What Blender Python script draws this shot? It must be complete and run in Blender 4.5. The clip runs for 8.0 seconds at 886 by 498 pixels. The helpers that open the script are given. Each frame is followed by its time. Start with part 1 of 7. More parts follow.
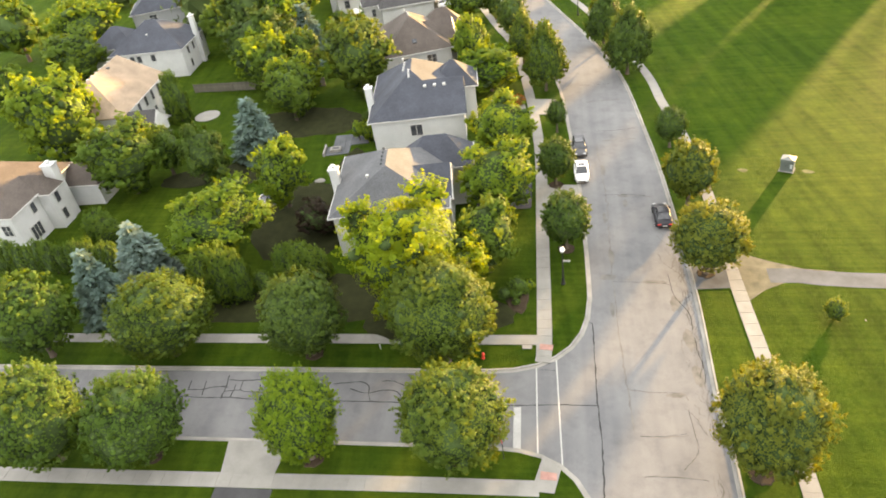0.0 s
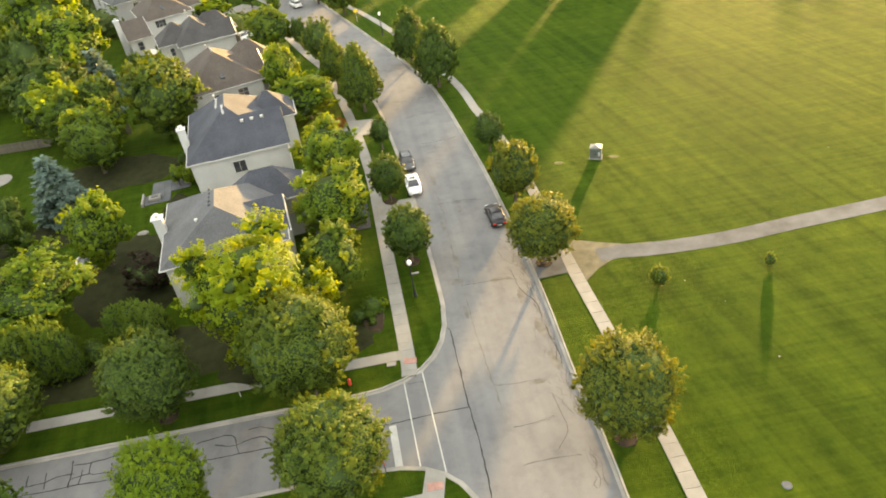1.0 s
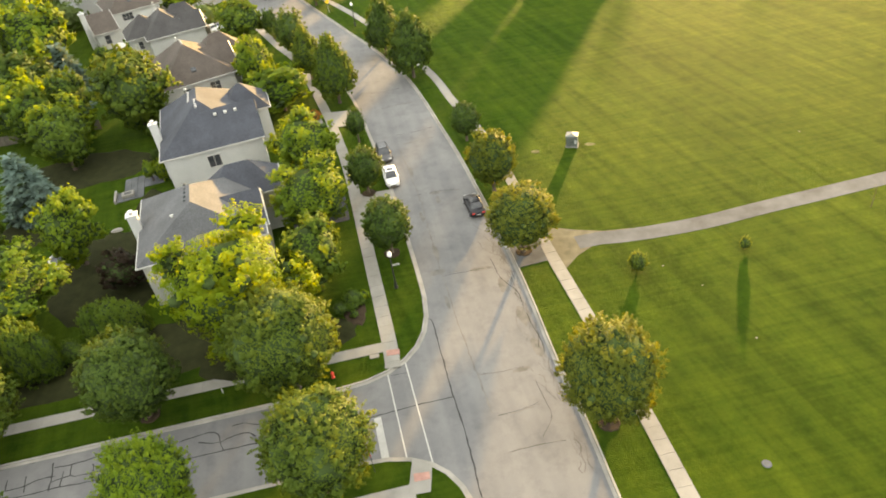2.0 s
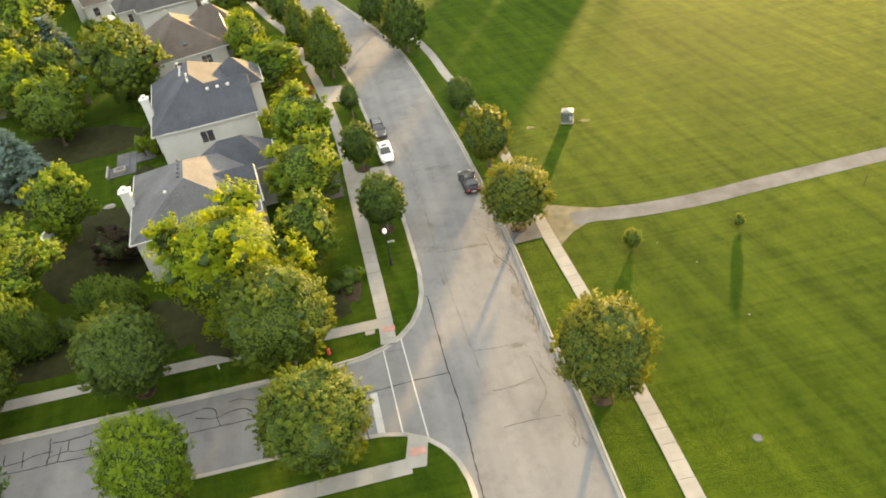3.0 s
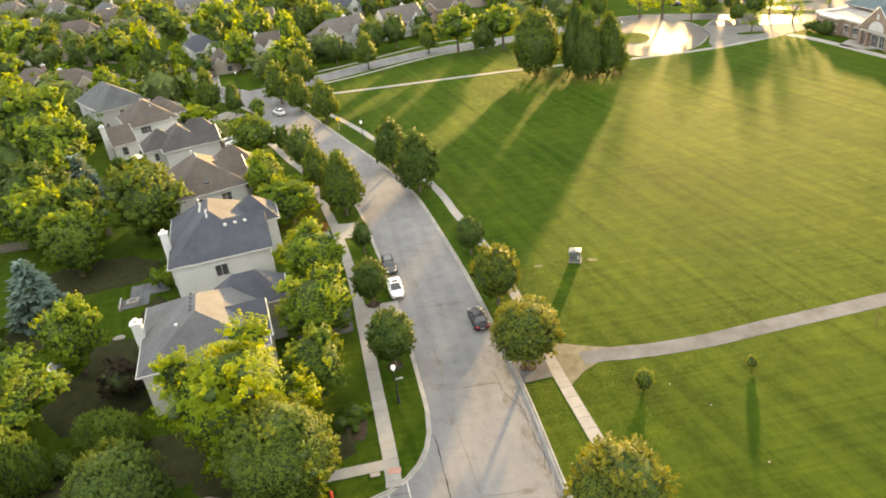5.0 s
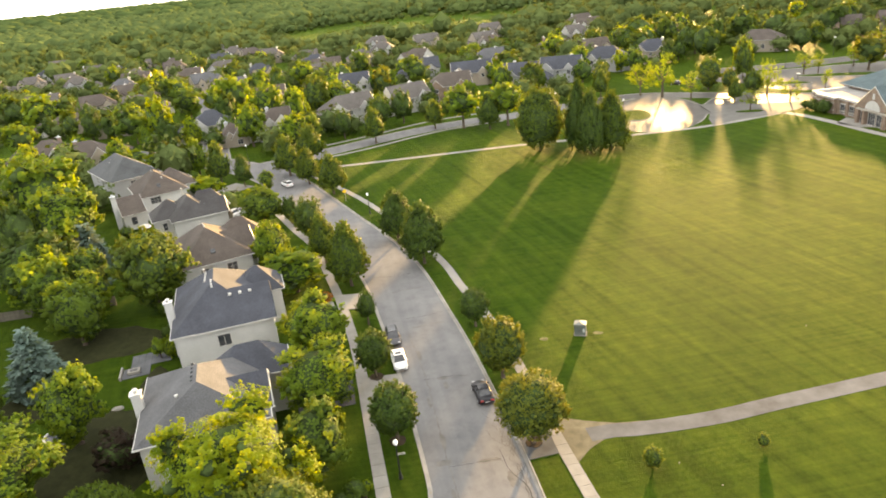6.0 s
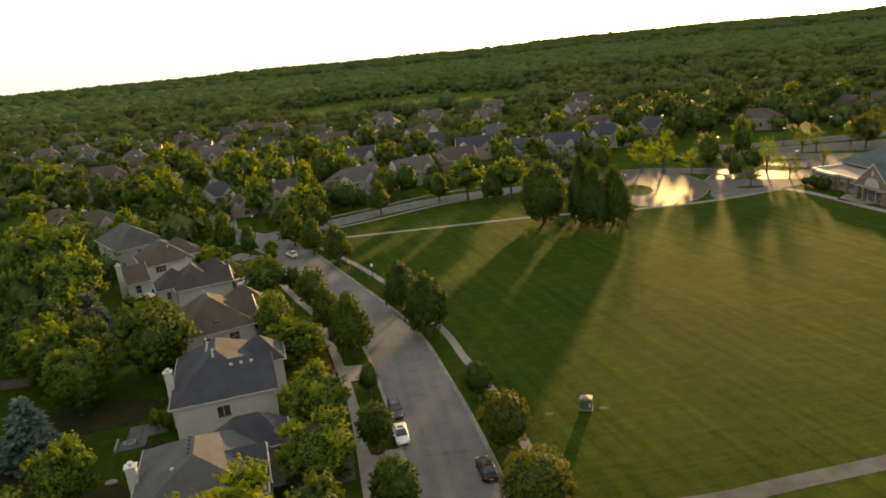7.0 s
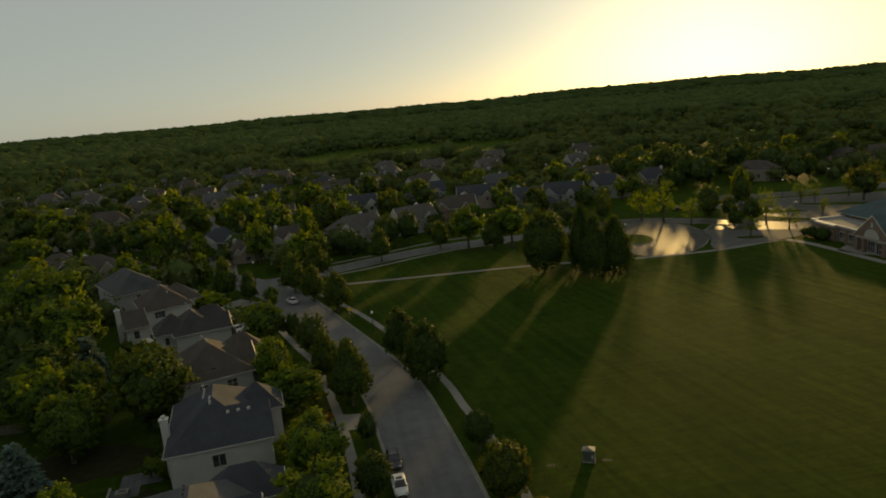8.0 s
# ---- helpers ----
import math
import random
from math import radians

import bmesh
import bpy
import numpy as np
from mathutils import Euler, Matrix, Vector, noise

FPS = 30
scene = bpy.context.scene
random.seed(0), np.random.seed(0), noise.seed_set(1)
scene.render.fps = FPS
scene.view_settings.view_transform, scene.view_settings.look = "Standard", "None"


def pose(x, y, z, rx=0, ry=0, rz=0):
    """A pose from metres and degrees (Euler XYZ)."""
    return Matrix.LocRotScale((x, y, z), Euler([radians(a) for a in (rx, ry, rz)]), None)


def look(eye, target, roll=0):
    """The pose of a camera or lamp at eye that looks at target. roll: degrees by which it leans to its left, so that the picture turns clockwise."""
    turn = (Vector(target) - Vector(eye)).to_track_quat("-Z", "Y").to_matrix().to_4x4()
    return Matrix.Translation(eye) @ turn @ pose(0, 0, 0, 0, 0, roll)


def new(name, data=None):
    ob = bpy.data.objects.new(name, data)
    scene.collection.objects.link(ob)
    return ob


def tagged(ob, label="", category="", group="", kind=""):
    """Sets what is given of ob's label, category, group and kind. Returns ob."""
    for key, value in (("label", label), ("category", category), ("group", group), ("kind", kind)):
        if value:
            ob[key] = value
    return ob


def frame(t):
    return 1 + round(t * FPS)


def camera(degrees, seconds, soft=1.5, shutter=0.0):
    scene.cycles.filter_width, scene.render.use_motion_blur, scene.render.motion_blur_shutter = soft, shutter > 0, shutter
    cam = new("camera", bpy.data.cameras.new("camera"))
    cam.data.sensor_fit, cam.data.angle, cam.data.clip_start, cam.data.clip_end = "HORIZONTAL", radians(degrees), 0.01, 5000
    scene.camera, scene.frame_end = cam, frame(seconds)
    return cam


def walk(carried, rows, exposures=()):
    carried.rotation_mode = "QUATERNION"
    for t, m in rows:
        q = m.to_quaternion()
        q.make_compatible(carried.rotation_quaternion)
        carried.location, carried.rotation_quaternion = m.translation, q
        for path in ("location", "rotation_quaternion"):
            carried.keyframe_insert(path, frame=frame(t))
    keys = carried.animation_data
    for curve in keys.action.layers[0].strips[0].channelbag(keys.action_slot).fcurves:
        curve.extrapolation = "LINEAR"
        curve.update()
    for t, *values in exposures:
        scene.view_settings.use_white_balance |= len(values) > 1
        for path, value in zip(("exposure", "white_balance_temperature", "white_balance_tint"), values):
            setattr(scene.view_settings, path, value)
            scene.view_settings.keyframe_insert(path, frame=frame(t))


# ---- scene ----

# ---- camera ----
cam = camera(65.4, 8.0, soft=1.85)
PATH = [
    (0, (1.438, 0.667, 45.908), (0.604, 2.068, 44.749), -8.85),
    (0.5, (1.312, 0.506, 45.830), (0.765, 2.038, 44.666), -8.78),
    (1, (0.835, 0.336, 45.800), (0.432, 1.911, 44.636), -8.76),
    (1.5, (0.566, 0.338, 45.805), (0.210, 1.926, 44.642), -8.66),
    (2, (0.414, 0.283, 45.860), (0.079, 1.851, 44.666), -8.68),
    (2.2, (0.260, 0.264, 45.940), (-0.067, 1.815, 44.721), -8.68),
    (2.75, (0.180, 0.285, 46.000), (-0.135, 1.807, 44.741), -8.45),
    (3.3, (0.093, 0.305, 46.066), (-0.223, 1.854, 44.841), -8.23),
    (3.5, (-0.012, 0.315, 46.213), (-0.327, 1.888, 45.019), -8.06),
    (4, (-0.028, 0.266, 46.353), (-0.347, 1.896, 45.240), -7.69),
    (4.5, (-0.008, 0.214, 46.458), (-0.331, 1.901, 45.434), -7.30),
    (6, (-0.011, 0.218, 46.500), (-0.343, 2.045, 45.757), -6.36),
    (6.5, (-0.078, 0.198, 46.468), (-0.410, 2.060, 45.819), -6.03),
    (7, (-0.180, 0.205, 46.418), (-0.511, 2.100, 45.872), -5.70),
    (7.5, (-0.275, 0.222, 46.355), (-0.604, 2.142, 45.904), -5.36),
    (8, (-0.350, 0.224, 46.258), (-0.674, 2.154, 45.847), -5.14),
]
EXPOSURE = [(0.0, 5.25, 7600, 9), (0.8, 4.99, 8100, 4), (5.5, 4.98, 7800, 8), (6.5, 4.45, 8100, 10), (7.0, 3.22, 8300, 7), (7.5, 2.52, 8000, 0), (8.0, 1.66, 7800, -3)]
walk(cam, [(t, look(eye, target, roll)) for t, eye, target, roll in PATH], EXPOSURE)

# ---- world, sun ----
SUN_AZ, SUN_EL = radians(12.8), radians(6.1)
world = bpy.data.worlds.new("evening_sky")
scene.world = world
world.use_nodes = True
wn = world.node_tree.nodes
sky = wn.new("ShaderNodeTexSky")
sky.sky_type = "NISHITA"
sky.sun_disc = False
sky.sun_elevation = SUN_EL
sky.sun_rotation = SUN_AZ
sky.altitude = 200
sky.air_density = 0.6
sky.dust_density = 1.0
sky.ozone_density = 1.5
wn["Background"].inputs["Strength"].default_value = 0.12
# thin evening haze evens out the sky
haze = wn.new("ShaderNodeMix")
haze.data_type = "RGBA"
haze.inputs[0].default_value = 0.93
haze.inputs[7].default_value = (0.84, 0.88, 0.94, 1)
world.node_tree.links.new(sky.outputs["Color"], haze.inputs[6])
world.node_tree.links.new(haze.outputs[2], wn["Background"].inputs["Color"])

sun_data = bpy.data.lights.new("sun", "SUN")
sun_data.energy = 1.1
sun_data.angle = radians(2.0)
sun_data.color = (1.0, 0.65, 0.27)
sun = new("sun", sun_data)
sun_way = Vector((math.sin(SUN_AZ) * math.cos(SUN_EL), math.cos(SUN_AZ) * math.cos(SUN_EL), math.sin(SUN_EL)))
sun.matrix_world = look(sun_way * 300, (0, 0, 0))

# ---- materials ----
def material(name):
    m = bpy.data.materials.new(name)
    m.use_nodes = True
    nt = m.node_tree
    return m, nt.nodes, nt.links, nt.nodes["Principled BSDF"]


def noise_node(nodes, links, scale, detail=4, rough=0.6, coord="Object", vec=None):
    n = nodes.new("ShaderNodeTexNoise")
    n.inputs["Scale"].default_value = scale
    n.inputs["Detail"].default_value = detail
    n.inputs["Roughness"].default_value = rough
    if vec is None:
        tc = nodes.new("ShaderNodeTexCoord")
        vec = tc.outputs[coord]
    links.new(vec, n.inputs["Vector"])
    return n.outputs["Fac"]


def ramp(nodes, links, fac, stops):
    r = nodes.new("ShaderNodeValToRGB")
    els = r.color_ramp.elements
    while len(els) < len(stops):
        els.new(0.5)
    for e, (p, c) in zip(els, stops):
        e.position = p
        e.color = (*c, 1)
    links.new(fac, r.inputs["Fac"])
    return r.outputs["Color"]


def mix(nodes, links, kind, fac, a, b):
    n = nodes.new("ShaderNodeMix")
    n.data_type = "RGBA"
    n.blend_type = kind
    for sock, v in ((n.inputs[0], fac), (n.inputs[6], a), (n.inputs[7], b)):
        if isinstance(v, (int, float)):
            sock.default_value = v
        elif isinstance(v, tuple):
            sock.default_value = (*v, 1)
        else:
            links.new(v, sock)
    return n.outputs[2]


def math_node(nodes, links, op, a, b=0.0):
    n = nodes.new("ShaderNodeMath")
    n.operation = op
    for sock, v in zip(n.inputs, (a, b)):
        if isinstance(v, (int, float)):
            sock.default_value = v
        else:
            links.new(v, sock)
    return n.outputs[0]


def bump(nodes, links, bsdf, height, strength=0.4, distance=0.05):
    b = nodes.new("ShaderNodeBump")
    b.inputs["Strength"].default_value = strength
    b.inputs["Distance"].default_value = distance
    links.new(height, b.inputs["Height"])
    links.new(b.outputs["Normal"], bsdf.inputs["Normal"])


def scaled(c, k):
    return tuple(min(1.0, v * k) for v in c)


def surface(name, colour, rough=0.8, big=0.25, fine=12.0, contrast=0.25, metal=0.0, relief=0.3, depth=0.01, vary=0.0):
    """Plain surface with stains at one scale and grain at another."""
    m, n, l, b = material(name)
    a = ramp(n, l, noise_node(n, l, big, 5), [(0.3, scaled(colour, 1 - contrast)), (0.7, scaled(colour, 1 + contrast))])
    g = noise_node(n, l, fine, 6, 0.7)
    c = mix(n, l, "MULTIPLY", 0.6, a, ramp(n, l, g, [(0.25, (0.7, 0.7, 0.7)), (0.75, (1.0, 1.0, 1.0))]))
    if vary:
        oi = n.new("ShaderNodeObjectInfo")
        c = mix(n, l, "MULTIPLY", 1.0, c, ramp(n, l, oi.outputs["Random"], [(0, (1 - vary,) * 3), (1, (1.0,) * 3)]))
    l.new(c, b.inputs["Base Color"])
    b.inputs["Roughness"].default_value = rough
    b.inputs["Metallic"].default_value = metal
    b.inputs["Specular IOR Level"].default_value = 0.07 if rough > 0.65 else 0.5
    bump(n, l, b, g, relief, depth)
    return m


def leaf_material(name, dark, light, through_k=0.5, gloss=0.1):
    m, n, l, b = material(name)
    dark, light = [(c[0], c[1], c[2] * 1.2) for c in (dark, light)]
    patch = noise_node(n, l, 2.2, 3)
    col = ramp(n, l, patch, [(0.22, dark), (0.78, light)])
    geo = n.new("ShaderNodeNewGeometry")
    col = mix(n, l, "MULTIPLY", 0.8, col, ramp(n, l, geo.outputs["Random Per Island"], [(0, (0.86, 0.88, 0.82)), (1, (1.08, 1.06, 1.0))]))
    oi = n.new("ShaderNodeObjectInfo")
    col = mix(n, l, "MULTIPLY", 1.0, col, ramp(n, l, oi.outputs["Random"], [(0, (0.82, 0.86, 0.8)), (1, (1.1, 1.05, 1.0))]))
    l.new(col, b.inputs["Base Color"])
    b.inputs["Roughness"].default_value = 0.6
    b.inputs["Specular IOR Level"].default_value = gloss
    tr = n.new("ShaderNodeBsdfTranslucent")
    l.new(mix(n, l, "MULTIPLY", 1.0, col, (1.6, 1.28, 0.45)), tr.inputs["Color"])
    ms = n.new("ShaderNodeMixShader")
    ms.inputs["Fac"].default_value = through_k
    l.new(b.outputs["BSDF"], ms.inputs[1])
    l.new(tr.outputs["BSDF"], ms.inputs[2])
    l.new(ms.outputs["Shader"], n["Material Output"].inputs["Surface"])
    return m


LEAF = {
    "green": leaf_material("leaf_green", (0.058, 0.108, 0.016), (0.124, 0.187, 0.026)),
    "dull": leaf_material("leaf_dull_green", (0.050, 0.098, 0.018), (0.108, 0.168, 0.027)),
    "deep": leaf_material("leaf_deep_green", (0.036, 0.073, 0.015), (0.083, 0.125, 0.021), 0.4),
    "bright": leaf_material("leaf_bright_green", (0.087, 0.164, 0.014), (0.188, 0.265, 0.023), 0.55),
    "olive": leaf_material("leaf_olive", (0.050, 0.090, 0.014), (0.120, 0.162, 0.022), 0.45),
    "lime": leaf_material("leaf_lime", (0.078, 0.144, 0.016), (0.181, 0.259, 0.026), 0.55),
    "yellow": leaf_material("leaf_yellow_green", (0.115, 0.190, 0.014), (0.275, 0.338, 0.019), 0.58),
    "rust": leaf_material("leaf_olive_rust", (0.063, 0.095, 0.017), (0.149, 0.169, 0.024), 0.5),
    "orange": leaf_material("leaf_orange", (0.198, 0.087, 0.019), (0.364, 0.144, 0.026), 0.45),
    "purple": leaf_material("leaf_purple", (0.015, 0.011, 0.007), (0.027, 0.019, 0.011), 0.25),
    "blue": leaf_material("needle_blue", (0.070, 0.112, 0.092), (0.160, 0.220, 0.180), 0.2),
    "needle": leaf_material("needle_green", (0.050, 0.070, 0.022), (0.098, 0.115, 0.032), 0.3),
}
BARK = surface("bark", (0.11, 0.085, 0.065), 0.9, 0.8, 9, 0.3, relief=0.8, depth=0.03)


def grass_material():
    m, n, l, b = material("grass")
    tc = n.new("ShaderNodeTexCoord")
    vec = tc.outputs["Object"]
    big = noise_node(n, l, 0.035, 5, 0.6, vec=vec)
    col = ramp(n, l, big, [(0.28, (0.040, 0.077, 0.010)), (0.5, (0.056, 0.098, 0.013)), (0.72, (0.080, 0.118, 0.017))])
    mid = noise_node(n, l, 0.45, 5, 0.65, vec=vec)
    col = mix(n, l, "MULTIPLY", 0.7, col, ramp(n, l, mid, [(0.32, (0.56, 0.68, 0.6)), (0.68, (1.26, 1.12, 0.95))]))
    # mowing stripes and the drag of the mower
    turn = n.new("ShaderNodeMapping")
    turn.inputs["Rotation"].default_value = (0, 0, radians(64))
    l.new(vec, turn.inputs["Vector"])
    pull = n.new("ShaderNodeMapping")
    pull.inputs["Scale"].default_value = (0.03, 1, 1)
    l.new(turn.outputs["Vector"], pull.inputs["Vector"])
    drag = noise_node(n, l, 0.55, 5, 0.65, vec=pull.outputs["Vector"])
    col = mix(n, l, "MULTIPLY", 0.8, col, ramp(n, l, drag, [(0.35, (0.64, 0.70, 0.6)), (0.65, (1.18, 1.14, 1.0))]))
    cut = n.new("ShaderNodeMapping")
    cut.inputs["Rotation"].default_value = (0, 0, radians(-17))
    l.new(vec, cut.inputs["Vector"])
    row = n.new("ShaderNodeMapping")
    row.inputs["Scale"].default_value = (0.02, 1, 1)
    l.new(cut.outputs["Vector"], row.inputs["Vector"])
    rows = noise_node(n, l, 1.7, 3, 0.6, vec=row.outputs["Vector"])
    col = mix(n, l, "MULTIPLY", 0.6, col, ramp(n, l, rows, [(0.35, (0.72, 0.78, 0.66)), (0.65, (1.12, 1.1, 1.0))]))
    fine = noise_node(n, l, 3.1, 8, 0.8, vec=vec)
    col = mix(n, l, "MULTIPLY", 0.6, col, ramp(n, l, fine, [(0.3, (0.6, 0.65, 0.5)), (0.7, (1.2, 1.15, 1.0))]))
    l.new(col, b.inputs["Base Color"])
    b.inputs["Roughness"].default_value = 0.9
    b.inputs["Specular IOR Level"].default_value = 0.022
    h = math_node(n, l, "ADD", math_node(n, l, "MULTIPLY", fine, 0.35), math_node(n, l, "MULTIPLY", mid, 0.4))
    blades = noise_node(n, l, 9.0, 3, 0.7, vec=vec)
    bump(n, l, b, math_node(n, l, "ADD", h, math_node(n, l, "MULTIPLY", blades, 0.5)), 1.0, 1.0)
    return m


def road_material():
    m, n, l, b = material("worn_asphalt")
    tc = n.new("ShaderNodeTexCoord")
    vec = tc.outputs["Object"]
    big = noise_node(n, l, 0.12, 6, 0.65, vec=vec)
    col = ramp(n, l, big, [(0.28, (0.110, 0.110, 0.114)), (0.5, (0.137, 0.136, 0.139)), (0.72, (0.158, 0.156, 0.157))])
    warp = noise_node(n, l, 0.5, 6, 0.7, vec=vec)
    col = mix(n, l, "MULTIPLY", 0.5, col, ramp(n, l, warp, [(0.28, (0.6, 0.6, 0.62)), (0.52, (1, 1, 1))]))
    turn = n.new("ShaderNodeMapping")
    turn.inputs["Rotation"].default_value = (0, 0, radians(-18.5))
    l.new(vec, turn.inputs["Vector"])
    pull = n.new("ShaderNodeMapping")
    pull.inputs["Scale"].default_value = (1, 0.04, 1)
    l.new(turn.outputs["Vector"], pull.inputs["Vector"])
    lane = noise_node(n, l, 0.45, 3, 0.55, vec=pull.outputs["Vector"])
    col = mix(n, l, "MULTIPLY", 0.45, col, ramp(n, l, lane, [(0.38, (0.74, 0.74, 0.76)), (0.6, (1.06, 1.05, 1.04))]))
    fine = noise_node(n, l, 16, 4, 0.8, vec=vec)
    col = mix(n, l, "MULTIPLY", 0.5, col, ramp(n, l, fine, [(0.3, (0.72, 0.72, 0.72)), (0.7, (1.1, 1.1, 1.1))]))
    l.new(col, b.inputs["Base Color"])
    b.inputs["Roughness"].default_value = 0.9
    b.inputs["Specular IOR Level"].default_value = 0.07
    bump(n, l, b, fine, 0.35, 0.01)
    return m


def roof_material(name, colour):
    m, n, l, b = material(name)
    tc = n.new("ShaderNodeTexCoord")
    vec = tc.outputs["Object"]
    col = ramp(n, l, noise_node(n, l, 0.35, 5, vec=vec), [(0.3, scaled(colour, 0.8)), (0.7, scaled(colour, 1.2))])
    # courses of shingles follow the height
    sep = n.new("ShaderNodeSeparateXYZ")
    l.new(vec, sep.inputs[0])
    saw = math_node(n, l, "FRACT", math_node(n, l, "MULTIPLY", sep.outputs["Z"], 9.0))
    tab = noise_node(n, l, 7.0, 2, 0.5, vec=vec)
    col = mix(n, l, "MULTIPLY", 0.6, col, ramp(n, l, tab, [(0.35, (0.65, 0.65, 0.65)), (0.65, (1.15, 1.15, 1.15))]))
    col = mix(n, l, "MULTIPLY", 0.5, col, ramp(n, l, saw, [(0.0, (0.55, 0.55, 0.55)), (0.2, (1, 1, 1))]))
    l.new(col, b.inputs["Base Color"])
    b.inputs["Roughness"].default_value = 0.9
    b.inputs["Specular IOR Level"].default_value = 0.2
    bump(n, l, b, math_node(n, l, "ADD", saw, tab), 0.5, 0.015)
    return m


def siding_material(name, colour):
    m, n, l, b = material(name)
    tc = n.new("ShaderNodeTexCoord")
    vec = tc.outputs["Object"]
    col = ramp(n, l, noise_node(n, l, 0.5, 5, vec=vec), [(0.3, scaled(colour, 0.9)), (0.7, scaled(colour, 1.05))])
    sep = n.new("ShaderNodeSeparateXYZ")
    l.new(vec, sep.inputs[0])
    saw = math_node(n, l, "FRACT", math_node(n, l, "MULTIPLY", sep.outputs["Z"], 5.0))
    col = mix(n, l, "MULTIPLY", 0.5, col, ramp(n, l, saw, [(0.0, (0.72, 0.72, 0.72)), (0.12, (1, 1, 1))]))
    l.new(col, b.inputs["Base Color"])
    b.inputs["Roughness"].default_value = 0.6
    bump(n, l, b, saw, 0.4, 0.015)
    return m


def glass_material():
    m, n, l, b = material("window_glass")
    b.inputs["Base Color"].default_value = (0.03, 0.035, 0.04, 1)
    b.inputs["Roughness"].default_value = 0.15
    b.inputs["Specular IOR Level"].default_value = 0.4
    l.new(ramp(n, l, noise_node(n, l, 1.5, 2), [(0.3, (0.02, 0.024, 0.03)), (0.7, (0.06, 0.06, 0.065))]), b.inputs["Base Color"])
    return m


GRASS = grass_material()
LOT = surface("smooth_asphalt", (0.058, 0.056, 0.054), 0.5, 0.1, 9, 0.25, relief=0.4)
LOT.node_tree.nodes["Principled BSDF"].inputs["Specular IOR Level"].default_value = 0.03
ASPHALT = road_material()
CONCRETE = surface("pavement_concrete", (0.212, 0.203, 0.186), 0.85, 0.6, 14, 0.12, relief=0.3, vary=0.07)
KERBMAT = surface("kerb_concrete", (0.225, 0.213, 0.193), 0.85, 0.4, 10, 0.25)
TAR = surface("tar_seal", (0.03, 0.03, 0.031), 0.92, 1.0, 20, 0.2)
PAINT_WHITE = surface("road_paint", (0.32, 0.315, 0.30), 0.7, 1.5, 9, 0.12)
BRICKRED = surface("red_paver", (0.29, 0.165, 0.14), 0.8, 2.0, 12, 0.2)
SLATE = roof_material("shingle_slate", (0.046, 0.050, 0.062))
GREYROOF = roof_material("shingle_grey", (0.080, 0.082, 0.088))
BROWNROOF = roof_material("shingle_brown", (0.072, 0.060, 0.053))
DARKROOF = roof_material("shingle_dark", (0.052, 0.050, 0.051))
TANROOF = roof_material("shingle_tan", (0.24, 0.18, 0.13))
WHITE_SIDING = siding_material("siding_white", (0.42, 0.42, 0.41))
CREAM_SIDING = siding_material("siding_cream", (0.345, 0.342, 0.326))
GREY_SIDING = siding_material("siding_grey", (0.27, 0.272, 0.275))
BRICK = surface("brick_wall", (0.20, 0.148, 0.115), 0.85, 0.8, 18, 0.2, relief=0.5)
TRIM = surface("white_trim", (0.40, 0.39, 0.37), 0.5, 0.8, 20, 0.06)
SHUTTER = surface("dark_shutter", (0.03, 0.035, 0.04), 0.6, 1.0, 20, 0.2)
GLASS = glass_material()
PATHWAY = surface("path_asphalt", (0.086, 0.090, 0.096), 0.9, 0.3, 9, 0.3)
DIRT = surface("bare_soil", (0.115, 0.104, 0.072), 0.95, 0.6, 6, 0.3, relief=0.8, depth=0.05)
THINGRASS = surface("thin_dry_grass", (0.092, 0.094, 0.042), 0.95, 0.8, 6, 0.35, relief=0.8, depth=0.05)
# garden soil and deep lawn shade mixed into one dark ground colour
SHADESOIL = surface("painted_shade_soil", (0.021, 0.023, 0.009), 0.95, 0.7, 7, 0.35, relief=0.9, depth=0.06)
MULCH = surface("bark_mulch", (0.040, 0.029, 0.019), 0.95, 0.8, 8, 0.35, relief=0.9, depth=0.06)
WOOD = surface("weathered_fence_wood", (0.165, 0.15, 0.12), 0.85, 1.0, 12, 0.25, vary=0.2)
BLACKMETAL = surface("black_metal", (0.02, 0.02, 0.022), 0.45, 2.0, 20, 0.2, metal=0.4)
GREYMETAL = surface("grey_metal", (0.45, 0.46, 0.46), 0.5, 1.0, 14, 0.12, metal=0.3)

# ---- small tools for meshes ----
def part(name, bm, mat, parent=None, label=""):
    """One mesh object from a bmesh, under parent if there is one."""
    me = bpy.data.meshes.new(name)
    bm.to_mesh(me)
    bm.free()
    me.materials.append(mat)
    ob = new(name, me)
    ob.parent = parent
    if label:
        tagged(ob, label)
    return ob


def thing(name, x, y, z, turn, label, category, group="", kind=""):
    e = new(name)
    e.empty_display_size = 0.3
    e.matrix_world = pose(x, y, z, 0, 0, turn)
    return tagged(e, label, category, group, kind)


def add_box(bm, x0, x1, y0, y1, z0, z1):
    vs = [bm.verts.new(p) for p in ((x0, y0, z0), (x1, y0, z0), (x1, y1, z0), (x0, y1, z0), (x0, y0, z1), (x1, y0, z1), (x1, y1, z1), (x0, y1, z1))]
    for f in ((3, 2, 1, 0), (4, 5, 6, 7), (0, 1, 5, 4), (1, 2, 6, 5), (2, 3, 7, 6), (3, 0, 4, 7)):
        bm.faces.new([vs[i] for i in f])
    return vs


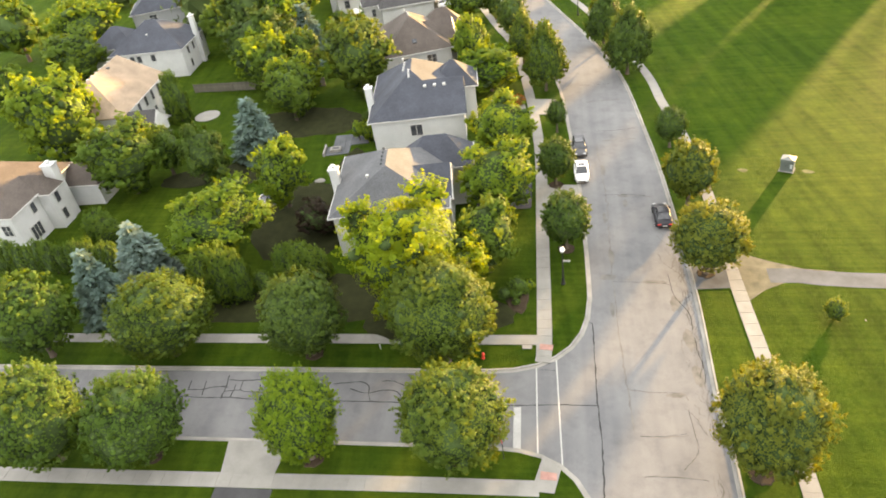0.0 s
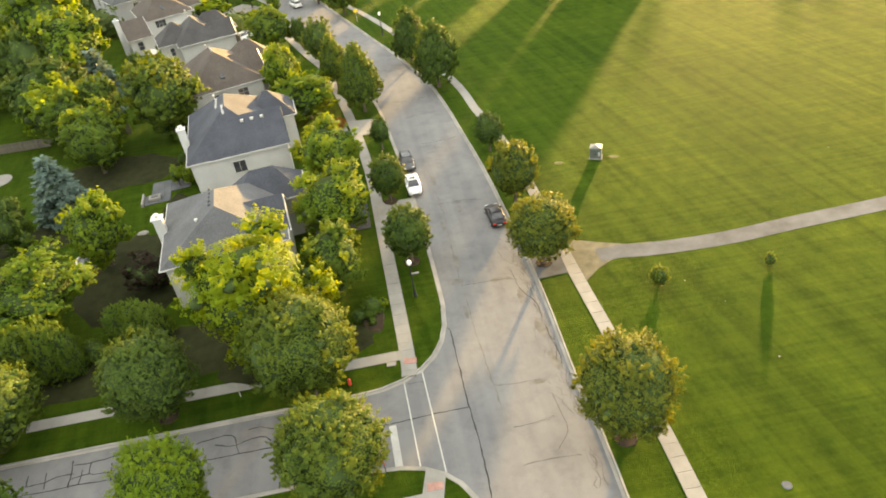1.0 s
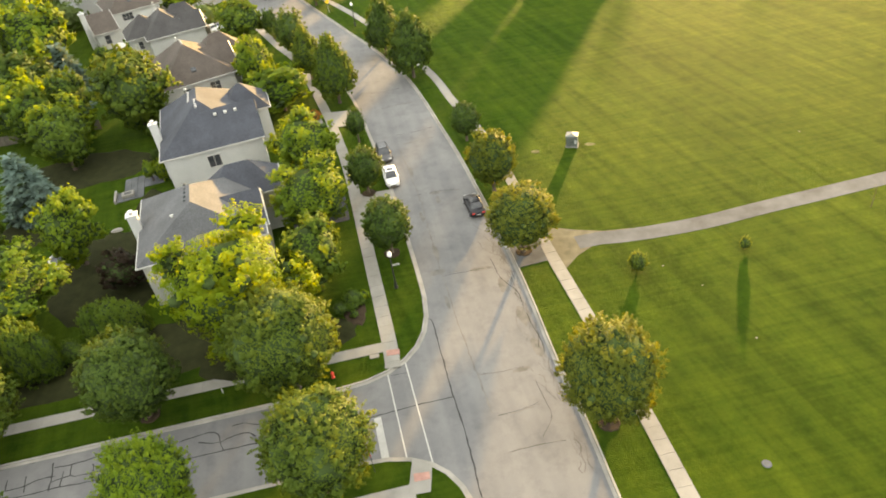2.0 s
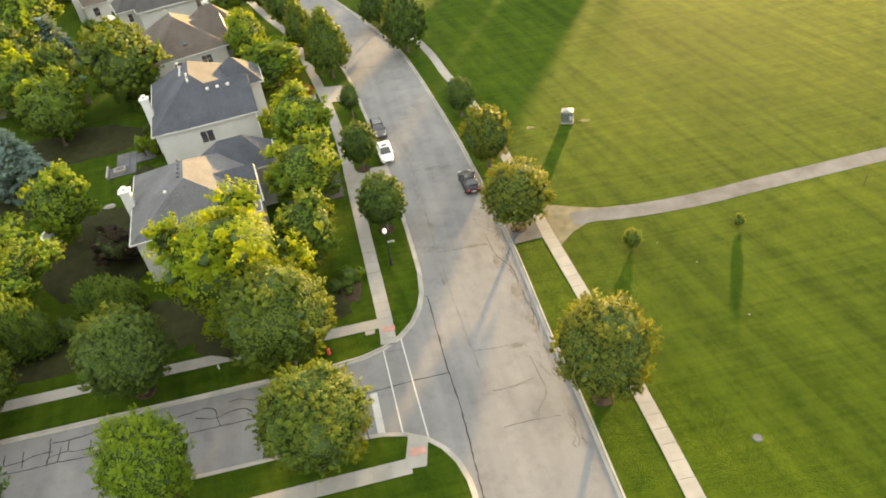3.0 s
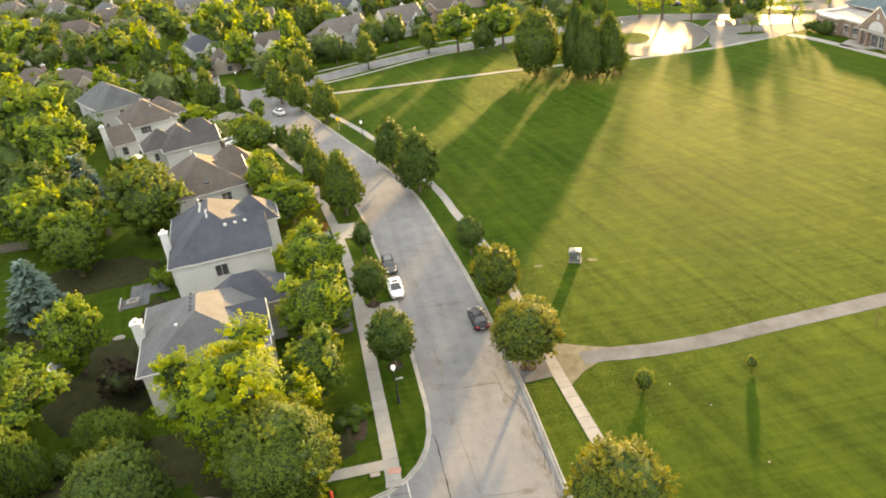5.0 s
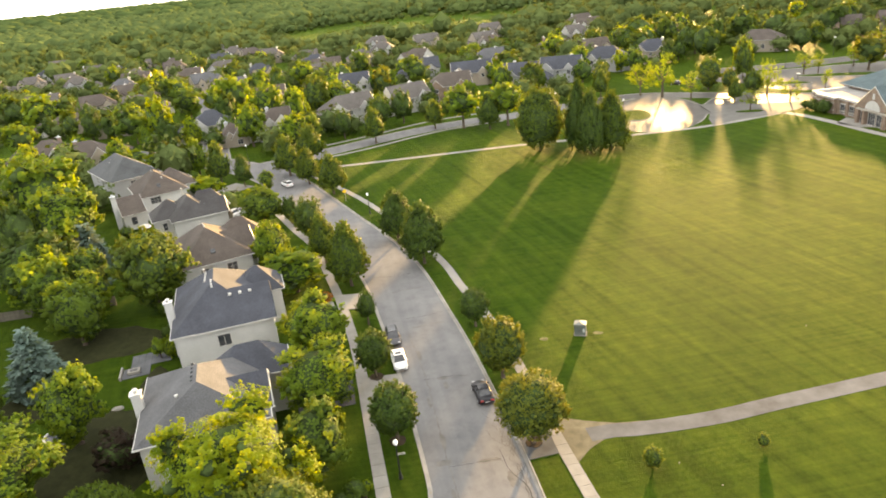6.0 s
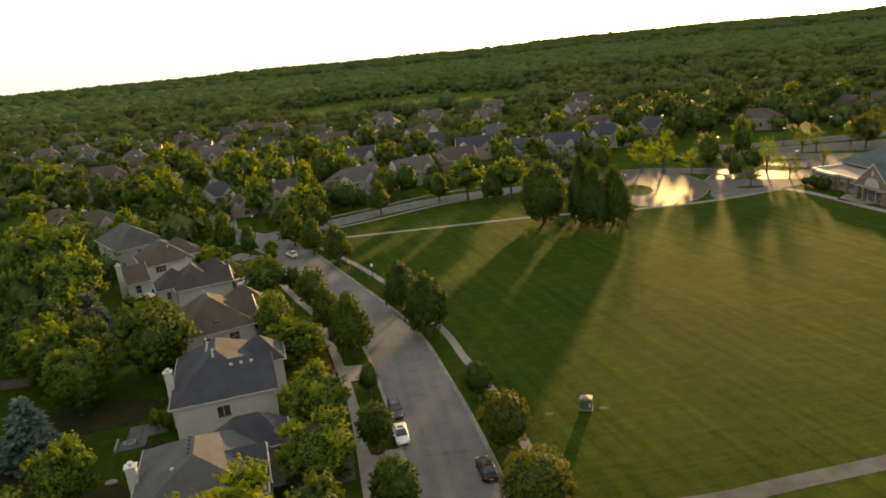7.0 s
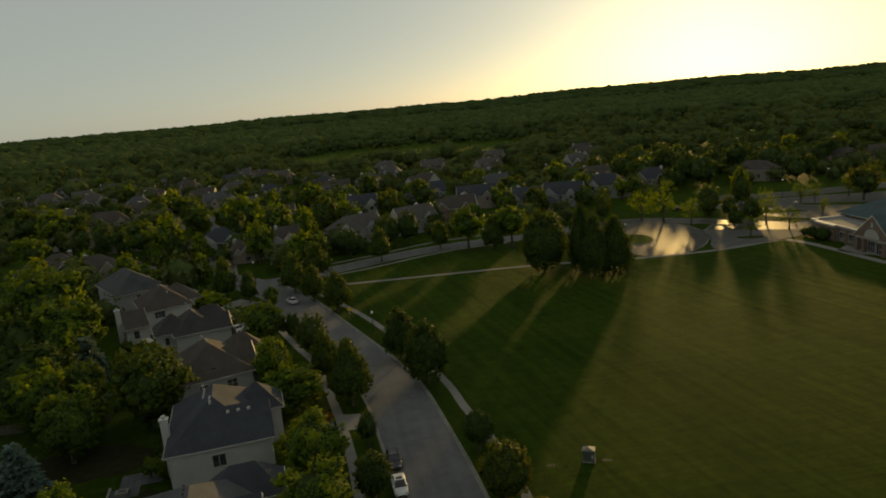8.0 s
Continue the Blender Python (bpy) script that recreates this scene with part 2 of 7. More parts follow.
def box(x0, x1, y0, y1, z0, z1, bevel=0.0):
    bm = bmesh.new()
    add_box(bm, x0, x1, y0, y1, z0, z1)
    if bevel:
        bmesh.ops.bevel(bm, geom=bm.edges[:], offset=bevel, segments=2, affect="EDGES", profile=0.6)
    return bm


def add_rings(bm, rings, sides=12, cap=True, centre=(0, 0)):
    """A turned body: rings of (radius, z)."""
    loops = []
    for r, z in rings:
        loops.append([bm.verts.new((centre[0] + r * math.cos(2 * math.pi * i / sides), centre[1] + r * math.sin(2 * math.pi * i / sides), z)) for i in range(sides)])
    for a, b in zip(loops, loops[1:]):
        for i in range(sides):
            bm.faces.new((a[i], a[(i + 1) % sides], b[(i + 1) % sides], b[i]))
    if cap:
        bm.faces.new(loops[0][::-1])
        bm.faces.new(loops[-1])
    return bm


def turned(rings, sides=12):
    return add_rings(bmesh.new(), rings, sides)


def add_tube(bm, p, q, r0, r1, sides=6):
    p, q = Vector(p), Vector(q)
    t = (q - p).to_track_quat("Z", "Y").to_matrix()
    a, b = [], []
    for i in range(sides):
        o = Vector((math.cos(2 * math.pi * i / sides), math.sin(2 * math.pi * i / sides), 0))
        a.append(bm.verts.new(p + t @ (o * r0)))
        b.append(bm.verts.new(q + t @ (o * r1)))
    for i in range(sides):
        bm.faces.new((a[i], a[(i + 1) % sides], b[(i + 1) % sides], b[i]))
    bm.faces.new(a[::-1])
    bm.faces.new(b)


def spline(points, step):
    """Catmull-Rom through 2D points, at about even steps."""
    pts = [np.array(p, float) for p in points]
    pts = [2 * pts[0] - pts[1]] + pts + [2 * pts[-1] - pts[-2]]
    out = []
    for a, b, c, d in zip(pts, pts[1:], pts[2:], pts[3:]):
        n = max(1, int(round(np.linalg.norm(c - b) / step)))
        for i in range(n):
            t = i / n
            out.append(0.5 * (2 * b + (c - a) * t + (2 * a - 5 * b + 4 * c - d) * t * t + (3 * b - a - 3 * c + d) * t ** 3))
    out.append(pts[-2])
    return np.array(out)


def normals2(line):
    """Unit normals to the left of a 2D line."""
    d = np.gradient(line, axis=0)
    d /= np.linalg.norm(d, axis=1)[:, None]
    return np.stack([-d[:, 1], d[:, 0]], 1)


def strip(bm, line, off0, off1, z):
    nn = normals2(line)
    a = [bm.verts.new((*p, z)) for p in line + nn * off0]
    b = [bm.verts.new((*p, z)) for p in line + nn * off1]
    for i in range(len(line) - 1):
        bm.faces.new((a[i], a[i + 1], b[i + 1], b[i]) if off0 > off1 else (b[i], b[i + 1], a[i + 1], a[i]))

# ---- ground, roads, kerbs ----
GZ = 0.12          # lawns lie one kerb above the carriageway


def rise(x, y):
    """The land climbs gently far away."""
    d = math.hypot(x, y)
    t = min(1.0, max(0.0, (d - 900) / 3600))
    w = math.atan2(x, y)
    return GZ + (30 + 6 * math.sin(5.3 * w + 0.6) + 4 * math.sin(13 * w) + 2.5 * math.sin(31 * w + 1)) * t * t * (3 - 2 * t)


MAIN = spline([(16, -60), (8, -5), (-1.8, 32.2), (-4.9, 41.6), (-9.1, 55.7), (-15.9, 75), (-20.9, 87.6), (-28.3, 104.8), (-36.5, 118.6), (-45.2, 131), (-55.8, 146), (-67.5, 162.3), (-79.5, 175.5), (-95, 187), (-115, 198), (-150, 214), (-200, 236)], 3.0)
SIDE = spline([(-160, -9.6), (-100, 9.6), (-60, 22.5), (-39.5, 29.1), (-20, 35.4), (-7.0, 39.6)], 4.0)
FARST = spline([(-86, 181), (-76, 188), (-62.6, 199), (-46, 213.5), (-28, 223.5), (-8, 230), (10, 240), (28, 246), (50, 238), (75, 226), (105, 219), (160, 210)], 4.0)
NORTHST = spline([(-100, 190), (-112, 214), (-128, 246), (-150, 290), (-185, 350)], 6.0)
BACKST = spline([(60, 285), (90, 284), (130, 292), (190, 305)], 6.0)
RIBBONS = [(MAIN, 5.3), (SIDE, 4.4), (FARST, 4.6), (NORTHST, 4.2), (BACKST, 5.5)]


def fillet(corner, d, e, a, b, n=8):
    """The rounded corner of a junction: the kerbs meet at corner and run from it along d and e; the arc leaves them after a and b metres."""
    c, d, e = (np.array(v, float) for v in (corner, d, e))
    p, q = c + d * a, c + e * b
    ts = np.linspace(0, 1, n)[:, None]
    arc = (1 - ts) ** 2 * p + 2 * ts * (1 - ts) * c + ts ** 2 * q
    return np.vstack([p - e * 0.4, arc, q - d * 0.4, c - (d + e) * 0.6])


def ellipse(x, y, a, b, turn=0.0, n=28):
    w = np.linspace(0, 2 * math.pi, n, endpoint=False)
    c, s = math.cos(turn), math.sin(turn)
    return np.stack([x + a * np.cos(w) * c - b * np.sin(w) * s, y + a * np.cos(w) * s + b * np.sin(w) * c], 1)


PATCHES = [
    fillet((-10.85, 42.95), (-0.952, -0.306), (-0.285, 0.958), 9.0, 9.5),
    fillet((-8.1, 34.55), (-0.952, -0.306), (0.3, -0.954), 8.0, 8.0),
    fillet((-78.5, 180.5), (0.78, 0.62), (0.70, -0.714), 7.0, 7.0),
    ellipse(29.5, 217, 15.8, 25.2, -0.08),
    np.array([(42, 216), (46, 206), (62, 209), (74, 214), (76, 222), (50, 232)], float),
    np.array([(74, 236), (98, 228), (170, 222), (170, 276), (90, 276), (52, 271), (60, 258)], float),
]
ISLANDS = [ellipse(24.4, 215.5, 4.6, 7.5), ellipse(72, 250, 3, 13, 1.3), ellipse(100, 256, 3, 16, 1.3)]


def inside(p, poly):
    x, y = p
    hit = False
    for (x0, y0), (x1, y1) in zip(poly, np.roll(poly, -1, 0)):
        if (y0 > y) != (y1 > y) and x < (x1 - x0) * (y - y0) / (y1 - y0) + x0:
            hit = not hit
    return hit


def on_road(x, y, margin=0.0):
    p = np.array((x, y))
    for line, hw in RIBBONS:
        a, b = line[:-1], line[1:]
        ab = b - a
        t = np.clip(((p - a) * ab).sum(1) / (ab * ab).sum(1), 0, 1)
        if (np.linalg.norm(a + ab * t[:, None] - p, axis=1) < hw + margin).any():
            return not any(inside(p, i) for i in ISLANDS)
    return any(inside(p, q) for q in PATCHES) and not any(inside(p, i) for i in ISLANDS)


def lay_ground():
    from mathutils.geometry import delaunay_2d_cdt
    verts, edges = [], []

    def loop(pts):
        k = len(verts)
        verts.extend(Vector((float(x), float(y))) for x, y in pts)
        edges.extend((k + i, k + (i + 1) % len(pts)) for i in range(len(pts)))

    for line, hw in RIBBONS:
        nn = normals2(line)
        loop(np.vstack([line + nn * hw, (line - nn * hw)[::-1]]))
    for q in PATCHES + ISLANDS:
        loop(q)
    for r in (480, 900, 1500, 2200, 3000, 3800, 4700):
        loop(ellipse(0, 0, r, r, n=48))
    vo, _, fo, *_ = delaunay_2d_cdt(verts, edges, [], 0, 1e-4)
    lawn, road, lot = bmesh.new(), bmesh.new(), bmesh.new()
    lv, rv, pv = {}, {}, {}
    side = {}
    for f in fo:
        c = sum((vo[i] for i in f), Vector((0, 0))) / len(f)
        paved = on_road(c.x, c.y)
        bm, known = (lawn, lv) if not paved else (lot, pv) if c.x > 8 and c.y > 180 else (road, rv)
        for i in f:
            if i not in known:
                z = 0.0 if paved else rise(vo[i].x, vo[i].y)
                known[i] = bm.verts.new((vo[i].x, vo[i].y, z))
        face = bm.faces.new([known[i] for i in f])
        face.normal_update()
        if face.normal.z < 0:
            face.normal_flip()
        ring = list(f)
        for i, j in zip(ring, ring[1:] + ring[:1]):
            side.setdefault((min(i, j), max(i, j)), []).append(((i, j), paved))
    ground = tagged(part("ground", lawn, GRASS), "mown green grass over gently rolling open ground", "grass", kind="structure")
    road_ob = tagged(part("road", road, ASPHALT), "worn grey asphalt road with sealed cracks", "road", kind="structure")
    tagged(part("car_park", lot, LOT), "smooth grey asphalt turning circle and car park", "car park", kind="structure")
    # chains of kerb with the carriageway on the left
    after = {}
    for users in side.values():
        if len(users) == 2 and users[0][1] != users[1][1]:
            (i, j) = next(e for e, paved in users if paved)
            after.setdefault(i, []).append(j)
    chains = []
    starts = [i for i in after]
    while starts:
        i = starts.pop()
        while after.get(i):
            chain = [i]
            while after.get(chain[-1]):
                chain.append(after[chain[-1]].pop())
            chains.append(np.array([vo[k] for k in chain]))
    for c in chains:
        if len(c) < 4:
            continue
        closed = np.linalg.norm(c[0] - c[-1]) < 1e-3
        p = c[:-1] if closed else c
        d = (np.roll(p, -1, 0) - np.roll(p, 1, 0)) if closed else np.gradient(p, axis=0)
        d /= np.linalg.norm(d, axis=1)[:, None] + 1e-9
        nn = np.stack([-d[:, 1], d[:, 0]], 1)
        bm = bmesh.new()
        rows = [[bm.verts.new((*q, z)) for q in p + nn * o] for o, z in ((-0.03, 0.05), (-0.03, 0.145), (0.13, 0.145), (0.17, 0.02), (0.44, 0.012), (0.44, -0.02))]
        n = len(p)
        for a, b in zip(rows, rows[1:]):
            for i in range(n if closed else n - 1):
                j = (i + 1) % n
                bm.faces.new((a[i], a[j], b[j], b[i]))
        bmesh.ops.recalc_face_normals(bm, faces=bm.faces[:])
        kerb = part("kerb", bm, KERBMAT)
        tagged(kerb, "pale concrete kerb and gutter beside the asphalt", "kerb", kind="structure")
    return ground, road_ob


ground, road = lay_ground()

# ---- trees ----
def crown_profile(style):
    """Radius of the crown against height, both in -1..1."""
    u = np.linspace(0, 1, 41)
    if style == "oval":
        r = (u + 0.02) ** 0.30 * (1 - u) ** 0.80
    elif style == "column":
        r = (u + 0.25) ** 0.25 * (1 - u) ** 0.42
    elif style == "loose":
        r = (u + 0.02) ** 0.5 * (1 - u) ** 0.45
    else:
        r = (u + 0.01) ** 0.45 * (1 - u) ** 0.5
    return u, r / r.max()


def rhombs(centre, normal, size, rng, long=1.0):
    """Leaf-shaped quads as one array of corner points."""
    n = normal / (np.linalg.norm(normal, axis=1)[:, None] + 1e-9)
    t = rng.normal(size=n.shape)
    t -= (t * n).sum(1)[:, None] * n
    t /= np.linalg.norm(t, axis=1)[:, None] + 1e-9
    b = np.cross(n, t)
    s = size[:, None]
    lift = n * s * 0.12
    return np.stack([centre - t * s * 0.5 * long, centre + b * s * 0.40 + lift, centre + t * s * 0.5 * long, centre - b * s * 0.40 + lift], 1)


def quads_mesh(name, quads, mat, extra=None, inner=None):
    """One mesh from quads, with an optional inner body (verts, faces)."""
    v = quads.reshape(-1, 3)
    f = np.arange(len(v)).reshape(-1, 4)
    loops, starts, totals = f.ravel(), np.arange(0, len(v), 4), np.full(len(f), 4)
    if extra is not None:
        ev, ef = extra
        loops = np.concatenate([loops, (ef + len(v)).ravel()])
        starts = np.concatenate([starts, len(f) * 4 + np.arange(0, ef.size, 3)])
        totals = np.concatenate([totals, np.full(len(ef), 3)])
        v = np.vstack([v, ev])
    me = bpy.data.meshes.new(name)
    me.vertices.add(len(v))
    me.vertices.foreach_set("co", v.astype(np.float32).ravel())
    me.loops.add(len(loops))
    me.loops.foreach_set("vertex_index", loops.astype(np.int32))
    me.polygons.add(len(starts))
    me.polygons.foreach_set("loop_start", starts.astype(np.int32))
    me.polygons.foreach_set("loop_total", totals.astype(np.int32))
    me.materials.append(mat)
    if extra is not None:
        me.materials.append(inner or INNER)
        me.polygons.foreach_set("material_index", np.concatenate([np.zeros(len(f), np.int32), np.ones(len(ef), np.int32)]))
    me.update(calc_edges=True)
    return me


def ico(subdiv):
    bm = bmesh.new()
    bmesh.ops.create_icosphere(bm, subdivisions=subdiv, radius=1.0)
    v = np.array([q.co[:] for q in bm.verts])
    f = np.array([[q.index for q in p.verts] for p in bm.faces])
    bm.free()
    return v, f


ICO0, ICO1, ICO2 = ico(1), ico(1), ico(2)
# crown filler; shade of the gaps between leaves is put into its darker green
INNER = surface("inner_foliage_shade", (0.042, 0.064, 0.020), 0.95, 2.5, 14, 0.6, relief=1.0, depth=0.1)


def on_ball(rng, n):
    d = rng.normal(size=(n, 3))
    return d / np.linalg.norm(d, axis=1)[:, None]


def crown_shape(style, count, leaf, seed):
    """Boughs within a unit crown, tufts on the boughs, leaves on the tufts, and a dark inner mass."""
    rng = np.random.default_rng(seed)
    u, prof = crown_profile(style)
    boughs = {"loose": 120, "airy": 60, "round": 120, "oval": 120, "column": 70}[style]
    size = {"loose": 0.15, "airy": 0.16, "round": 0.155, "oval": 0.14, "column": 0.17}[style]
    share = min(1.0, max(0.5, count / 6600))
    boughs, size = int(boughs * share), size / math.sqrt(share)
    k = np.arange(boughs) + 0.5
    uz = np.clip(k / boughs + rng.normal(0, 0.03, boughs), 0.02, 0.98)
    ang = k * 2.39996 + rng.normal(0, 0.3, boughs)
    even = style not in ("loose", "airy")
    rr = np.interp(uz, u, prof) * rng.uniform(0.7 if even else 0.62, 0.86, boughs)
    lc = np.stack([rr * np.cos(ang), rr * np.sin(ang), (2 * uz - 1) * 0.84], 1)
    if not even:
        # a dozen billows of uneven size, each set with its own boughs
        m = 13
        mu = (np.arange(m) + 0.5) / m
        ma = np.arange(m) * 2.39996 + rng.normal(0, 0.35, m)
        mr = np.interp(mu, u, prof) * rng.uniform(0.42, 0.74, m)
        mc = np.stack([mr * np.cos(ma), mr * np.sin(ma), (2 * mu - 1) * 0.72 + rng.normal(0, 0.05, m)], 1)
        big = rng.uniform(0.26, 0.42, m)
        at = rng.choice(m, boughs, p=big ** 2 / (big ** 2).sum())
        way = on_ball(rng, boughs) + 0.7 * mc[at] / (np.linalg.norm(mc[at], axis=1)[:, None] + 1e-6) + np.array((0, 0, 0.15))
        way /= np.linalg.norm(way, axis=1)[:, None]
        lc = mc[at] + way * big[at, None] * rng.uniform(0.55, 0.95, (boughs, 1))
    lr = size * rng.uniform(0.75, 1.25, boughs)
    # tufts sit on the outer side of each bough
    tufts = max(70, min(900, count // 16))
    on = rng.choice(boughs, tufts, p=lr ** 2 / (lr ** 2).sum())
    td = on_ball(rng, tufts) + 0.75 * lc[on] / (np.linalg.norm(lc[on], axis=1)[:, None] + 1e-6)
    td /= np.linalg.norm(td, axis=1)[:, None]
    tc = lc[on] + td * lr[on, None] * rng.uniform(0.72, 1.12, (tufts, 1))
    tr = (1.75 if even else 2.1) / math.sqrt(tufts) * rng.uniform(0.7, 1.3, tufts)
    # leaves
    pick = rng.choice(tufts, count, p=tr ** 2 / (tr ** 2).sum())
    d = on_ball(rng, count) + 0.55 * td[pick]
    d /= np.linalg.norm(d, axis=1)[:, None]
    # sprigs: each tuft runs out to a point
    tip = rng.uniform(0, 1, (count, 1)) ** 1.5
    p = tc[pick] + d * tr[pick, None] * rng.uniform(0.3, 1.0, (count, 1)) * (1.05 - 0.8 * tip) + (td[pick] + np.array((0, 0, 0.35))) * tr[pick, None] * tip * 1.6
    # loose foliage between the tufts
    k = int(count * (0.3 if even and count > 5000 else 0.45 if even else 0.2 if style == "loose" else 0.06))
    w = rng.uniform(0.03, 0.98, k)
    ra = np.interp(w, u, prof) * (rng.uniform(0.74, 0.92, k) if even else rng.uniform(0.6, 0.82, k))
    an = rng.uniform(0, 2 * math.pi, k)
    p[:k] = np.stack([ra * np.cos(an), ra * np.sin(an), (2 * w - 1) * 0.86], 1)
    d[:k] = p[:k] / (np.linalg.norm(p[:k], axis=1)[:, None] + 1e-6)
    fit_r = 1.0 / np.percentile(np.linalg.norm(p[:, :2], axis=1), 98.5)
    squash = np.array((fit_r, fit_r, 1.0 / np.percentile(np.abs(p[:, 2]), 99)))
    p *= squash
    whole = p / (np.linalg.norm(p, axis=1)[:, None] + 1e-6)
    n = d * 0.6 + np.where(np.arange(count)[:, None] < k, d, td[pick]) * 0.6 + whole * 0.35 + rng.normal(size=d.shape) * 0.2 + np.array((0, 0, 0.25))
    q = rhombs(p, n, leaf * (0.86 if even else 0.84) * rng.uniform(0.75, 1.3, count), rng)
    if style == "airy":
        return q, None
    # filler mass inside each bough, and one in the middle, coloured as gap shade
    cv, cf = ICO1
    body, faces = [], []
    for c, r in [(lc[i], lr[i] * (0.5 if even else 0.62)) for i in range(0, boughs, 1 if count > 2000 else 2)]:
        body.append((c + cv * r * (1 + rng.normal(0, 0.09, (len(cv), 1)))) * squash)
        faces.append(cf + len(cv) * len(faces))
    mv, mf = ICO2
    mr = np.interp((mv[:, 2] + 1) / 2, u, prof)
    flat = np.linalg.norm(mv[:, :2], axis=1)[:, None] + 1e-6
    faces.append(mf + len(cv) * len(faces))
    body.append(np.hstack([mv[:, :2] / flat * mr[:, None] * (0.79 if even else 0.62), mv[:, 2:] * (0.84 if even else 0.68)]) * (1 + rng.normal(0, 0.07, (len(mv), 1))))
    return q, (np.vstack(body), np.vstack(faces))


def sprays(base, way, length, width, rng):
    """Needle sprays: narrow leaf-shaped quads that run from base along way."""
    side = np.cross(way, rng.normal(size=way.shape) * 0.5 + np.array((0, 0, 1.0)))
    side /= np.linalg.norm(side, axis=1)[:, None] + 1e-9
    mid = base + way * length[:, None] * 0.45
    w = side * width[:, None] * 0.5
    return np.stack([base, mid + w, base + way * length[:, None], mid - w], 1)


def spruce_shape(tiers, per, leaf, seed):
    """Whorls of drooping boughs set with side twigs, on an uneven cone; z from -1 to 1."""
    rng = np.random.default_rng(seed)
    base, way, size = [], [], []
    for i in range(tiers):
        f = (i + rng.uniform(-0.3, 0.3)) / tiers
        z = -1 + 2 * max(0.0, f)
        R = max(0.06, (1 - max(0.0, f)) ** 0.72 * (0.82 + 0.18 * min(1.0, 6 * max(0.0, f)))) * rng.uniform(0.9, 1.06)
        m = max(5, int(per * (1 - f) ** 0.8 + 3))
        for j in range(m):
            a = 2 * math.pi * (j + rng.uniform(-0.35, 0.35)) / m + i * 2.4
            L = R * rng.uniform(0.72, 1.12)
            out = np.array((math.cos(a), math.sin(a), 0))
            across = np.array((-math.sin(a), math.cos(a), 0))
            droop = rng.uniform(0.10, 0.2)
            n = max(2, int(L / (leaf * 0.5)))
            for w in np.linspace(0.3, 1.0, n):
                p = out * L * w + np.array((0, 0, z + 0.05 - droop * L * w * (1.5 - 0.6 * w)))
                for sgn in (-1, 0, 1):
                    if sgn and w > 0.96:
                        continue
                    d = out * (1.0 if sgn == 0 else 0.6) + across * sgn * 0.75 + np.array((0, 0, rng.uniform(-0.25, 0.12))) + rng.normal(0, 0.14, 3)
                    base.append(p + rng.normal(0, 0.012, 3))
                    way.append(d / np.linalg.norm(d))
                    size.append(leaf * rng.uniform(0.8, 1.35) * (1.25 - 0.35 * w))
    base, way, size = np.array(base), np.array(way), np.array(size)
    q = sprays(base, way, size * 1.5, size * 0.78, rng)
    cv, cf = ICO2
    f = np.clip((cv[:, 2] + 1) / 2, 0, 1)
    flat = np.linalg.norm(cv[:, :2], axis=1)[:, None] + 1e-6
    core = np.hstack([cv[:, :2] / flat * ((1 - f) ** 0.8 * 0.66)[:, None], cv[:, 2:] * 0.9])
    return q, (core, cf)


GRADES = {"front": (26000, 0.047, 2), "close": (14000, 0.060, 3), "near": (6600, 0.099, 3), "middle": (3000, 0.148, 3), "outer": (1400, 0.215, 3), "far": (620, 0.31, 4)}
SHAPES, CROWNS = {}, {}


def crown_mesh(style, grade, colour, variant):
    key = (style, grade, variant)
    if key not in SHAPES:
        count, leaf, _ = GRADES[grade]
        if style == "spruce":
            SHAPES[key] = spruce_shape(*{"front": (30, 20, 0.10), "close": (28, 18, 0.11), "near": (24, 15, 0.13), "middle": (20, 12, 0.16), "outer": (14, 9, 0.22), "far": (10, 7, 0.28)}[grade], 100 + variant)
        else:
            SHAPES[key] = crown_shape(style, count if style != "airy" else count // 3, leaf if style != "airy" else leaf * 0.8, 10 * variant + len(style) + len(grade))
    ck = key + (colour,)
    if ck not in CROWNS:
        CROWNS[ck] = quads_mesh("crown", SHAPES[key][0], LEAF[colour], SHAPES[key][1])
    return CROWNS[ck]


TRUNKS = {}


def trunk_mesh(kind):
    """Trunk 1 high with limbs that spread into the crown above it."""
    if kind not in TRUNKS:
        bm = bmesh.new()
        rng = random.Random(len(kind))
        add_rings(bm, [(0.16, -0.05), (0.11, 0.08), (0.085, 0.5), (0.07, 1.0)] if kind == "limbs" else [(0.06, -0.03), (0.045, 0.3), (0.012, 1.0)], 8)
        if kind == "limbs":
            for i in range(7):
                a = i * 2.4
                p = (0, 0, 0.7 + 0.05 * i)
                q = (math.cos(a) * 0.55, math.sin(a) * 0.55, 1.25 + 0.1 * i)
                add_tube(bm, p, q, 0.05, 0.025, 5)
                add_tube(bm, q, (q[0] * 1.6, q[1] * 1.6 + rng.uniform(-0.1, 0.1), q[2] + 0.5), 0.025, 0.008, 4)
        me = bpy.data.meshes.new("trunk")
        bm.to_mesh(me)
        bm.free()
        me.materials.append(BARK)
        TRUNKS[kind] = me
    return TRUNKS[kind]


WORDS = {"green": "green", "dull": "soft green", "deep": "dark green", "bright": "bright fresh green", "olive": "olive green", "lime": "light green",
         "yellow": "yellow-green sunlit", "rust": "olive and rust-tinged", "orange": "orange autumn-tinged", "purple": "dark purple-leaved", "blue": "blue-green", "needle": "dark green"}
SORTS = {"round": "round-crowned street tree on mown grass", "oval": "upright oval street tree beside the road", "loose": "spreading broadleaf tree with billowing foliage",
         "airy": "young car park tree with thin airy foliage", "spruce": "conical spruce with drooping boughs", "column": "dense upright arborvitae clump"}
COUNT = [0]


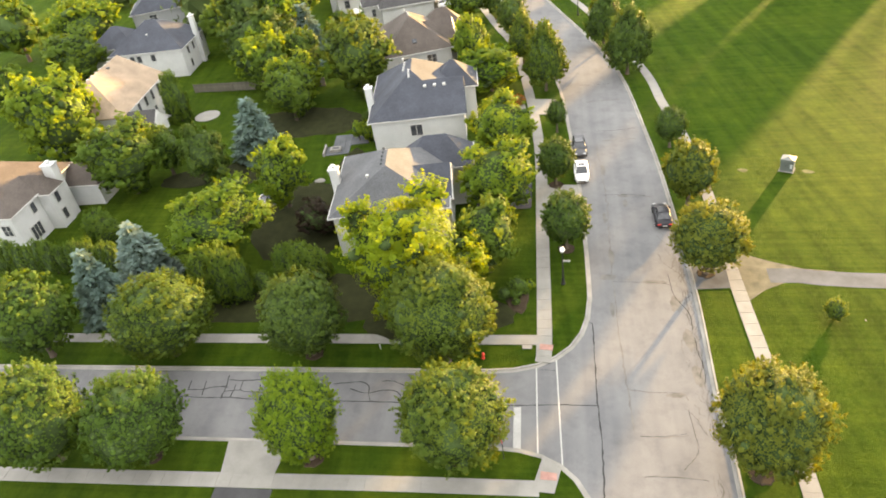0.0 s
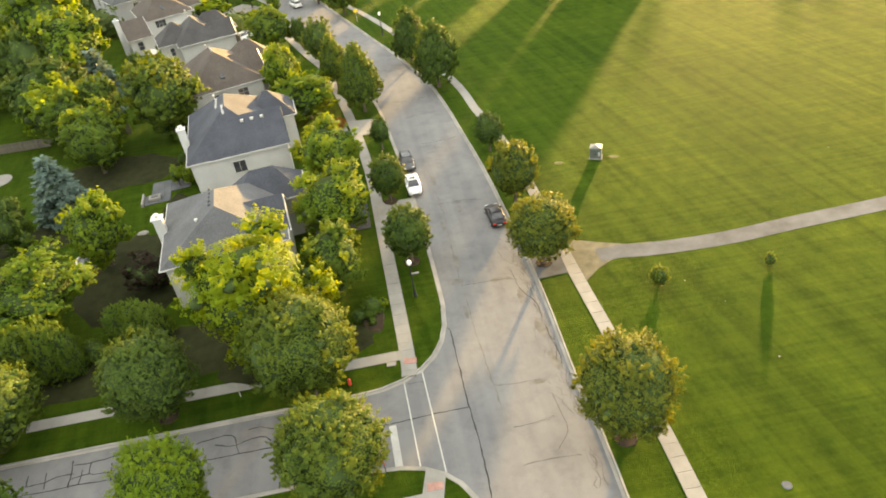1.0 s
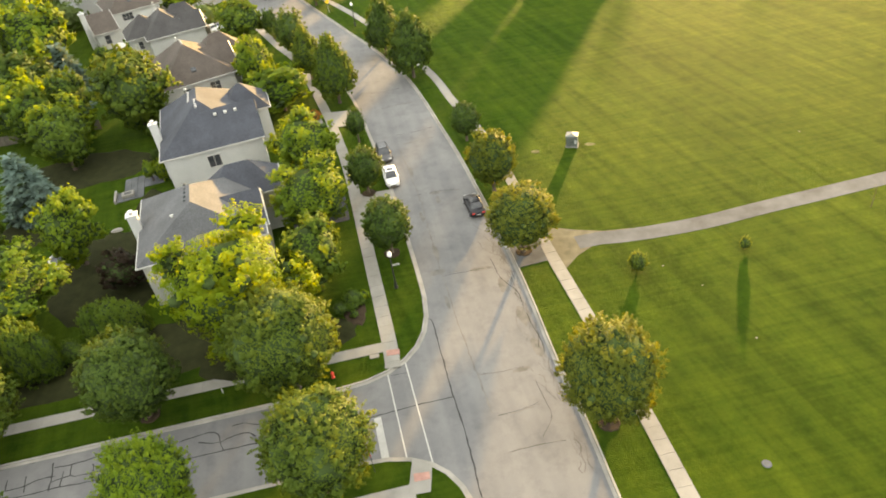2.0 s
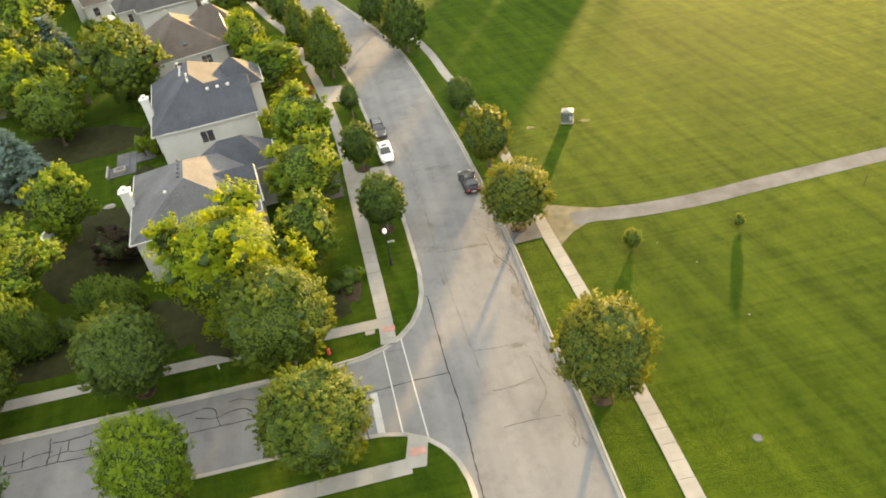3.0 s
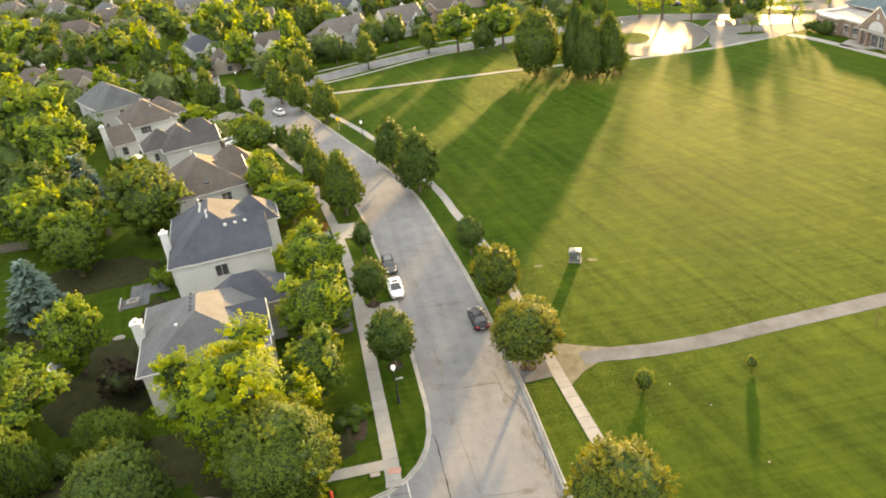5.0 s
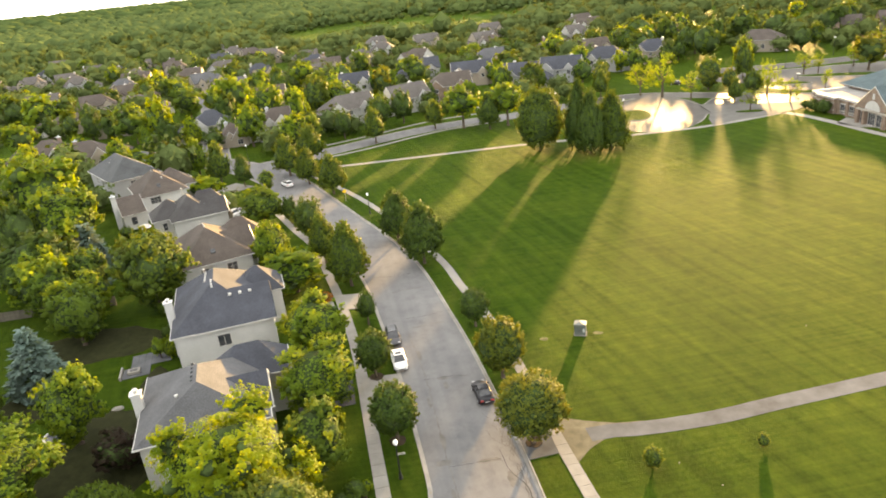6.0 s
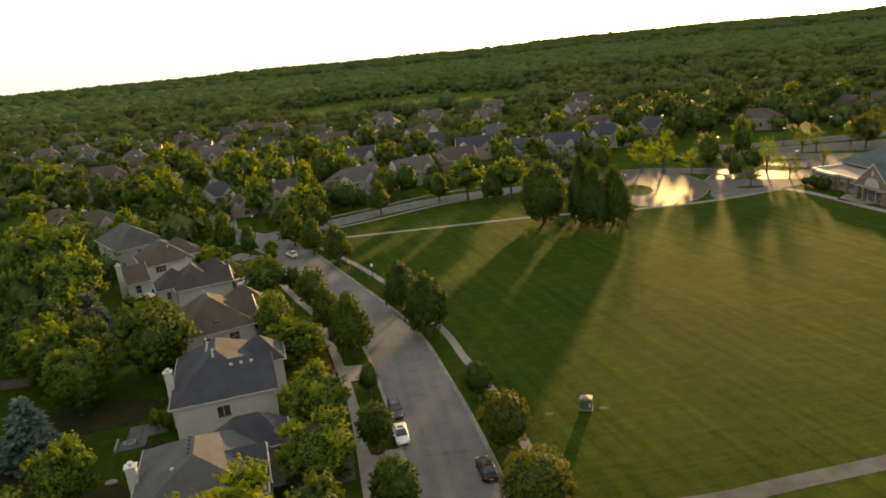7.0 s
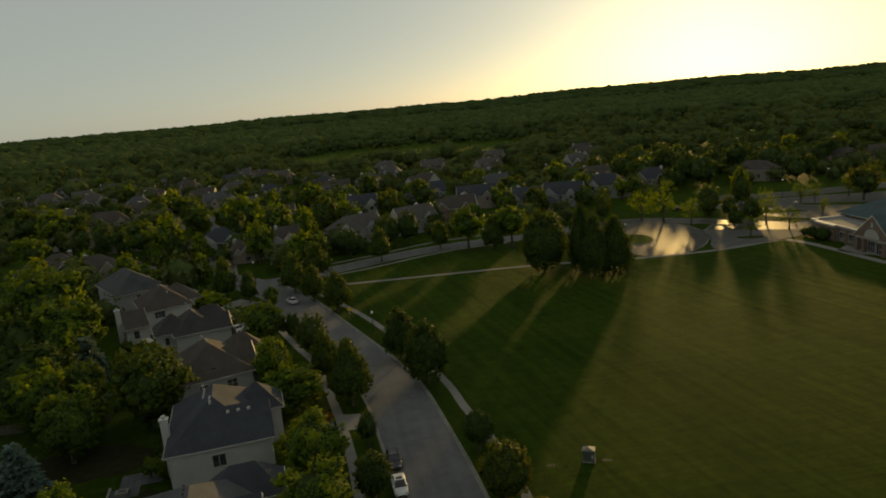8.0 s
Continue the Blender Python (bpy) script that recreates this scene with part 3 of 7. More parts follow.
def tree(style, x, y, r, a, gap, colour, far=None):
    """A tree at x, y: crown half-width r, half-height a, over a clear trunk of height gap."""
    COUNT[0] += 1
    rng = random.Random(COUNT[0])
    d = math.hypot(x, y)
    grade = far or ("front" if d < 47 and r > 3 or d < 58 and r > 5.5 else "close" if r > 3.3 and d < 16 * r and d < 125 else "near" if d < 125 and r > 1.6 or r > 6 and d < 170 or style == "oval" and d < 180 else "middle" if d < 175 or style == "oval" and d < 260 else "outer" if d < 280 else "far")
    base = rise(x, y)
    r *= 1.08 if style == "loose" else 1.0
    name = {"spruce": "spruce_tree", "column": "arborvitae"}.get(style, "tree" if a > 1.7 else "sapling" if gap > 0.2 else "shrub")
    e = thing(name, x, y, base, rng.uniform(0, 360), f"{WORDS[colour]} {SORTS[style] if name not in ('sapling', 'shrub') else 'young staked sapling on the lawn' if name == 'sapling' else 'leafy garden shrub beside the house'}", "tree" if name != "shrub" else "shrub", "trees of the neighbourhood")
    crown = new("crown", crown_mesh(style, grade, colour, rng.randrange(GRADES[grade][2])))
    crown.parent = e
    crown.matrix_basis = Matrix.Translation((0, 0, gap + a)) @ pose(0, 0, 0, rng.uniform(-7, 7), rng.uniform(-7, 7)) @ Matrix.Diagonal((r, r * rng.uniform(0.84, 1.12), a, 1)) if style == "loose" else Matrix.Translation((0, 0, gap + a)) @ Matrix.Diagonal((r, r * rng.uniform(0.93, 1.07), a, 1))
    stem = new("trunk", trunk_mesh("mast" if style in ("spruce", "column") else "limbs"))
    stem.parent = e
    h = (gap + a * 0.5) if style not in ("spruce", "column") else gap + 1.9 * a
    w = max(0.35, min(h, 0.55 * r + 0.4))
    stem.matrix_basis = Matrix.Diagonal((w, w, h, 1))
    return e


# ---- the trees, from near to far ----
tree("round", -50.8, 18.3, 4.5, 4.4, 1.4, "dull")
tree("round", -42.9, 21.5, 4.6, 3.7, 1.4, "dull")
tree("round", -29.3, 26.2, 3.5, 4.0, 1.4, "bright")
tree("round", -63.4, 27.4, 4.3, 4.2, 1.5, "dull")
tree("round", -17.7, 30.5, 4.5, 3.7, 1.6, "olive")
tree("round", -50.2, 32.1, 5.2, 3.8, 1.5, "olive")
tree("round", -36.3, 36.7, 4.2, 3.9, 1.5, "deep")
tree("round", 3.9, 37.2, 4.25, 4.0, 1.9, "rust")
tree("round", -23.4, 40.1, 5.2, 4.7, 1.6, "olive")
tree("loose", -29.6, 45.4, 7.0, 6.3, 1.5, "yellow")
tree("loose", -55.8, 46.9, 6.3, 4.3, 1.4, "lime")
tree("loose", -24.7, 53.8, 3.6, 4.0, 1.0, "green")
tree("loose", -47.6, 54.8, 2.7, 2.4, 0.2, "purple")
tree("round", 8.05, 56.0, 1.0, 1.1, 0.15, "olive", "middle")
tree("loose", -81.1, 56.4, 5.6, 5.1, 1.0, "green")
tree("round", 18.9, 59.1, 0.62, 0.75, 0.1, "olive", "outer")
tree("loose", -55.5, 59.0, 3.6, 4.5, 1.0, "lime")
tree("round", -3.5, 59.6, 3.9, 3.3, 1.5, "rust")
tree("round", -18.1, 59.8, 2.9, 2.7, 1.6, "deep")
tree("loose", -70.3, 61.4, 3.8, 4.4, 0.6, "deep")
tree("loose", -79.5, 62.2, 3.2, 3.6, 0.8, "dull")
tree("loose", -99.0, 60.5, 7.0, 7.2, 1.2, "lime")
tree("loose", -27.6, 64.4, 5.0, 4.1, 1.2, "lime")
tree("loose", -125.0, 70.4, 4.0, 5.5, 1.0, "green")
tree("round", -7.4, 71.9, 3.2, 3.4, 1.4, "rust")
tree("round", -23.4, 72.4, 2.4, 2.6, 1.4, "deep")
tree("loose", -32.4, 77.5, 4.7, 4.1, 1.0, "lime")
tree("loose", -70.8, 82.1, 4.6, 4.1, 1.0, "green")
tree("round", -12.0, 85.1, 2.2, 2.2, 1.2, "deep")
tree("round", -27.8, 86.4, 1.6, 1.9, 1.2, "deep")
tree("loose", -128.6, 87.6, 7.4, 5.1, 1.2, "green")
tree("loose", -73.5, 87.0, 5.2, 4.2, 0.8, "lime")
tree("loose", -80.2, 90.4, 4.2, 4.4, 0.8, "green")
tree("loose", -86.5, 97.5, 4.0, 4.8, 0.8, "lime")
tree("loose", -78.0, 96.5, 3.6, 4.6, 0.8, "dull")
tree("loose", -84.1, 92.5, 4.7, 4.5, 1.0, "lime")
tree("loose", -64.8, 93.9, 6.1, 6.1, 1.2, "olive")
tree("loose", -158.1, 96.7, 6.4, 6.2, 1.2, "green")
tree("loose", -42.8, 98.3, 5.7, 3.4, 0.6, "lime")
tree("loose", -90.0, 98.7, 6.8, 5.6, 1.0, "deep")
tree("oval", -34.0, 99.9, 3.5, 4.9, 1.4, "olive")
tree("loose", -141.5, 102.3, 7.4, 5.5, 1.2, "lime")
tree("loose", -48.9, 104.4, 3.6, 4.7, 1.0, "lime")
tree("oval", -23.1, 108.2, 3.8, 4.9, 1.2, "deep")
tree("loose", -100.5, 109.5, 4.9, 7.0, 1.5, "deep")
tree("oval", -41.3, 109.6, 2.9, 4.0, 1.4, "olive")
tree("loose", -108.0, 109.8, 5.2, 4.8, 1.2, "green")
tree("loose", -96.3, 117.0, 7.4, 7.0, 1.5, "lime")
tree("oval", -30.0, 119.5, 3.4, 4.4, 1.2, "deep")
tree("round", -48.3, 122.7, 3.4, 3.6, 1.2, "deep")
tree("loose", -61.0, 130.4, 4.6, 4.0, 1.2, "green")
tree("round", -55.7, 131.9, 1.7, 2.5, 1.2, "deep")
tree("loose", -113.5, 133.0, 8.4, 8.4, 1.5, "lime")
tree("oval", -52.3, 152.0, 3.7, 4.2, 1.3, "olive")
tree("loose", -85.5, 152.9, 4.8, 2.9, 0.3, "yellow")
tree("loose", -70.9, 157.1, 1.9, 2.3, 1.0, "lime")
tree("oval", -79.6, 163.2, 2.5, 3.6, 1.0, "deep")
tree("oval", -61.8, 162.2, 3.4, 3.9, 1.3, "olive")
tree("oval", -88.2, 167.8, 3.3, 5.0, 1.0, "olive")
tree("oval", -70.2, 171.4, 4.4, 4.7, 1.3, "olive")
tree("oval", -99.0, 177.0, 3.5, 4.8, 1.0, "lime")
tree("round", -3.6, 181.0, 6.9, 7.9, 0.6, "olive", "close")
tree("oval", 6.2, 178.6, 3.9, 8.9, 0.1, "deep", "close")
tree("oval", 9.0, 174.6, 4.3, 7.8, 0.1, "deep", "close")
tree("oval", 14.2, 177.0, 4.9, 7.2, 0.1, "olive", "close")
tree("round", -74.0, 307.5, 4.0, 4.6, 1.2, "rust")
tree("round", -116.6, 192.6, 3.2, 3.6, 1.2, "deep")
tree("oval", -68.0, 183.6, 4.2, 4.7, 1.4, "olive")
tree("loose", -119.0, 188.0, 3.4, 2.2, 0.3, "yellow")
tree("loose", -129.4, 194.6, 4.4, 2.4, 0.3, "yellow")
tree("loose", -140.4, 198.0, 4.2, 2.4, 0.3, "lime")
tree("oval", -132.5, 208.0, 2.6, 4.4, 0.8, "lime")
tree("oval", -53.8, 203.0, 3.6, 4.5, 1.4, "olive")
tree("loose", -127.0, 213.5, 3.8, 4.6, 1.0, "deep")
tree("loose", -137.4, 226.0, 5.4, 7.4, 1.4, "yellow")
tree("loose", -96.6, 210.0, 5.4, 6.2, 1.2, "lime")
tree("loose", -108.0, 207.0, 3.2, 3.4, 0.8, "deep")
tree("loose", -82.0, 213.0, 3.6, 4.0, 1.0, "deep")
tree("loose", -148.4, 228.0, 6.9, 6.4, 1.4, "green")
tree("loose", -172.0, 237.0, 4.2, 5.4, 1.2, "deep")
tree("loose", -184.6, 243.0, 4.2, 5.0, 1.2, "olive")
tree("loose", -28.0, 214.8, 5.6, 4.9, 3.4, "lime")
tree("oval", -19.4, 210.6, 3.6, 4.8, 1.2, "deep")
tree("round", -74.8, 205.5, 4.0, 4.4, 1.4, "green")
tree("round", -66.2, 212.0, 3.2, 3.8, 1.4, "deep")
tree("oval", -37.6, 217.8, 3.2, 3.8, 1.4, "olive")
tree("loose", -184.0, 214.2, 6.1, 5.7, 1.4, "lime")
tree("round", -56.4, 223.6, 3.9, 4.6, 1.4, "deep")
tree("loose", -160.0, 232.0, 4.6, 5.4, 1.2, "deep")
tree("loose", -212.0, 264.0, 8.0, 7.2, 1.4, "lime")
tree("loose", -120.8, 254.0, 6.8, 8.4, 1.4, "lime")
tree("loose", -86.0, 226.5, 4.6, 6.6, 1.2, "lime")
tree("round", -50.2, 229.4, 4.1, 4.9, 1.4, "deep")
tree("loose", -92.7, 229.3, 3.7, 4.0, 1.2, "deep")
tree("loose", -14.0, 214.0, 5.6, 4.6, 3.6, "lime")
tree("loose", -116.1, 233.8, 4.6, 6.5, 1.2, "deep")
tree("airy", 29.8, 247.0, 5.0, 4.4, 1.8, "lime", "near")
tree("airy", 36.2, 241.0, 6.2, 6.2, 2.0, "lime", "near")
tree("airy", 43.6, 231.6, 4.2, 3.6, 2.0, "lime", "near")
tree("round", 52.8, 250.4, 4.2, 4.6, 1.4, "olive")
tree("round", 52.0, 246.6, 2.9, 3.2, 0.8, "rust")
tree("round", 57.8, 243.0, 2.8, 3.2, 1.0, "rust")
tree("oval", 54.8, 222.8, 2.4, 3.2, 1.2, "olive")
tree("airy", 56.2, 210.4, 3.2, 2.5, 1.2, "lime", "near")
tree("airy", 66.1, 229.9, 4.4, 4.6, 1.8, "lime", "near")
tree("airy", 69.2, 217.9, 3.4, 2.6, 1.6, "lime", "near")
tree("round", 62.8, 233.0, 3.3, 3.4, 0.8, "olive")
tree("round", 70.1, 277.0, 3.7, 5.0, 1.4, "lime")
tree("airy", 84.4, 234.0, 2.0, 2.6, 1.4, "lime", "middle")
tree("airy", 87.3, 263.0, 3.4, 2.8, 1.6, "lime", "middle")
tree("airy", 92.0, 262.8, 2.6, 2.6, 1.6, "lime", "middle")
tree("airy", 106.5, 271.0, 3.6, 3.0, 1.6, "lime", "middle")
tree("airy", 120.8, 286.0, 5.4, 4.6, 1.8, "olive", "middle")
tree("loose", -104.0, 244.0, 5.8, 6.8, 1.4, "lime")
tree("oval", 17.8, 263.4, 3.4, 4.2, 1.4, "olive")
tree("oval", 16.5, 247.2, 2.9, 4.1, 1.4, "olive")
tree("loose", -87.6, 251.4, 5.4, 7.0, 1.4, "olive")
tree("loose", -81.4, 259.9, 6.1, 5.1, 1.4, "lime")
tree("loose", 107.8, 261.7, 5.7, 4.9, 1.6, "rust")
tree("oval", 67.0, 263.0, 3.4, 6.3, 1.4, "olive")
tree("loose", -7.5, 268.9, 4.3, 5.1, 1.4, "olive")
tree("loose", -136.1, 269.8, 6.1, 5.7, 1.4, "lime")
tree("loose", -150.8, 273.7, 6.1, 5.7, 1.4, "green")
tree("loose", -207.9, 273.9, 6.1, 5.7, 1.4, "deep")
tree("loose", -67.5, 278.6, 4.3, 5.7, 1.4, "rust")
tree("loose", -242.3, 284.3, 6.1, 5.7, 1.4, "deep")
tree("loose", -236.4, 292.0, 6.1, 5.7, 1.4, "green")
tree("loose", -17.6, 301.8, 6.1, 5.6, 1.4, "olive")
tree("round", 65.5, 318.0, 7.0, 6.6, 1.2, "olive")
tree("round", 60.2, 334.0, 5.5, 6.0, 1.2, "deep")
tree("loose", 56.6, 366.3, 6.8, 7.0, 1.2, "olive")
tree("round", 44.5, 352.0, 5.0, 5.6, 1.2, "lime")
tree("round", 43.9, 375.3, 8.0, 7.2, 1.2, "olive")
tree("round", 74.5, 346.0, 6.0, 6.6, 1.2, "deep")
tree("round", 105.0, 322.0, 4.1, 4.2, 0.8, "deep")
tree("loose", 112.4, 328.0, 3.4, 4.4, 0.8, "olive")
tree("loose", 124.2, 347.0, 6.8, 6.6, 1.0, "deep")
tree("round", 104.0, 352.0, 6.4, 6.4, 1.0, "olive")
tree("loose", 92.0, 366.0, 7.2, 7.0, 1.0, "deep")
tree("loose", 136.0, 362.0, 7.0, 6.8, 1.0, "olive")
tree("loose", -211.4, 306.6, 6.1, 5.7, 1.4, "deep")
tree("loose", -59.2, 308.3, 6.1, 5.7, 1.4, "green")
tree("loose", -133.8, 312.5, 6.1, 5.7, 1.4, "lime")
tree("loose", -193.9, 314.5, 6.1, 5.7, 1.4, "green")
tree("loose", -179.9, 314.6, 6.1, 5.7, 1.4, "green")
tree("loose", -120.4, 334.6, 6.1, 5.7, 1.4, "lime")
tree("loose", 40.0, 336.7, 6.1, 5.7, 1.4, "olive")
tree("loose", 64.6, 336.9, 6.1, 5.7, 1.4, "olive")
tree("loose", 1.9, 356.6, 6.1, 5.7, 1.4, "lime")
tree("loose", -95.9, 356.7, 6.1, 5.7, 1.4, "green")
tree("loose", 21.3, 360.5, 6.1, 5.7, 1.4, "olive")
tree("loose", -39.4, 361.8, 4.9, 4.8, 1.4, "lime")
tree("loose", -172.1, 367.9, 5.5, 5.7, 1.4, "olive")
tree("loose", -210.9, 402.9, 6.1, 5.7, 1.4, "olive")
tree("loose", -268.6, 407.6, 6.1, 5.7, 1.4, "lime")
tree("loose", 62.6, 423.1, 6.1, 5.7, 1.4, "olive")
tree("loose", -281.5, 455.2, 6.1, 5.7, 1.4, "green")
tree("loose", -345.5, 491.6, 6.1, 5.7, 1.4, "green")

# ---- conifers, clipped evergreens and shrubs ----
tree("spruce", -62.2, 34.4, 3.2, 4.4, 0.2, "blue")
tree("spruce", -61.6, 40.3, 3.7, 4.2, 0.2, "blue")
tree("spruce", -68.5, 69.8, 4.3, 4.7, 0.2, "blue")
tree("spruce", -89.4, 112.8, 4.0, 4.4, 0.2, "blue")
tree("spruce", -93.8, 116.0, 3.4, 4.4, 0.2, "blue")
tree("spruce", -82.1, 102.1, 2.8, 3.2, 0.2, "blue")
tree("spruce", -101.6, 109.3, 4.2, 4.8, 0.2, "needle")
tree("spruce", -111.8, 117.1, 4.0, 5.2, 0.2, "needle")
tree("loose", -115.2, 152.2, 2.6, 2.7, 0.3, "deep")
for x, y, r, a in ((-52.3, 40.3, 2.0, 3.4), (-50.2, 41.0, 2.1, 3.7), (-48.8, 41.4, 1.7, 3.2), (-45.7, 45.8, 1.8, 2.4), (-43.9, 46.3, 1.9, 2.6), (-42.3, 46.6, 1.7, 2.3),
                   (-92.4, 77.8, 2.2, 4.4), (-76.2, 45.9, 2.2, 2.2), (-73.9, 45.4, 1.9, 2.0), (-72.5, 119.6, 0.9, 1.7), (-71.2, 118.4, 0.8, 1.4)):
    tree("column", x, y, r, a, 0.1, "green")
for i in range(12):
    tree("column", -82.6 + 1.35 * i, 36.3 + 0.42 * i + 0.2 * math.sin(i * 2.1), 1.15, 2.3 + 0.2 * math.sin(i * 1.7), 0.1, "dull")
for x, y, r, a, c in ((-47.7, 43.5, 1.2, 1.2, "dull"), (-54.6, 78.4, 1.3, 1.5, "yellow"), (-39.6, 77.4, 1.5, 1.1, "deep"), (-36.8, 78.4, 1.2, 0.9, "deep"), (-20.6, 51.4, 1.1, 0.8, "dull"), (-21.6, 50.0, 0.8, 0.6, "deep"),
                      (-19.6, 52.2, 0.6, 0.5, "yellow"), (-92.0, 128.6, 1.8, 1.2, "green"), (-89.5, 131.0, 1.2, 0.9, "deep"), (-27.6, 58.6, 1.0, 0.8, "deep"), (-29.6, 60.4, 1.2, 1.0, "green"), (-33.8, 72.6, 1.3, 1.0, "deep"),
                      (-58.0, 84.0, 1.2, 0.9, "deep"), (-63.0, 92.0, 1.2, 1.0, "green"), (-80.0, 57.0, 1.2, 1.0, "dull"), (-38.0, 91.0, 1.4, 0.9, "yellow"), (-36.6, 94.0, 1.2, 0.8, "orange"), (-44.0, 106.5, 1.4, 1.0, "lime"), (-79.0, 152.0, 1.6, 1.0, "yellow")):
    tree("round", x, y, r, a, 0.05, c)

for u, r, a in ((1.2, 1.5, 1.1), (4.2, 1.6, 1.5), (6.8, 1.5, 1.3), (9.6, 1.9, 1.9)):
    tree("round", 72.8 + 0.233 * u - 2.6, 210.0 - 0.972 * u - 0.6, r, a, 0.05, "deep")

# ---- woods to the horizon ----
FIELD = np.array([(10, 0), (-8, 70), (-33, 122), (-62, 165), (-66, 186), (-30, 218), (0, 232), (30, 256), (60, 300), (175, 310), (190, 150), (120, 0)], float)
MEADOW = np.array([(-300, 700), (-210, 585), (-80, 560), (20, 600), (-20, 760), (-130, 800), (-250, 800)], float)
PLANTED = [(o.location.x, o.location.y, 3.0) for o in scene.objects if o.type == "EMPTY" and o.get("category") == "tree"]
KEEP = [(-91, 137), (-108, 158), (-42.6, 50.9), (-46, 82), (-58, 105), (-73, 128), (-92, 148), (-116, 163), (-87, 46), (-104, 77), (-114, 98), (-134, 122)]

HOMES_FAR = [(-198, 262), (-168, 250), (-167, 206), (-148, 199), (-119, 229), (-106, 216), (-93, 222), (-72, 238), (-53, 252), (-40, 272), (-34, 303), (-12, 284), (4, 292), (23, 311), (44, 322), (-86, 297), (-120, 372), (-108, 400), (-104, 440), (-71, 375), (-152, 430), (-160, 375), (-181, 353), (-189, 470)]
HOMES_FAR += [(-212, 492), (-240, 520), (-257, 556), (-234, 360), (-292, 476), (-294, 526), (-325, 466), (-340, 423), (-288, 397), (-355, 407), (-413, 556), (61, 375), (133, 347), (156, 352), (-14, 590), (-210, 300), (-252, 318), (-148, 320), (-200, 410), (-245, 440), (-60, 330), (-30, 345), (90, 330), (88, 200)]


def more_homes():
    """Plots between the known houses, a fair gap from each other, the park and the streets."""
    rng = random.Random(31)
    out = []
    for _ in range(4000):
        y = rng.uniform(225, 520)
        x = rng.uniform(-0.82 * y, 0.06 * y)
        if inside((x, y), FIELD) or inside((x, y), MEADOW) or (y < 380 and on_road(x, y, 13)):
            continue
        if min(math.hypot(x - a, y - b) for a, b in KEEP + HOMES_FAR + out) > 26:
            out.append((round(x, 1), round(y, 1)))
        if len(out) == 24:
            break
    return out


EXTRA_HOMES = more_homes()


def free_spot(x, y, gap, homes):
    if inside((x, y), FIELD) or inside((x, y), MEADOW):
        return False
    if abs(x) < 500 and -70 < y < 370 and on_road(x, y, 3.0):
        return False
    return all((x - a) ** 2 + (y - b) ** 2 > 9.5 ** 2 for a, b in homes) and all((x - a) ** 2 + (y - b) ** 2 > gap ** 2 for a, b, _ in PLANTED)


FRONTS = []       # spots before the farther houses, planted with the joined garden trees


def plant_neighbourhood(homes):
    rng = random.Random(77)
    tints = ("green", "lime", "olive", "deep", "dull", "green", "lime", "yellow")
    n = 0
    for _ in range(6000):
        y = rng.uniform(150, 470)
        x = rng.uniform(-0.95 * y, 0.42 * y)
        if not free_spot(x, y, 8.2, homes):
            continue
        r = rng.uniform(3.0, 5.4)
        tree(rng.choice(("loose", "round", "round", "oval")), round(x, 1), round(y, 1), r, r * rng.uniform(0.85, 1.2), 1.0, rng.choice(tints))
        PLANTED.append((x, y, r))
        n += 1
        if n >= 40:
            break
    for i, (hx, hy) in enumerate(HOMES_FAR + EXTRA_HOMES):
        back = math.atan2(-hx, -hy)
        for side in (-0.75, 0.1, 0.8):
            w = back + side + rng.uniform(-0.25, 0.25)
            d = rng.uniform(10.5, 13.0)
            x, y = hx + d * math.sin(w), hy + d * math.cos(w)
            if math.hypot(hx, hy) > 330:
                FRONTS.append((x, y))
                continue
            if side == 0.1 or inside((x, y), FIELD) or on_road(x, y, 2.0) or any((x - a) ** 2 + (y - b) ** 2 < 7.0 ** 2 for a, b in homes) or any((x - a) ** 2 + (y - b) ** 2 < 6.0 ** 2 for a, b, _ in PLANTED):
                continue
            r = rng.uniform(2.6, 4.6)
            tree(rng.choice(("loose", "round", "oval")), round(x, 1), round(y, 1), r, r * rng.uniform(0.9, 1.3), 0.6, rng.choice(tints))
            PLANTED.append((x, y, r))


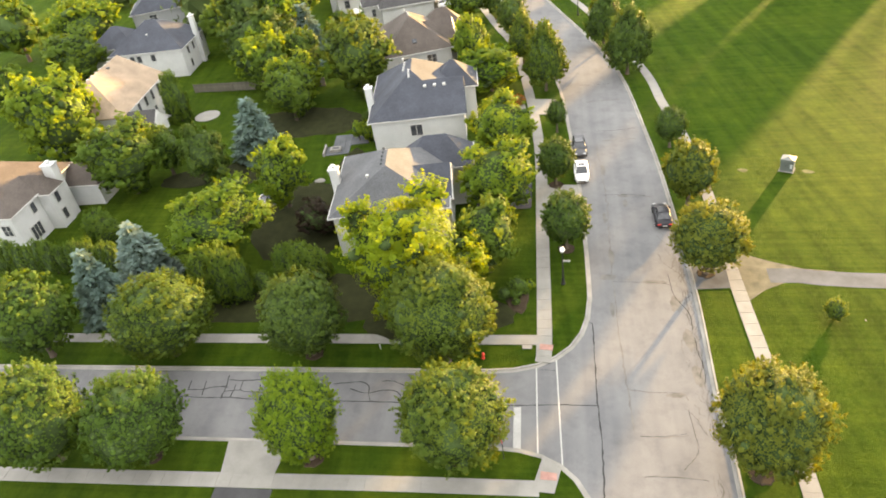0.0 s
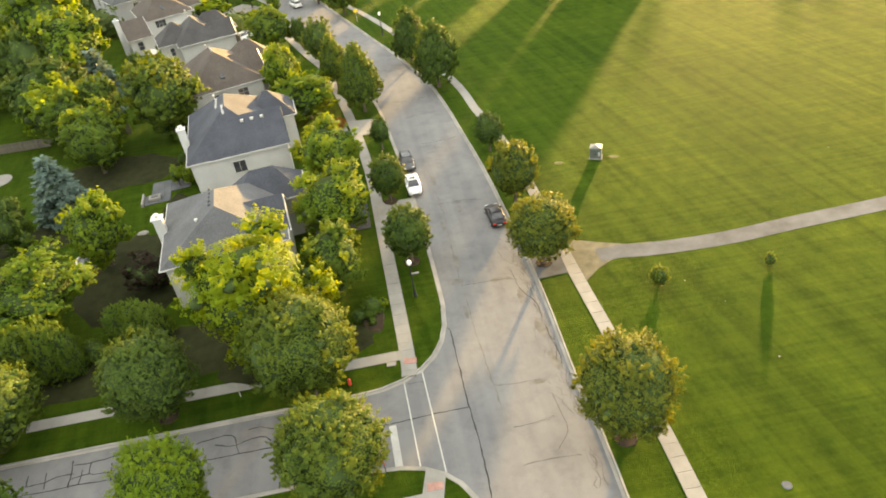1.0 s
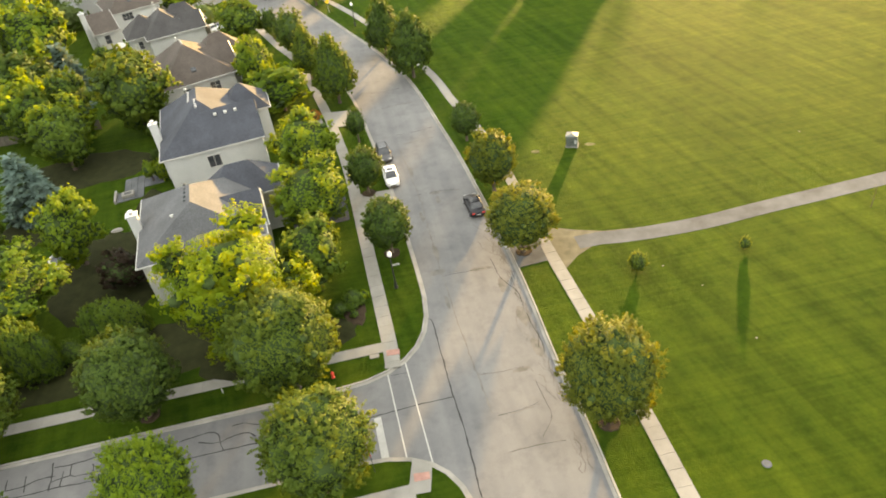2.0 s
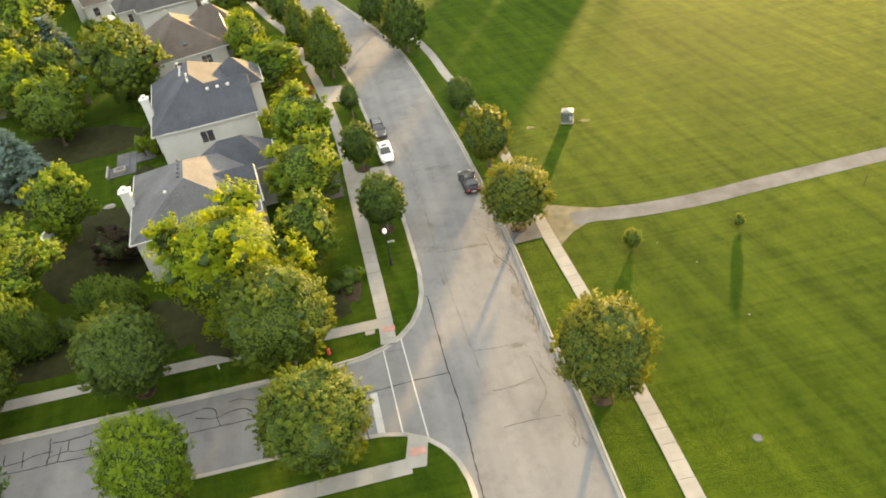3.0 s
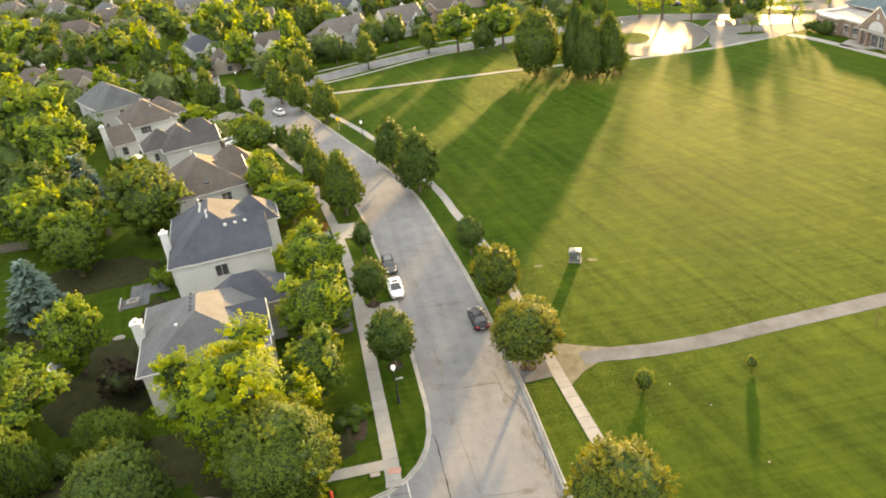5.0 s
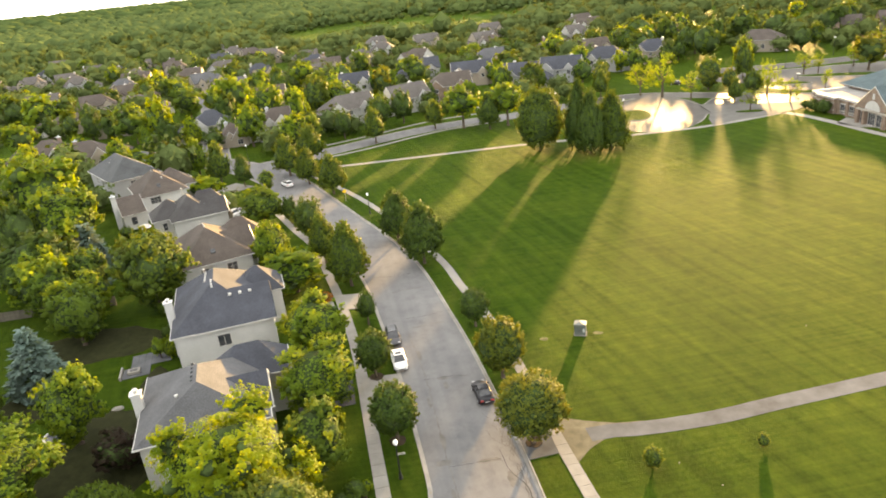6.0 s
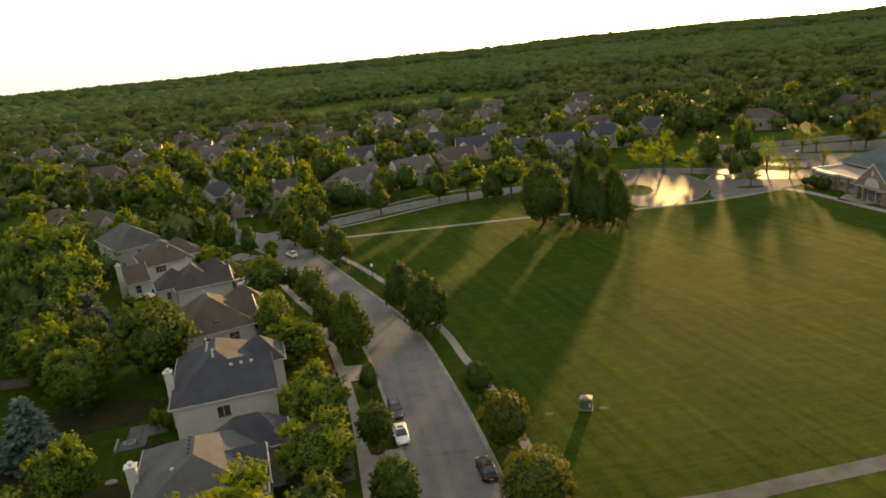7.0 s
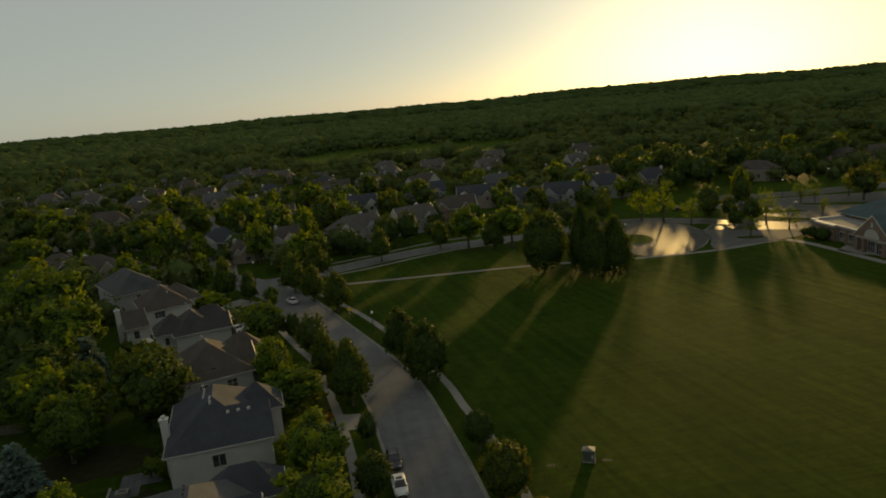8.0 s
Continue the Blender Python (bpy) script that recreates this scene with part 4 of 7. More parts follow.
def wood(name, d0, d1, spread, spacing, size, grade, seed, homes, label, spots=()):
    """One sheet of woodland: tree crowns standing close together between two distances."""
    rng = np.random.default_rng(seed)
    count, leaf, (cv, cf) = grade
    shapes = [crown_shape("round" if size < 5 else "loose", count, leaf, 300 + seed + k) for k in range(3)] if count else None
    quads, cores, faces = [], [], []
    base = 0
    n = int(spread * (d1 * d1 - d0 * d0) / (spacing * spacing))
    spots = list(spots)
    for _ in range(n):
        if spots:
            x, y = spots.pop()
            d = math.hypot(x, y)
        else:
            d = math.sqrt(rng.uniform(d0 * d0, d1 * d1))
            w = rng.uniform(-spread, spread) - 0.12
            x, y = d * math.sin(w), d * math.cos(w)
            if d < 1000 and not free_spot(x, y, 5.0, homes):
                continue
        r = size * min(1.9, rng.lognormal(-0.1, 0.35))
        a = r * rng.uniform(0.65, 1.0) if size < 8 else rng.uniform(4.5, 9.5) if size < 20 else rng.uniform(5, 15)
        m = np.array((r, r, a))
        o = np.array((x, y, rise(x, y) + a * 0.95))
        t = rng.uniform(0, 6.28)
        R = np.array(((math.cos(t), -math.sin(t), 0), (math.sin(t), math.cos(t), 0), (0, 0, 1)))
        if count:
            q, (core, f) = shapes[rng.integers(3)]
            quads.append(((q * m) @ R.T + o).reshape(-1, 4, 3))
            body = cv * 0.70 * (1 + rng.normal(0, 0.1, (len(cv), 1)))
            f = cf
        else:
            body = cv * (1 + rng.normal(0, 0.12, (len(cv), 1)))
            f = cf
        cores.append((body * m) @ R.T + o)
        faces.append(f + base)
        base += len(body)
    q = np.concatenate(quads) if quads else np.zeros((0, 4, 3))
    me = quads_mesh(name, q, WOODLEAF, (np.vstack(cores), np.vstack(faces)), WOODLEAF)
    me.polygons.foreach_set("use_smooth", np.full(len(me.polygons), not count))
    return tagged(new(name, me), label, "woods", kind="stuff")


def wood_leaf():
    # extra blue in the leaf colour stands for distance haze over the woods
    m = leaf_material("leaf_woods_hazed", (0.040, 0.064, 0.024), (0.098, 0.128, 0.038), 0.14, 0.0)
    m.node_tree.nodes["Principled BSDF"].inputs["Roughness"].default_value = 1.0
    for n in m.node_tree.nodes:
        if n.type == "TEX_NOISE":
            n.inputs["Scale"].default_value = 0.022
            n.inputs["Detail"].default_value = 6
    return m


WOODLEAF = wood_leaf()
ALL_HOMES = KEEP + HOMES_FAR + EXTRA_HOMES
plant_neighbourhood(ALL_HOMES)
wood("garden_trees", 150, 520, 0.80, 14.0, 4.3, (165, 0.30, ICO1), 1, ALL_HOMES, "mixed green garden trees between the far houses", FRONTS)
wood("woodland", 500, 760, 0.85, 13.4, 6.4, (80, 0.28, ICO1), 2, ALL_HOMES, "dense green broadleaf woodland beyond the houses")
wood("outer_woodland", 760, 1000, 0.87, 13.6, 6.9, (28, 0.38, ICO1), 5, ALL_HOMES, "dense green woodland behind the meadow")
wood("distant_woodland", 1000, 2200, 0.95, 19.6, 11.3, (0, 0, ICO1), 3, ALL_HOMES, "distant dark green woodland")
wood("horizon_woodland", 2200, 4600, 1.0, 49.0, 29.0, (0, 0, ICO0), 4, ALL_HOMES, "dark green woodland with haze-tinted leaf colour on the horizon")

# ---- houses ----
def house(x, y, turn, label, group="houses along the street"):
    return thing("house", x, y, GZ, turn, label, "house", group)


def roof_faces(bm, u0, u1, v0, v1, eave, up, axis, ends):
    """A roof with thickness: ridge along axis, hipped or gabled at its two ends."""
    if axis == "v":
        def P(u, v, z):
            return (v, u, z)
        u0, u1, v0, v1 = v0, v1, u0, u1
    else:
        def P(u, v, z):
            return (u, v, z)
    half = (v1 - v0) / 2
    vm = (v0 + v1) / 2
    in0 = {"hip": min(half, (u1 - u0) * 0.49), "steep": half * 0.55}.get(ends[0], 0.0)
    in1 = {"hip": min(half, (u1 - u0) * 0.49), "steep": half * 0.55}.get(ends[1], 0.0)
    t = 0.22
    lo = [bm.verts.new(P(*p)) for p in ((u0, v0, eave - t), (u1, v0, eave - t), (u1, v1, eave - t), (u0, v1, eave - t))]
    hi = [bm.verts.new(P(*p)) for p in ((u0, v0, eave), (u1, v0, eave), (u1, v1, eave), (u0, v1, eave))]
    ra, rb = bm.verts.new(P(u0 + in0, vm, eave + up)), bm.verts.new(P(u1 - in1, vm, eave + up))
    edge = [bm.faces.new((lo[i], lo[(i + 1) % 4], hi[(i + 1) % 4], hi[i])) for i in range(4)]
    bm.faces.new(lo[::-1])
    bm.faces.new((hi[0], hi[1], rb, ra))
    bm.faces.new((hi[2], hi[3], ra, rb))
    # the face of a gable is clad like the wall below it
    for f, rim, end in ((bm.faces.new((hi[3], hi[0], ra)), edge[3], ends[0]), (bm.faces.new((hi[1], hi[2], rb)), edge[1], ends[1])):
        f.material_index = rim.material_index = int(end == "gable")
    bmesh.ops.recalc_face_normals(bm, faces=bm.faces[:])


def block(h, u0, u1, v0, v1, eave, up, axis, wall, roof, ends=("hip", "hip"), over=0.45, gutter=True, rake=None):
    """One wing of a house: walls, roof and the white gutter round it."""
    half = ((v1 - v0) if axis == "u" else (u1 - u0)) / 2
    bm = box(u0, u1, v0, v1, 0.0, eave - 0.22)
    for e, k in zip(ends, (0, 1)):
        if e == "gable":
            s = (eave + up) - 0.25
            if axis == "u":
                x = (u0, u1)[k]
                q = [(x, v0, eave - 0.22), (x, v1, eave - 0.22), (x, (v0 + v1) / 2, s)]
                dx = (0.12, 0, 0) if k == 0 else (-0.12, 0, 0)
            else:
                y = (v0, v1)[k]
                q = [(u0, y, eave - 0.22), (u1, y, eave - 0.22), ((u0 + u1) / 2, y, s)]
                dx = (0, 0.12, 0) if k == 0 else (0, -0.12, 0)
            a = [bm.verts.new(p) for p in q]
            b = [bm.verts.new(Vector(p) + Vector(dx)) for p in q]
            bm.faces.new(a)
            bm.faces.new(b[::-1])
            for i in range(3):
                bm.faces.new((a[i], a[(i + 1) % 3], b[(i + 1) % 3], b[i]))
    bmesh.ops.recalc_face_normals(bm, faces=bm.faces[:])
    part("wall", bm, wall, h)
    bm = bmesh.new()
    o = over
    if axis == "u":
        roof_faces(bm, u0 - (o if ends[0] != "gable" else 0.3), u1 + (o if ends[1] != "gable" else 0.3), v0 - o, v1 + o, eave, up * (half + o) / half, axis, ends)
    else:
        roof_faces(bm, u0 - o, u1 + o, v0 - (o if ends[0] != "gable" else 0.3), v1 + (o if ends[1] != "gable" else 0.3), eave, up * (half + o) / half, axis, ends)
    part("roof", bm, roof, h).data.materials.append(wall)
    if gutter:
        g = 0.1
        a0, a1, b0, b1 = u0 - o - g, u1 + o + g, v0 - o - g, v1 + o + g
        runs = []
        if axis == "u" or "gable" not in ends:
            runs += [(a0, a1, b0, b0 + g - 0.003), (a0, a1, b1 - g + 0.003, b1)]
        if axis == "v" or "gable" not in ends:
            runs += [(a0, a0 + g - 0.003, b0 + g, b1 - g), (a1 - g + 0.003, a1, b0 + g, b1 - g)]
        for run in runs:
            part("gutter", box(*run, eave - 0.2, eave - 0.03), TRIM, h, "white painted gutter")
    for e, k in zip(ends, (0, 1)):
        if e == "gable":
            bm = bmesh.new()
            mid = (v0 + v1) / 2 if axis == "u" else (u0 + u1) / 2
            top = eave + up * (half + o) / half
            for s in (-1, 1):
                w = (half + o) * s
                if axis == "u":
                    x = u0 - 0.34 if k == 0 else u1 + 0.34
                    p, q = (x, mid + w, eave - 0.16), (x, mid, top - 0.16)
                else:
                    y = v0 - 0.34 if k == 0 else v1 + 0.34
                    p, q = (mid + w, y, eave - 0.16), (mid, y, top - 0.16)
                add_tube(bm, p, q, 0.11, 0.11, 4)
            part("gable_trim", bm, rake or TRIM, h, "gable trim along the roof edge")


def window(h, u, v, z, w, hgt, face, shutters=False, mull=1, bar=True):
    """A window on a wall; face is the way it looks: s, n, e or w."""
    turn = {"s": 0, "e": 90, "n": 180, "w": 270}[face]
    holder = box(-w / 2, w / 2, 0.0, 0.06, -hgt / 2, hgt / 2)
    pane = part("window", holder, GLASS, h, "dark glazed window")
    pane.matrix_basis = pose(u, v, z, 0, 0, turn) @ Matrix.Translation((0, -0.05, 0))
    bm = bmesh.new()
    for x0, x1, z0, z1 in ((-w / 2 - 0.1, w / 2 + 0.1, hgt / 2, hgt / 2 + 0.1), (-w / 2 - 0.12, w / 2 + 0.12, -hgt / 2 - 0.12, -hgt / 2), (-w / 2 - 0.1, -w / 2, -hgt / 2, hgt / 2), (w / 2, w / 2 + 0.1, -hgt / 2, hgt / 2)):
        add_box(bm, x0, x1, -0.07, 0.05, z0, z1)
    for i in range(mull):
        x = -w / 2 + w * (i + 1) / (mull + 1)
        add_box(bm, x - 0.03, x + 0.03, -0.04, 0.03, -hgt / 2, hgt / 2)
    if bar:
        add_box(bm, -w / 2, w / 2, -0.035, 0.03, -0.02, 0.02)
    part("frame", bm, TRIM, pane)
    if shutters:
        for s in (-1, 1):
            x = s * (w / 2 + 0.32)
            part("shutter", box(x - 0.2, x + 0.2, -0.05, 0.03, -hgt / 2 - 0.05, hgt / 2 + 0.05), SHUTTER, pane, "dark louvred shutter")


def chimney(h, u0, u1, v0, v1, top, mat=None):
    c = part("chimney", box(u0, u1, v0, v1, 0.0, top, 0.03), mat or WHITE_SIDING, h, "chimney clad in white siding")
    um, vm = (u0 + u1) / 2, (v0 + v1) / 2
    bm = box(u0 - 0.12, u1 + 0.12, v0 - 0.12, v1 + 0.12, top, top + 0.14)
    part("chimney_cap", bm, GREYMETAL, c, "grey metal chimney cap")
    bm = turned([(0.2, top + 0.14), (0.2, top + 0.42), (0.32, top + 0.45), (0.3, top + 0.55)], 10)
    bmesh.ops.translate(bm, verts=bm.verts[:], vec=(um, vm, 0))
    part("flue", bm, GREYMETAL, c, "metal flue cap")


def vent(h, u, v, z, s=0.3, mat=None):
    bm = box(u - s / 2, u + s / 2, v - s / 2, v + s / 2, z - 0.1, z + 0.2, 0.03)
    part("roof_vent", bm, mat or TRIM, h, "small square roof vent")


def pipe(h, u, v, z0, z1):
    bm = turned([(0.09, z0), (0.09, z1 - 0.15), (0.2, z1 - 0.15), (0.2, z1), (0.05, z1 + 0.06)], 10)
    bmesh.ops.translate(bm, verts=bm.verts[:], vec=(u, v, 0))
    part("vent_pipe", bm, TRIM, h, "white metal vent pipe")


def skylight(h, u, v, z, tilt, w=0.7, l=0.9):
    bm = box(-w / 2, w / 2, -l / 2, l / 2, -0.05, 0.12, 0.03)
    s = part("skylight", bm, SHUTTER, h, "dark-framed skylight")
    s.matrix_basis = pose(u, v, z, tilt)
    part("pane", box(-w / 2 + 0.1, w / 2 - 0.1, -l / 2 + 0.1, l / 2 - 0.1, 0.121, 0.14), GLASS, s)


def garage(h, u, v, face, w=4.8):
    turn = {"s": 0, "e": 90, "n": 180, "w": 270}[face]
    d = part("garage_door", box(-w / 2, w / 2, -0.04, 0.05, 0.0, 2.2), TRIM, h, "white panelled garage door")
    d.matrix_basis = pose(u, v, 0.02, 0, 0, turn)
    for i in range(4):
        part("panel", box(-w / 2 + 0.1, w / 2 - 0.1, -0.07, -0.042, 0.06 + 0.54 * i, 0.54 * (i + 1)), TRIM, d)


# the grey-roofed house by the corner
h = house(-42.6, 50.9, 24.5, "two-storey house with grey shingle roof behind the yellow tree")
block(h, 0.45, 13.2, 0.45, 14.0, 5.6, 3.7, "v", CREAM_SIDING, GREYROOF, ("steep", "hip"))
block(h, 5.0, 13.6, 2.6, 9.0, 5.4, 2.3, "u", CREAM_SIDING, SLATE, ("hip", "gable"))
block(h, 8.0, 16.0, 9.4, 14.6, 5.55, 2.6, "u", CREAM_SIDING, SLATE)
chimney(h, -0.6, 0.44, 7.2, 8.1, 7.6)
pipe(h, 4.6, 3.6, 7.0, 8.6)
for i in range(5):
    vent(h, 6.2, 4.8 + 0.9 * i, 9.17, 0.26, SHUTTER)
window(h, 3.5, 0.45, 4.2, 1.2, 1.4, "s")
window(h, 9.5, 0.45, 4.2, 1.8, 1.4, "s", mull=2)
window(h, 13.6, 5.8, 4.4, 1.2, 1.4, "e")
window(h, 0.45, 11, 4.2, 1.0, 1.4, "w")

# the slate-roofed house
h = house(-50.6, 73.1, 25.3, "two-storey white house with slate-blue hip roof")
block(h, 0.45, 12.4, 0.55, 17.3, 5.6, 4.2, "v", WHITE_SIDING, SLATE)
block(h, 3.6, 13.4, 0.40, 9.6, 5.6, 3.1, "u", WHITE_SIDING, SLATE, ("hip", "gable"), rake=SLATE)
block(h, 9.0, 15.2, 9.9, 15.6, 5.55, 2.7, "u", WHITE_SIDING, SLATE)
chimney(h, -0.55, 0.44, 5.9, 6.8, 8.2)
window(h, 6.6, 0.40, 3.7, 1.6, 1.6, "s", mull=1, bar=False)
window(h, 0.45, 3.0, 4.2, 1.0, 1.4, "w")
window(h, 13.6, 5.0, 3.9, 1.2, 1.4, "e")
for i in range(3):
    vent(h, 8.3 + 1.35 * i, 4.1, 8.42, 0.42)
for i in range(4):
    vent(h, 5.1 + 0.03 * i, 8.9 + 0.9 * i, 9.2 + 0.02 * i, 0.3)
for i in range(4):
    vent(h, 6.1, 5.65 + 0.42 * i, 9.5 + 0.13 * i, 0.3)
pipe(h, 4.9, 12.6, 8.4, 9.7)

# the brown-roofed house
h = house(-61.2, 95.6, 36, "cream house with warm brown hip roof")
block(h, 0.45, 12.0, 0.45, 15.0, 5.5, 4.2, "v", CREAM_SIDING, BROWNROOF)
block(h, 5.0, 13.2, 3.0, 10.0, 5.3, 2.9, "u", CREAM_SIDING, BROWNROOF, ("hip", "gable"))
block(h, 9.0, 16.5, 10.3, 16.0, 5.2, 2.8, "u", CREAM_SIDING, BROWNROOF)
skylight(h, 6.1, 1.9, 6.95, 36, 0.8, 0.8)
pipe(h, 5.8, 9.5, 9.4, 10.4)
for i in range(3):
    vent(h, 6.2, 6.6 + 0.9 * i, 10.0, 0.24)
window(h, 4.0, 0.45, 4.0, 1.2, 1.4, "s")
window(h, 8.5, 0.45, 4.0, 1.6, 1.4, "s")

# the dark-roofed house with the lit gable
h = house(-75.5, 119.0, 35, "beige house with dark roof and warm-lit gable end")
block(h, 0.9, 8.9, 2.2, 12.5, 5.5, 3.3, "v", CREAM_SIDING, DARKROOF)
block(h, -2.5, 4.6, 5.6, 12.4, 5.45, 2.9, "u", CREAM_SIDING, DARKROOF)
block(h, 5.0, 11.6, 2.25, 7.4, 5.4, 2.3, "u", CREAM_SIDING, DARKROOF, ("hip", "gable"))
block(h, 5.0, 12.6, 7.6, 12.3, 5.35, 2.9, "u", CREAM_SIDING, DARKROOF)
for v in (2.5, 4.7, 6.9):
    part("porch_post", box(12.2, 12.5, v - 0.15, v + 0.15, 0.0, 4.4, 0.02), WOOD, h, "square wooden porch post")
part("porch_beam", box(12.12, 12.58, 2.3, 7.1, 4.4, 4.75, 0.02), WOOD, h, "wooden porch beam")
window(h, -0.6, 5.6, 3.9, 0.8, 1.5, "s", mull=0)
window(h, -2.5, 8.6, 3.9, 1.2, 1.4, "w")
window(h, 11.6, 4.8, 4.3, 1.4, 1.5, "e")
pipe(h, 4.4, 10.6, 8.2, 9.9)
for i in range(3):
    vent(h, 4.7, 9.4 - 0.7 * i, 8.75, 0.24)
vent(h, 7.6, 4.0, 7.2, 0.3, SHUTTER)

# the brown-roofed house with a low wing and tall chimney
h = house(-96.0, 136.5, 40, "white house with brown roof and low wing beside a chimney")
block(h, 3.2, 13.8, 0.9, 14.5, 5.5, 4.0, "v", WHITE_SIDING, BROWNROOF)
block(h, 8.0, 17.0, 5.5, 14.0, 5.4, 3.4, "u", WHITE_SIDING, BROWNROOF)
block(h, -1.4, 3.19, -3.6, 7.4, 3.6, 2.7, "u", WHITE_SIDING, BROWNROOF, ("gable", "gable"))
chimney(h, -2.8, -1.75, -1.0, 0.1, 7.5)
window(h, 0.6, -3.6, 2.0, 1.1, 1.7, "s", mull=0)
window(h, -1.4, -2.4, 2.2, 0.8, 1.2, "w", mull=0)
window(h, 6.6, 0.9, 4.3, 2.2, 1.4, "s", mull=2)
for i in range(3):
    window(h, 3.2, 4.6 + 1.5 * i, 4.3, 0.8, 1.3, "w", mull=0)
skylight(h, 8.2, 2.6, 7.1, 38, 0.8, 1.0)
pipe(h, 9.4, 4.2, 7.8, 8.7)
for i in range(6):
    vent(h, 8.3, 9.4 - 0.5 * i, 9.45, 0.3)

# the blue-grey roof beyond it
BLUEROOF = roof_material("shingle_blue_grey", (0.062, 0.066, 0.070))
h = house(-121, 152, 48, "grey house with blue-grey shingle roof")
block(h, 8.8, 21.0, -5.0, 15.5, 5.5, 4.2, "v", GREY_SIDING, BLUEROOF)
for v in (-1.5, 3.5, 8.5):
    window(h, 8.8, v, 4.0, 0.9, 1.5, "w", mull=0)
window(h, 14.0, -5.0, 4.0, 1.2, 1.4, "s")
for u, v, z in ((13.2, 8.0, 8.6), (12.4, 6.6, 8.1), (11.2, 9.0, 7.2)):
    vent(h, u, v, z, 0.26)

# the white house on the next street
h = house(-83.4, 40.0, 20, "tall white house with brown roof, dark windows and chimney")
block(h, -12.5, -0.45, 0.45, 14.0, 5.7, 3.9, "v", WHITE_SIDING, BROWNROOF)
block(h, -4.5, 1.3, 6.2, 9.0, 5.5, 1.7, "u", WHITE_SIDING, BROWNROOF, over=0.35)
block(h, -6.0, 4.2, 12.0, 16.0, 3.4, 1.9, "u", WHITE_SIDING, BROWNROOF)
chimney(h, -0.44, 1.1, 9.1, 10.4, 7.9)
window(h, -0.45, 4.6, 4.4, 0.9, 1.4, "e", mull=0, bar=False)
window(h, -0.45, 3.4, 1.6, 2.0, 1.9, "e", mull=2, bar=False)
window(h, 1.3, 7.4, 4.3, 0.9, 1.5, "e", mull=0, bar=False)
window(h, 1.3, 7.4, 1.7, 0.9, 1.5, "e", mull=0, bar=False)
window(h, -0.45, 11.3, 4.5, 0.9, 1.5, "e", mull=0, bar=False)
window(h, -1.8, 0.45, 3.6, 1.2, 1.5, "s", mull=1)
window(h, 4.2, 13.4, 2.0, 0.8, 1.3, "e", mull=0, bar=False)
window(h, 4.2, 14.7, 2.0, 0.8, 1.3, "e", mull=0, bar=False)

# the house with the broad sunlit roof
h = house(-101.0, 70.0, 24, "white house with broad warm brown roof")
block(h, -8.2, 6.0, -5.2, 12.7, 5.6, 3.9, "v", WHITE_SIDING, TANROOF, ("hip", "gable"), rake=TANROOF)
block(h, 4.0, 11.2, -7.4, -1.6, 3.3, 2.3, "u", WHITE_SIDING, DARKROOF, ("hip", "gable"))
for v in (0.8, 3.6, 6.4, 9.2):
    window(h, 6.0, v, 4.3, 0.9, 1.7, "e", mull=0, bar=False)
for v in (2.2, 6.0, 9.6):
    window(h, 6.0, v, 1.6, 0.9, 1.6, "e", mull=0, bar=False)
for i in range(6):
    vent(h, -1.5 - 0.06 * (i % 2), 2.2 + 1.6 * i, 9.42, 0.42)
vent(h, -0.4, 7.4, 9.35, 0.5, SHUTTER)

# the slate house behind
h = house(-120.8, 89.4, 23, "white house with dark slate roof and end chimney")
block(h, 0.45, 15.0, 0.45, 13.0, 5.6, 4.2, "u", WHITE_SIDING, SLATE)
block(h, -6.5, 3.0, 5.5, 13.5, 5.5, 3.0, "u", WHITE_SIDING, SLATE)
chimney(h, 15.02, 15.9, 8.0, 9.0, 9.4)
for v, z in ((3.4, 4.3), (6.2, 4.3), (3.4, 1.7), (10.8, 4.3)):
    window(h, 15.0, v, z, 0.9, 1.5, "e", mull=0, bar=False)
window(h, 4.6, 0.45, 4.3, 0.9, 1.3, "s", mull=0, bar=False)
window(h, 6.0, 0.45, 4.3, 0.9, 1.3, "s", mull=0, bar=False)
window(h, 8.9, 0.45, 4.3, 0.9, 1.3, "s", mull=0, bar=False)
vent(h, 7.6, 3.6, 7.95, 0.3)

h = house(-139.1, 112.4, 40, "grey house with dark slate roof among trees")
block(h, 0.45, 14.0, 0.45, 12.0, 5.6, 4.0, "u", GREY_SIDING, SLATE)
window(h, 5.0, 0.45, 4.2, 1.6, 1.3, "s")

# ---- houses of the neighbourhood farther off ----
TAN_SIDING = siding_material("siding_tan", (0.26, 0.22, 0.175))
WARMROOF = roof_material("shingle_weathered", (0.088, 0.080, 0.075))
WALLS = [CREAM_SIDING, TAN_SIDING, GREY_SIDING, BRICK]
ROOFS = [SLATE, BROWNROOF, WARMROOF, GREYROOF]
WALLWORD = ["cream", "tan", "grey", "brick"]
ROOFWORD = ["dark slate", "brown", "weathered grey-brown", "grey"]
HOUSES = [(-42.6, 50.9), (-46, 82), (-58, 105), (-73, 128), (-92, 148), (-116, 163), (-87, 46), (-104, 77), (-114, 98), (-134, 122)]


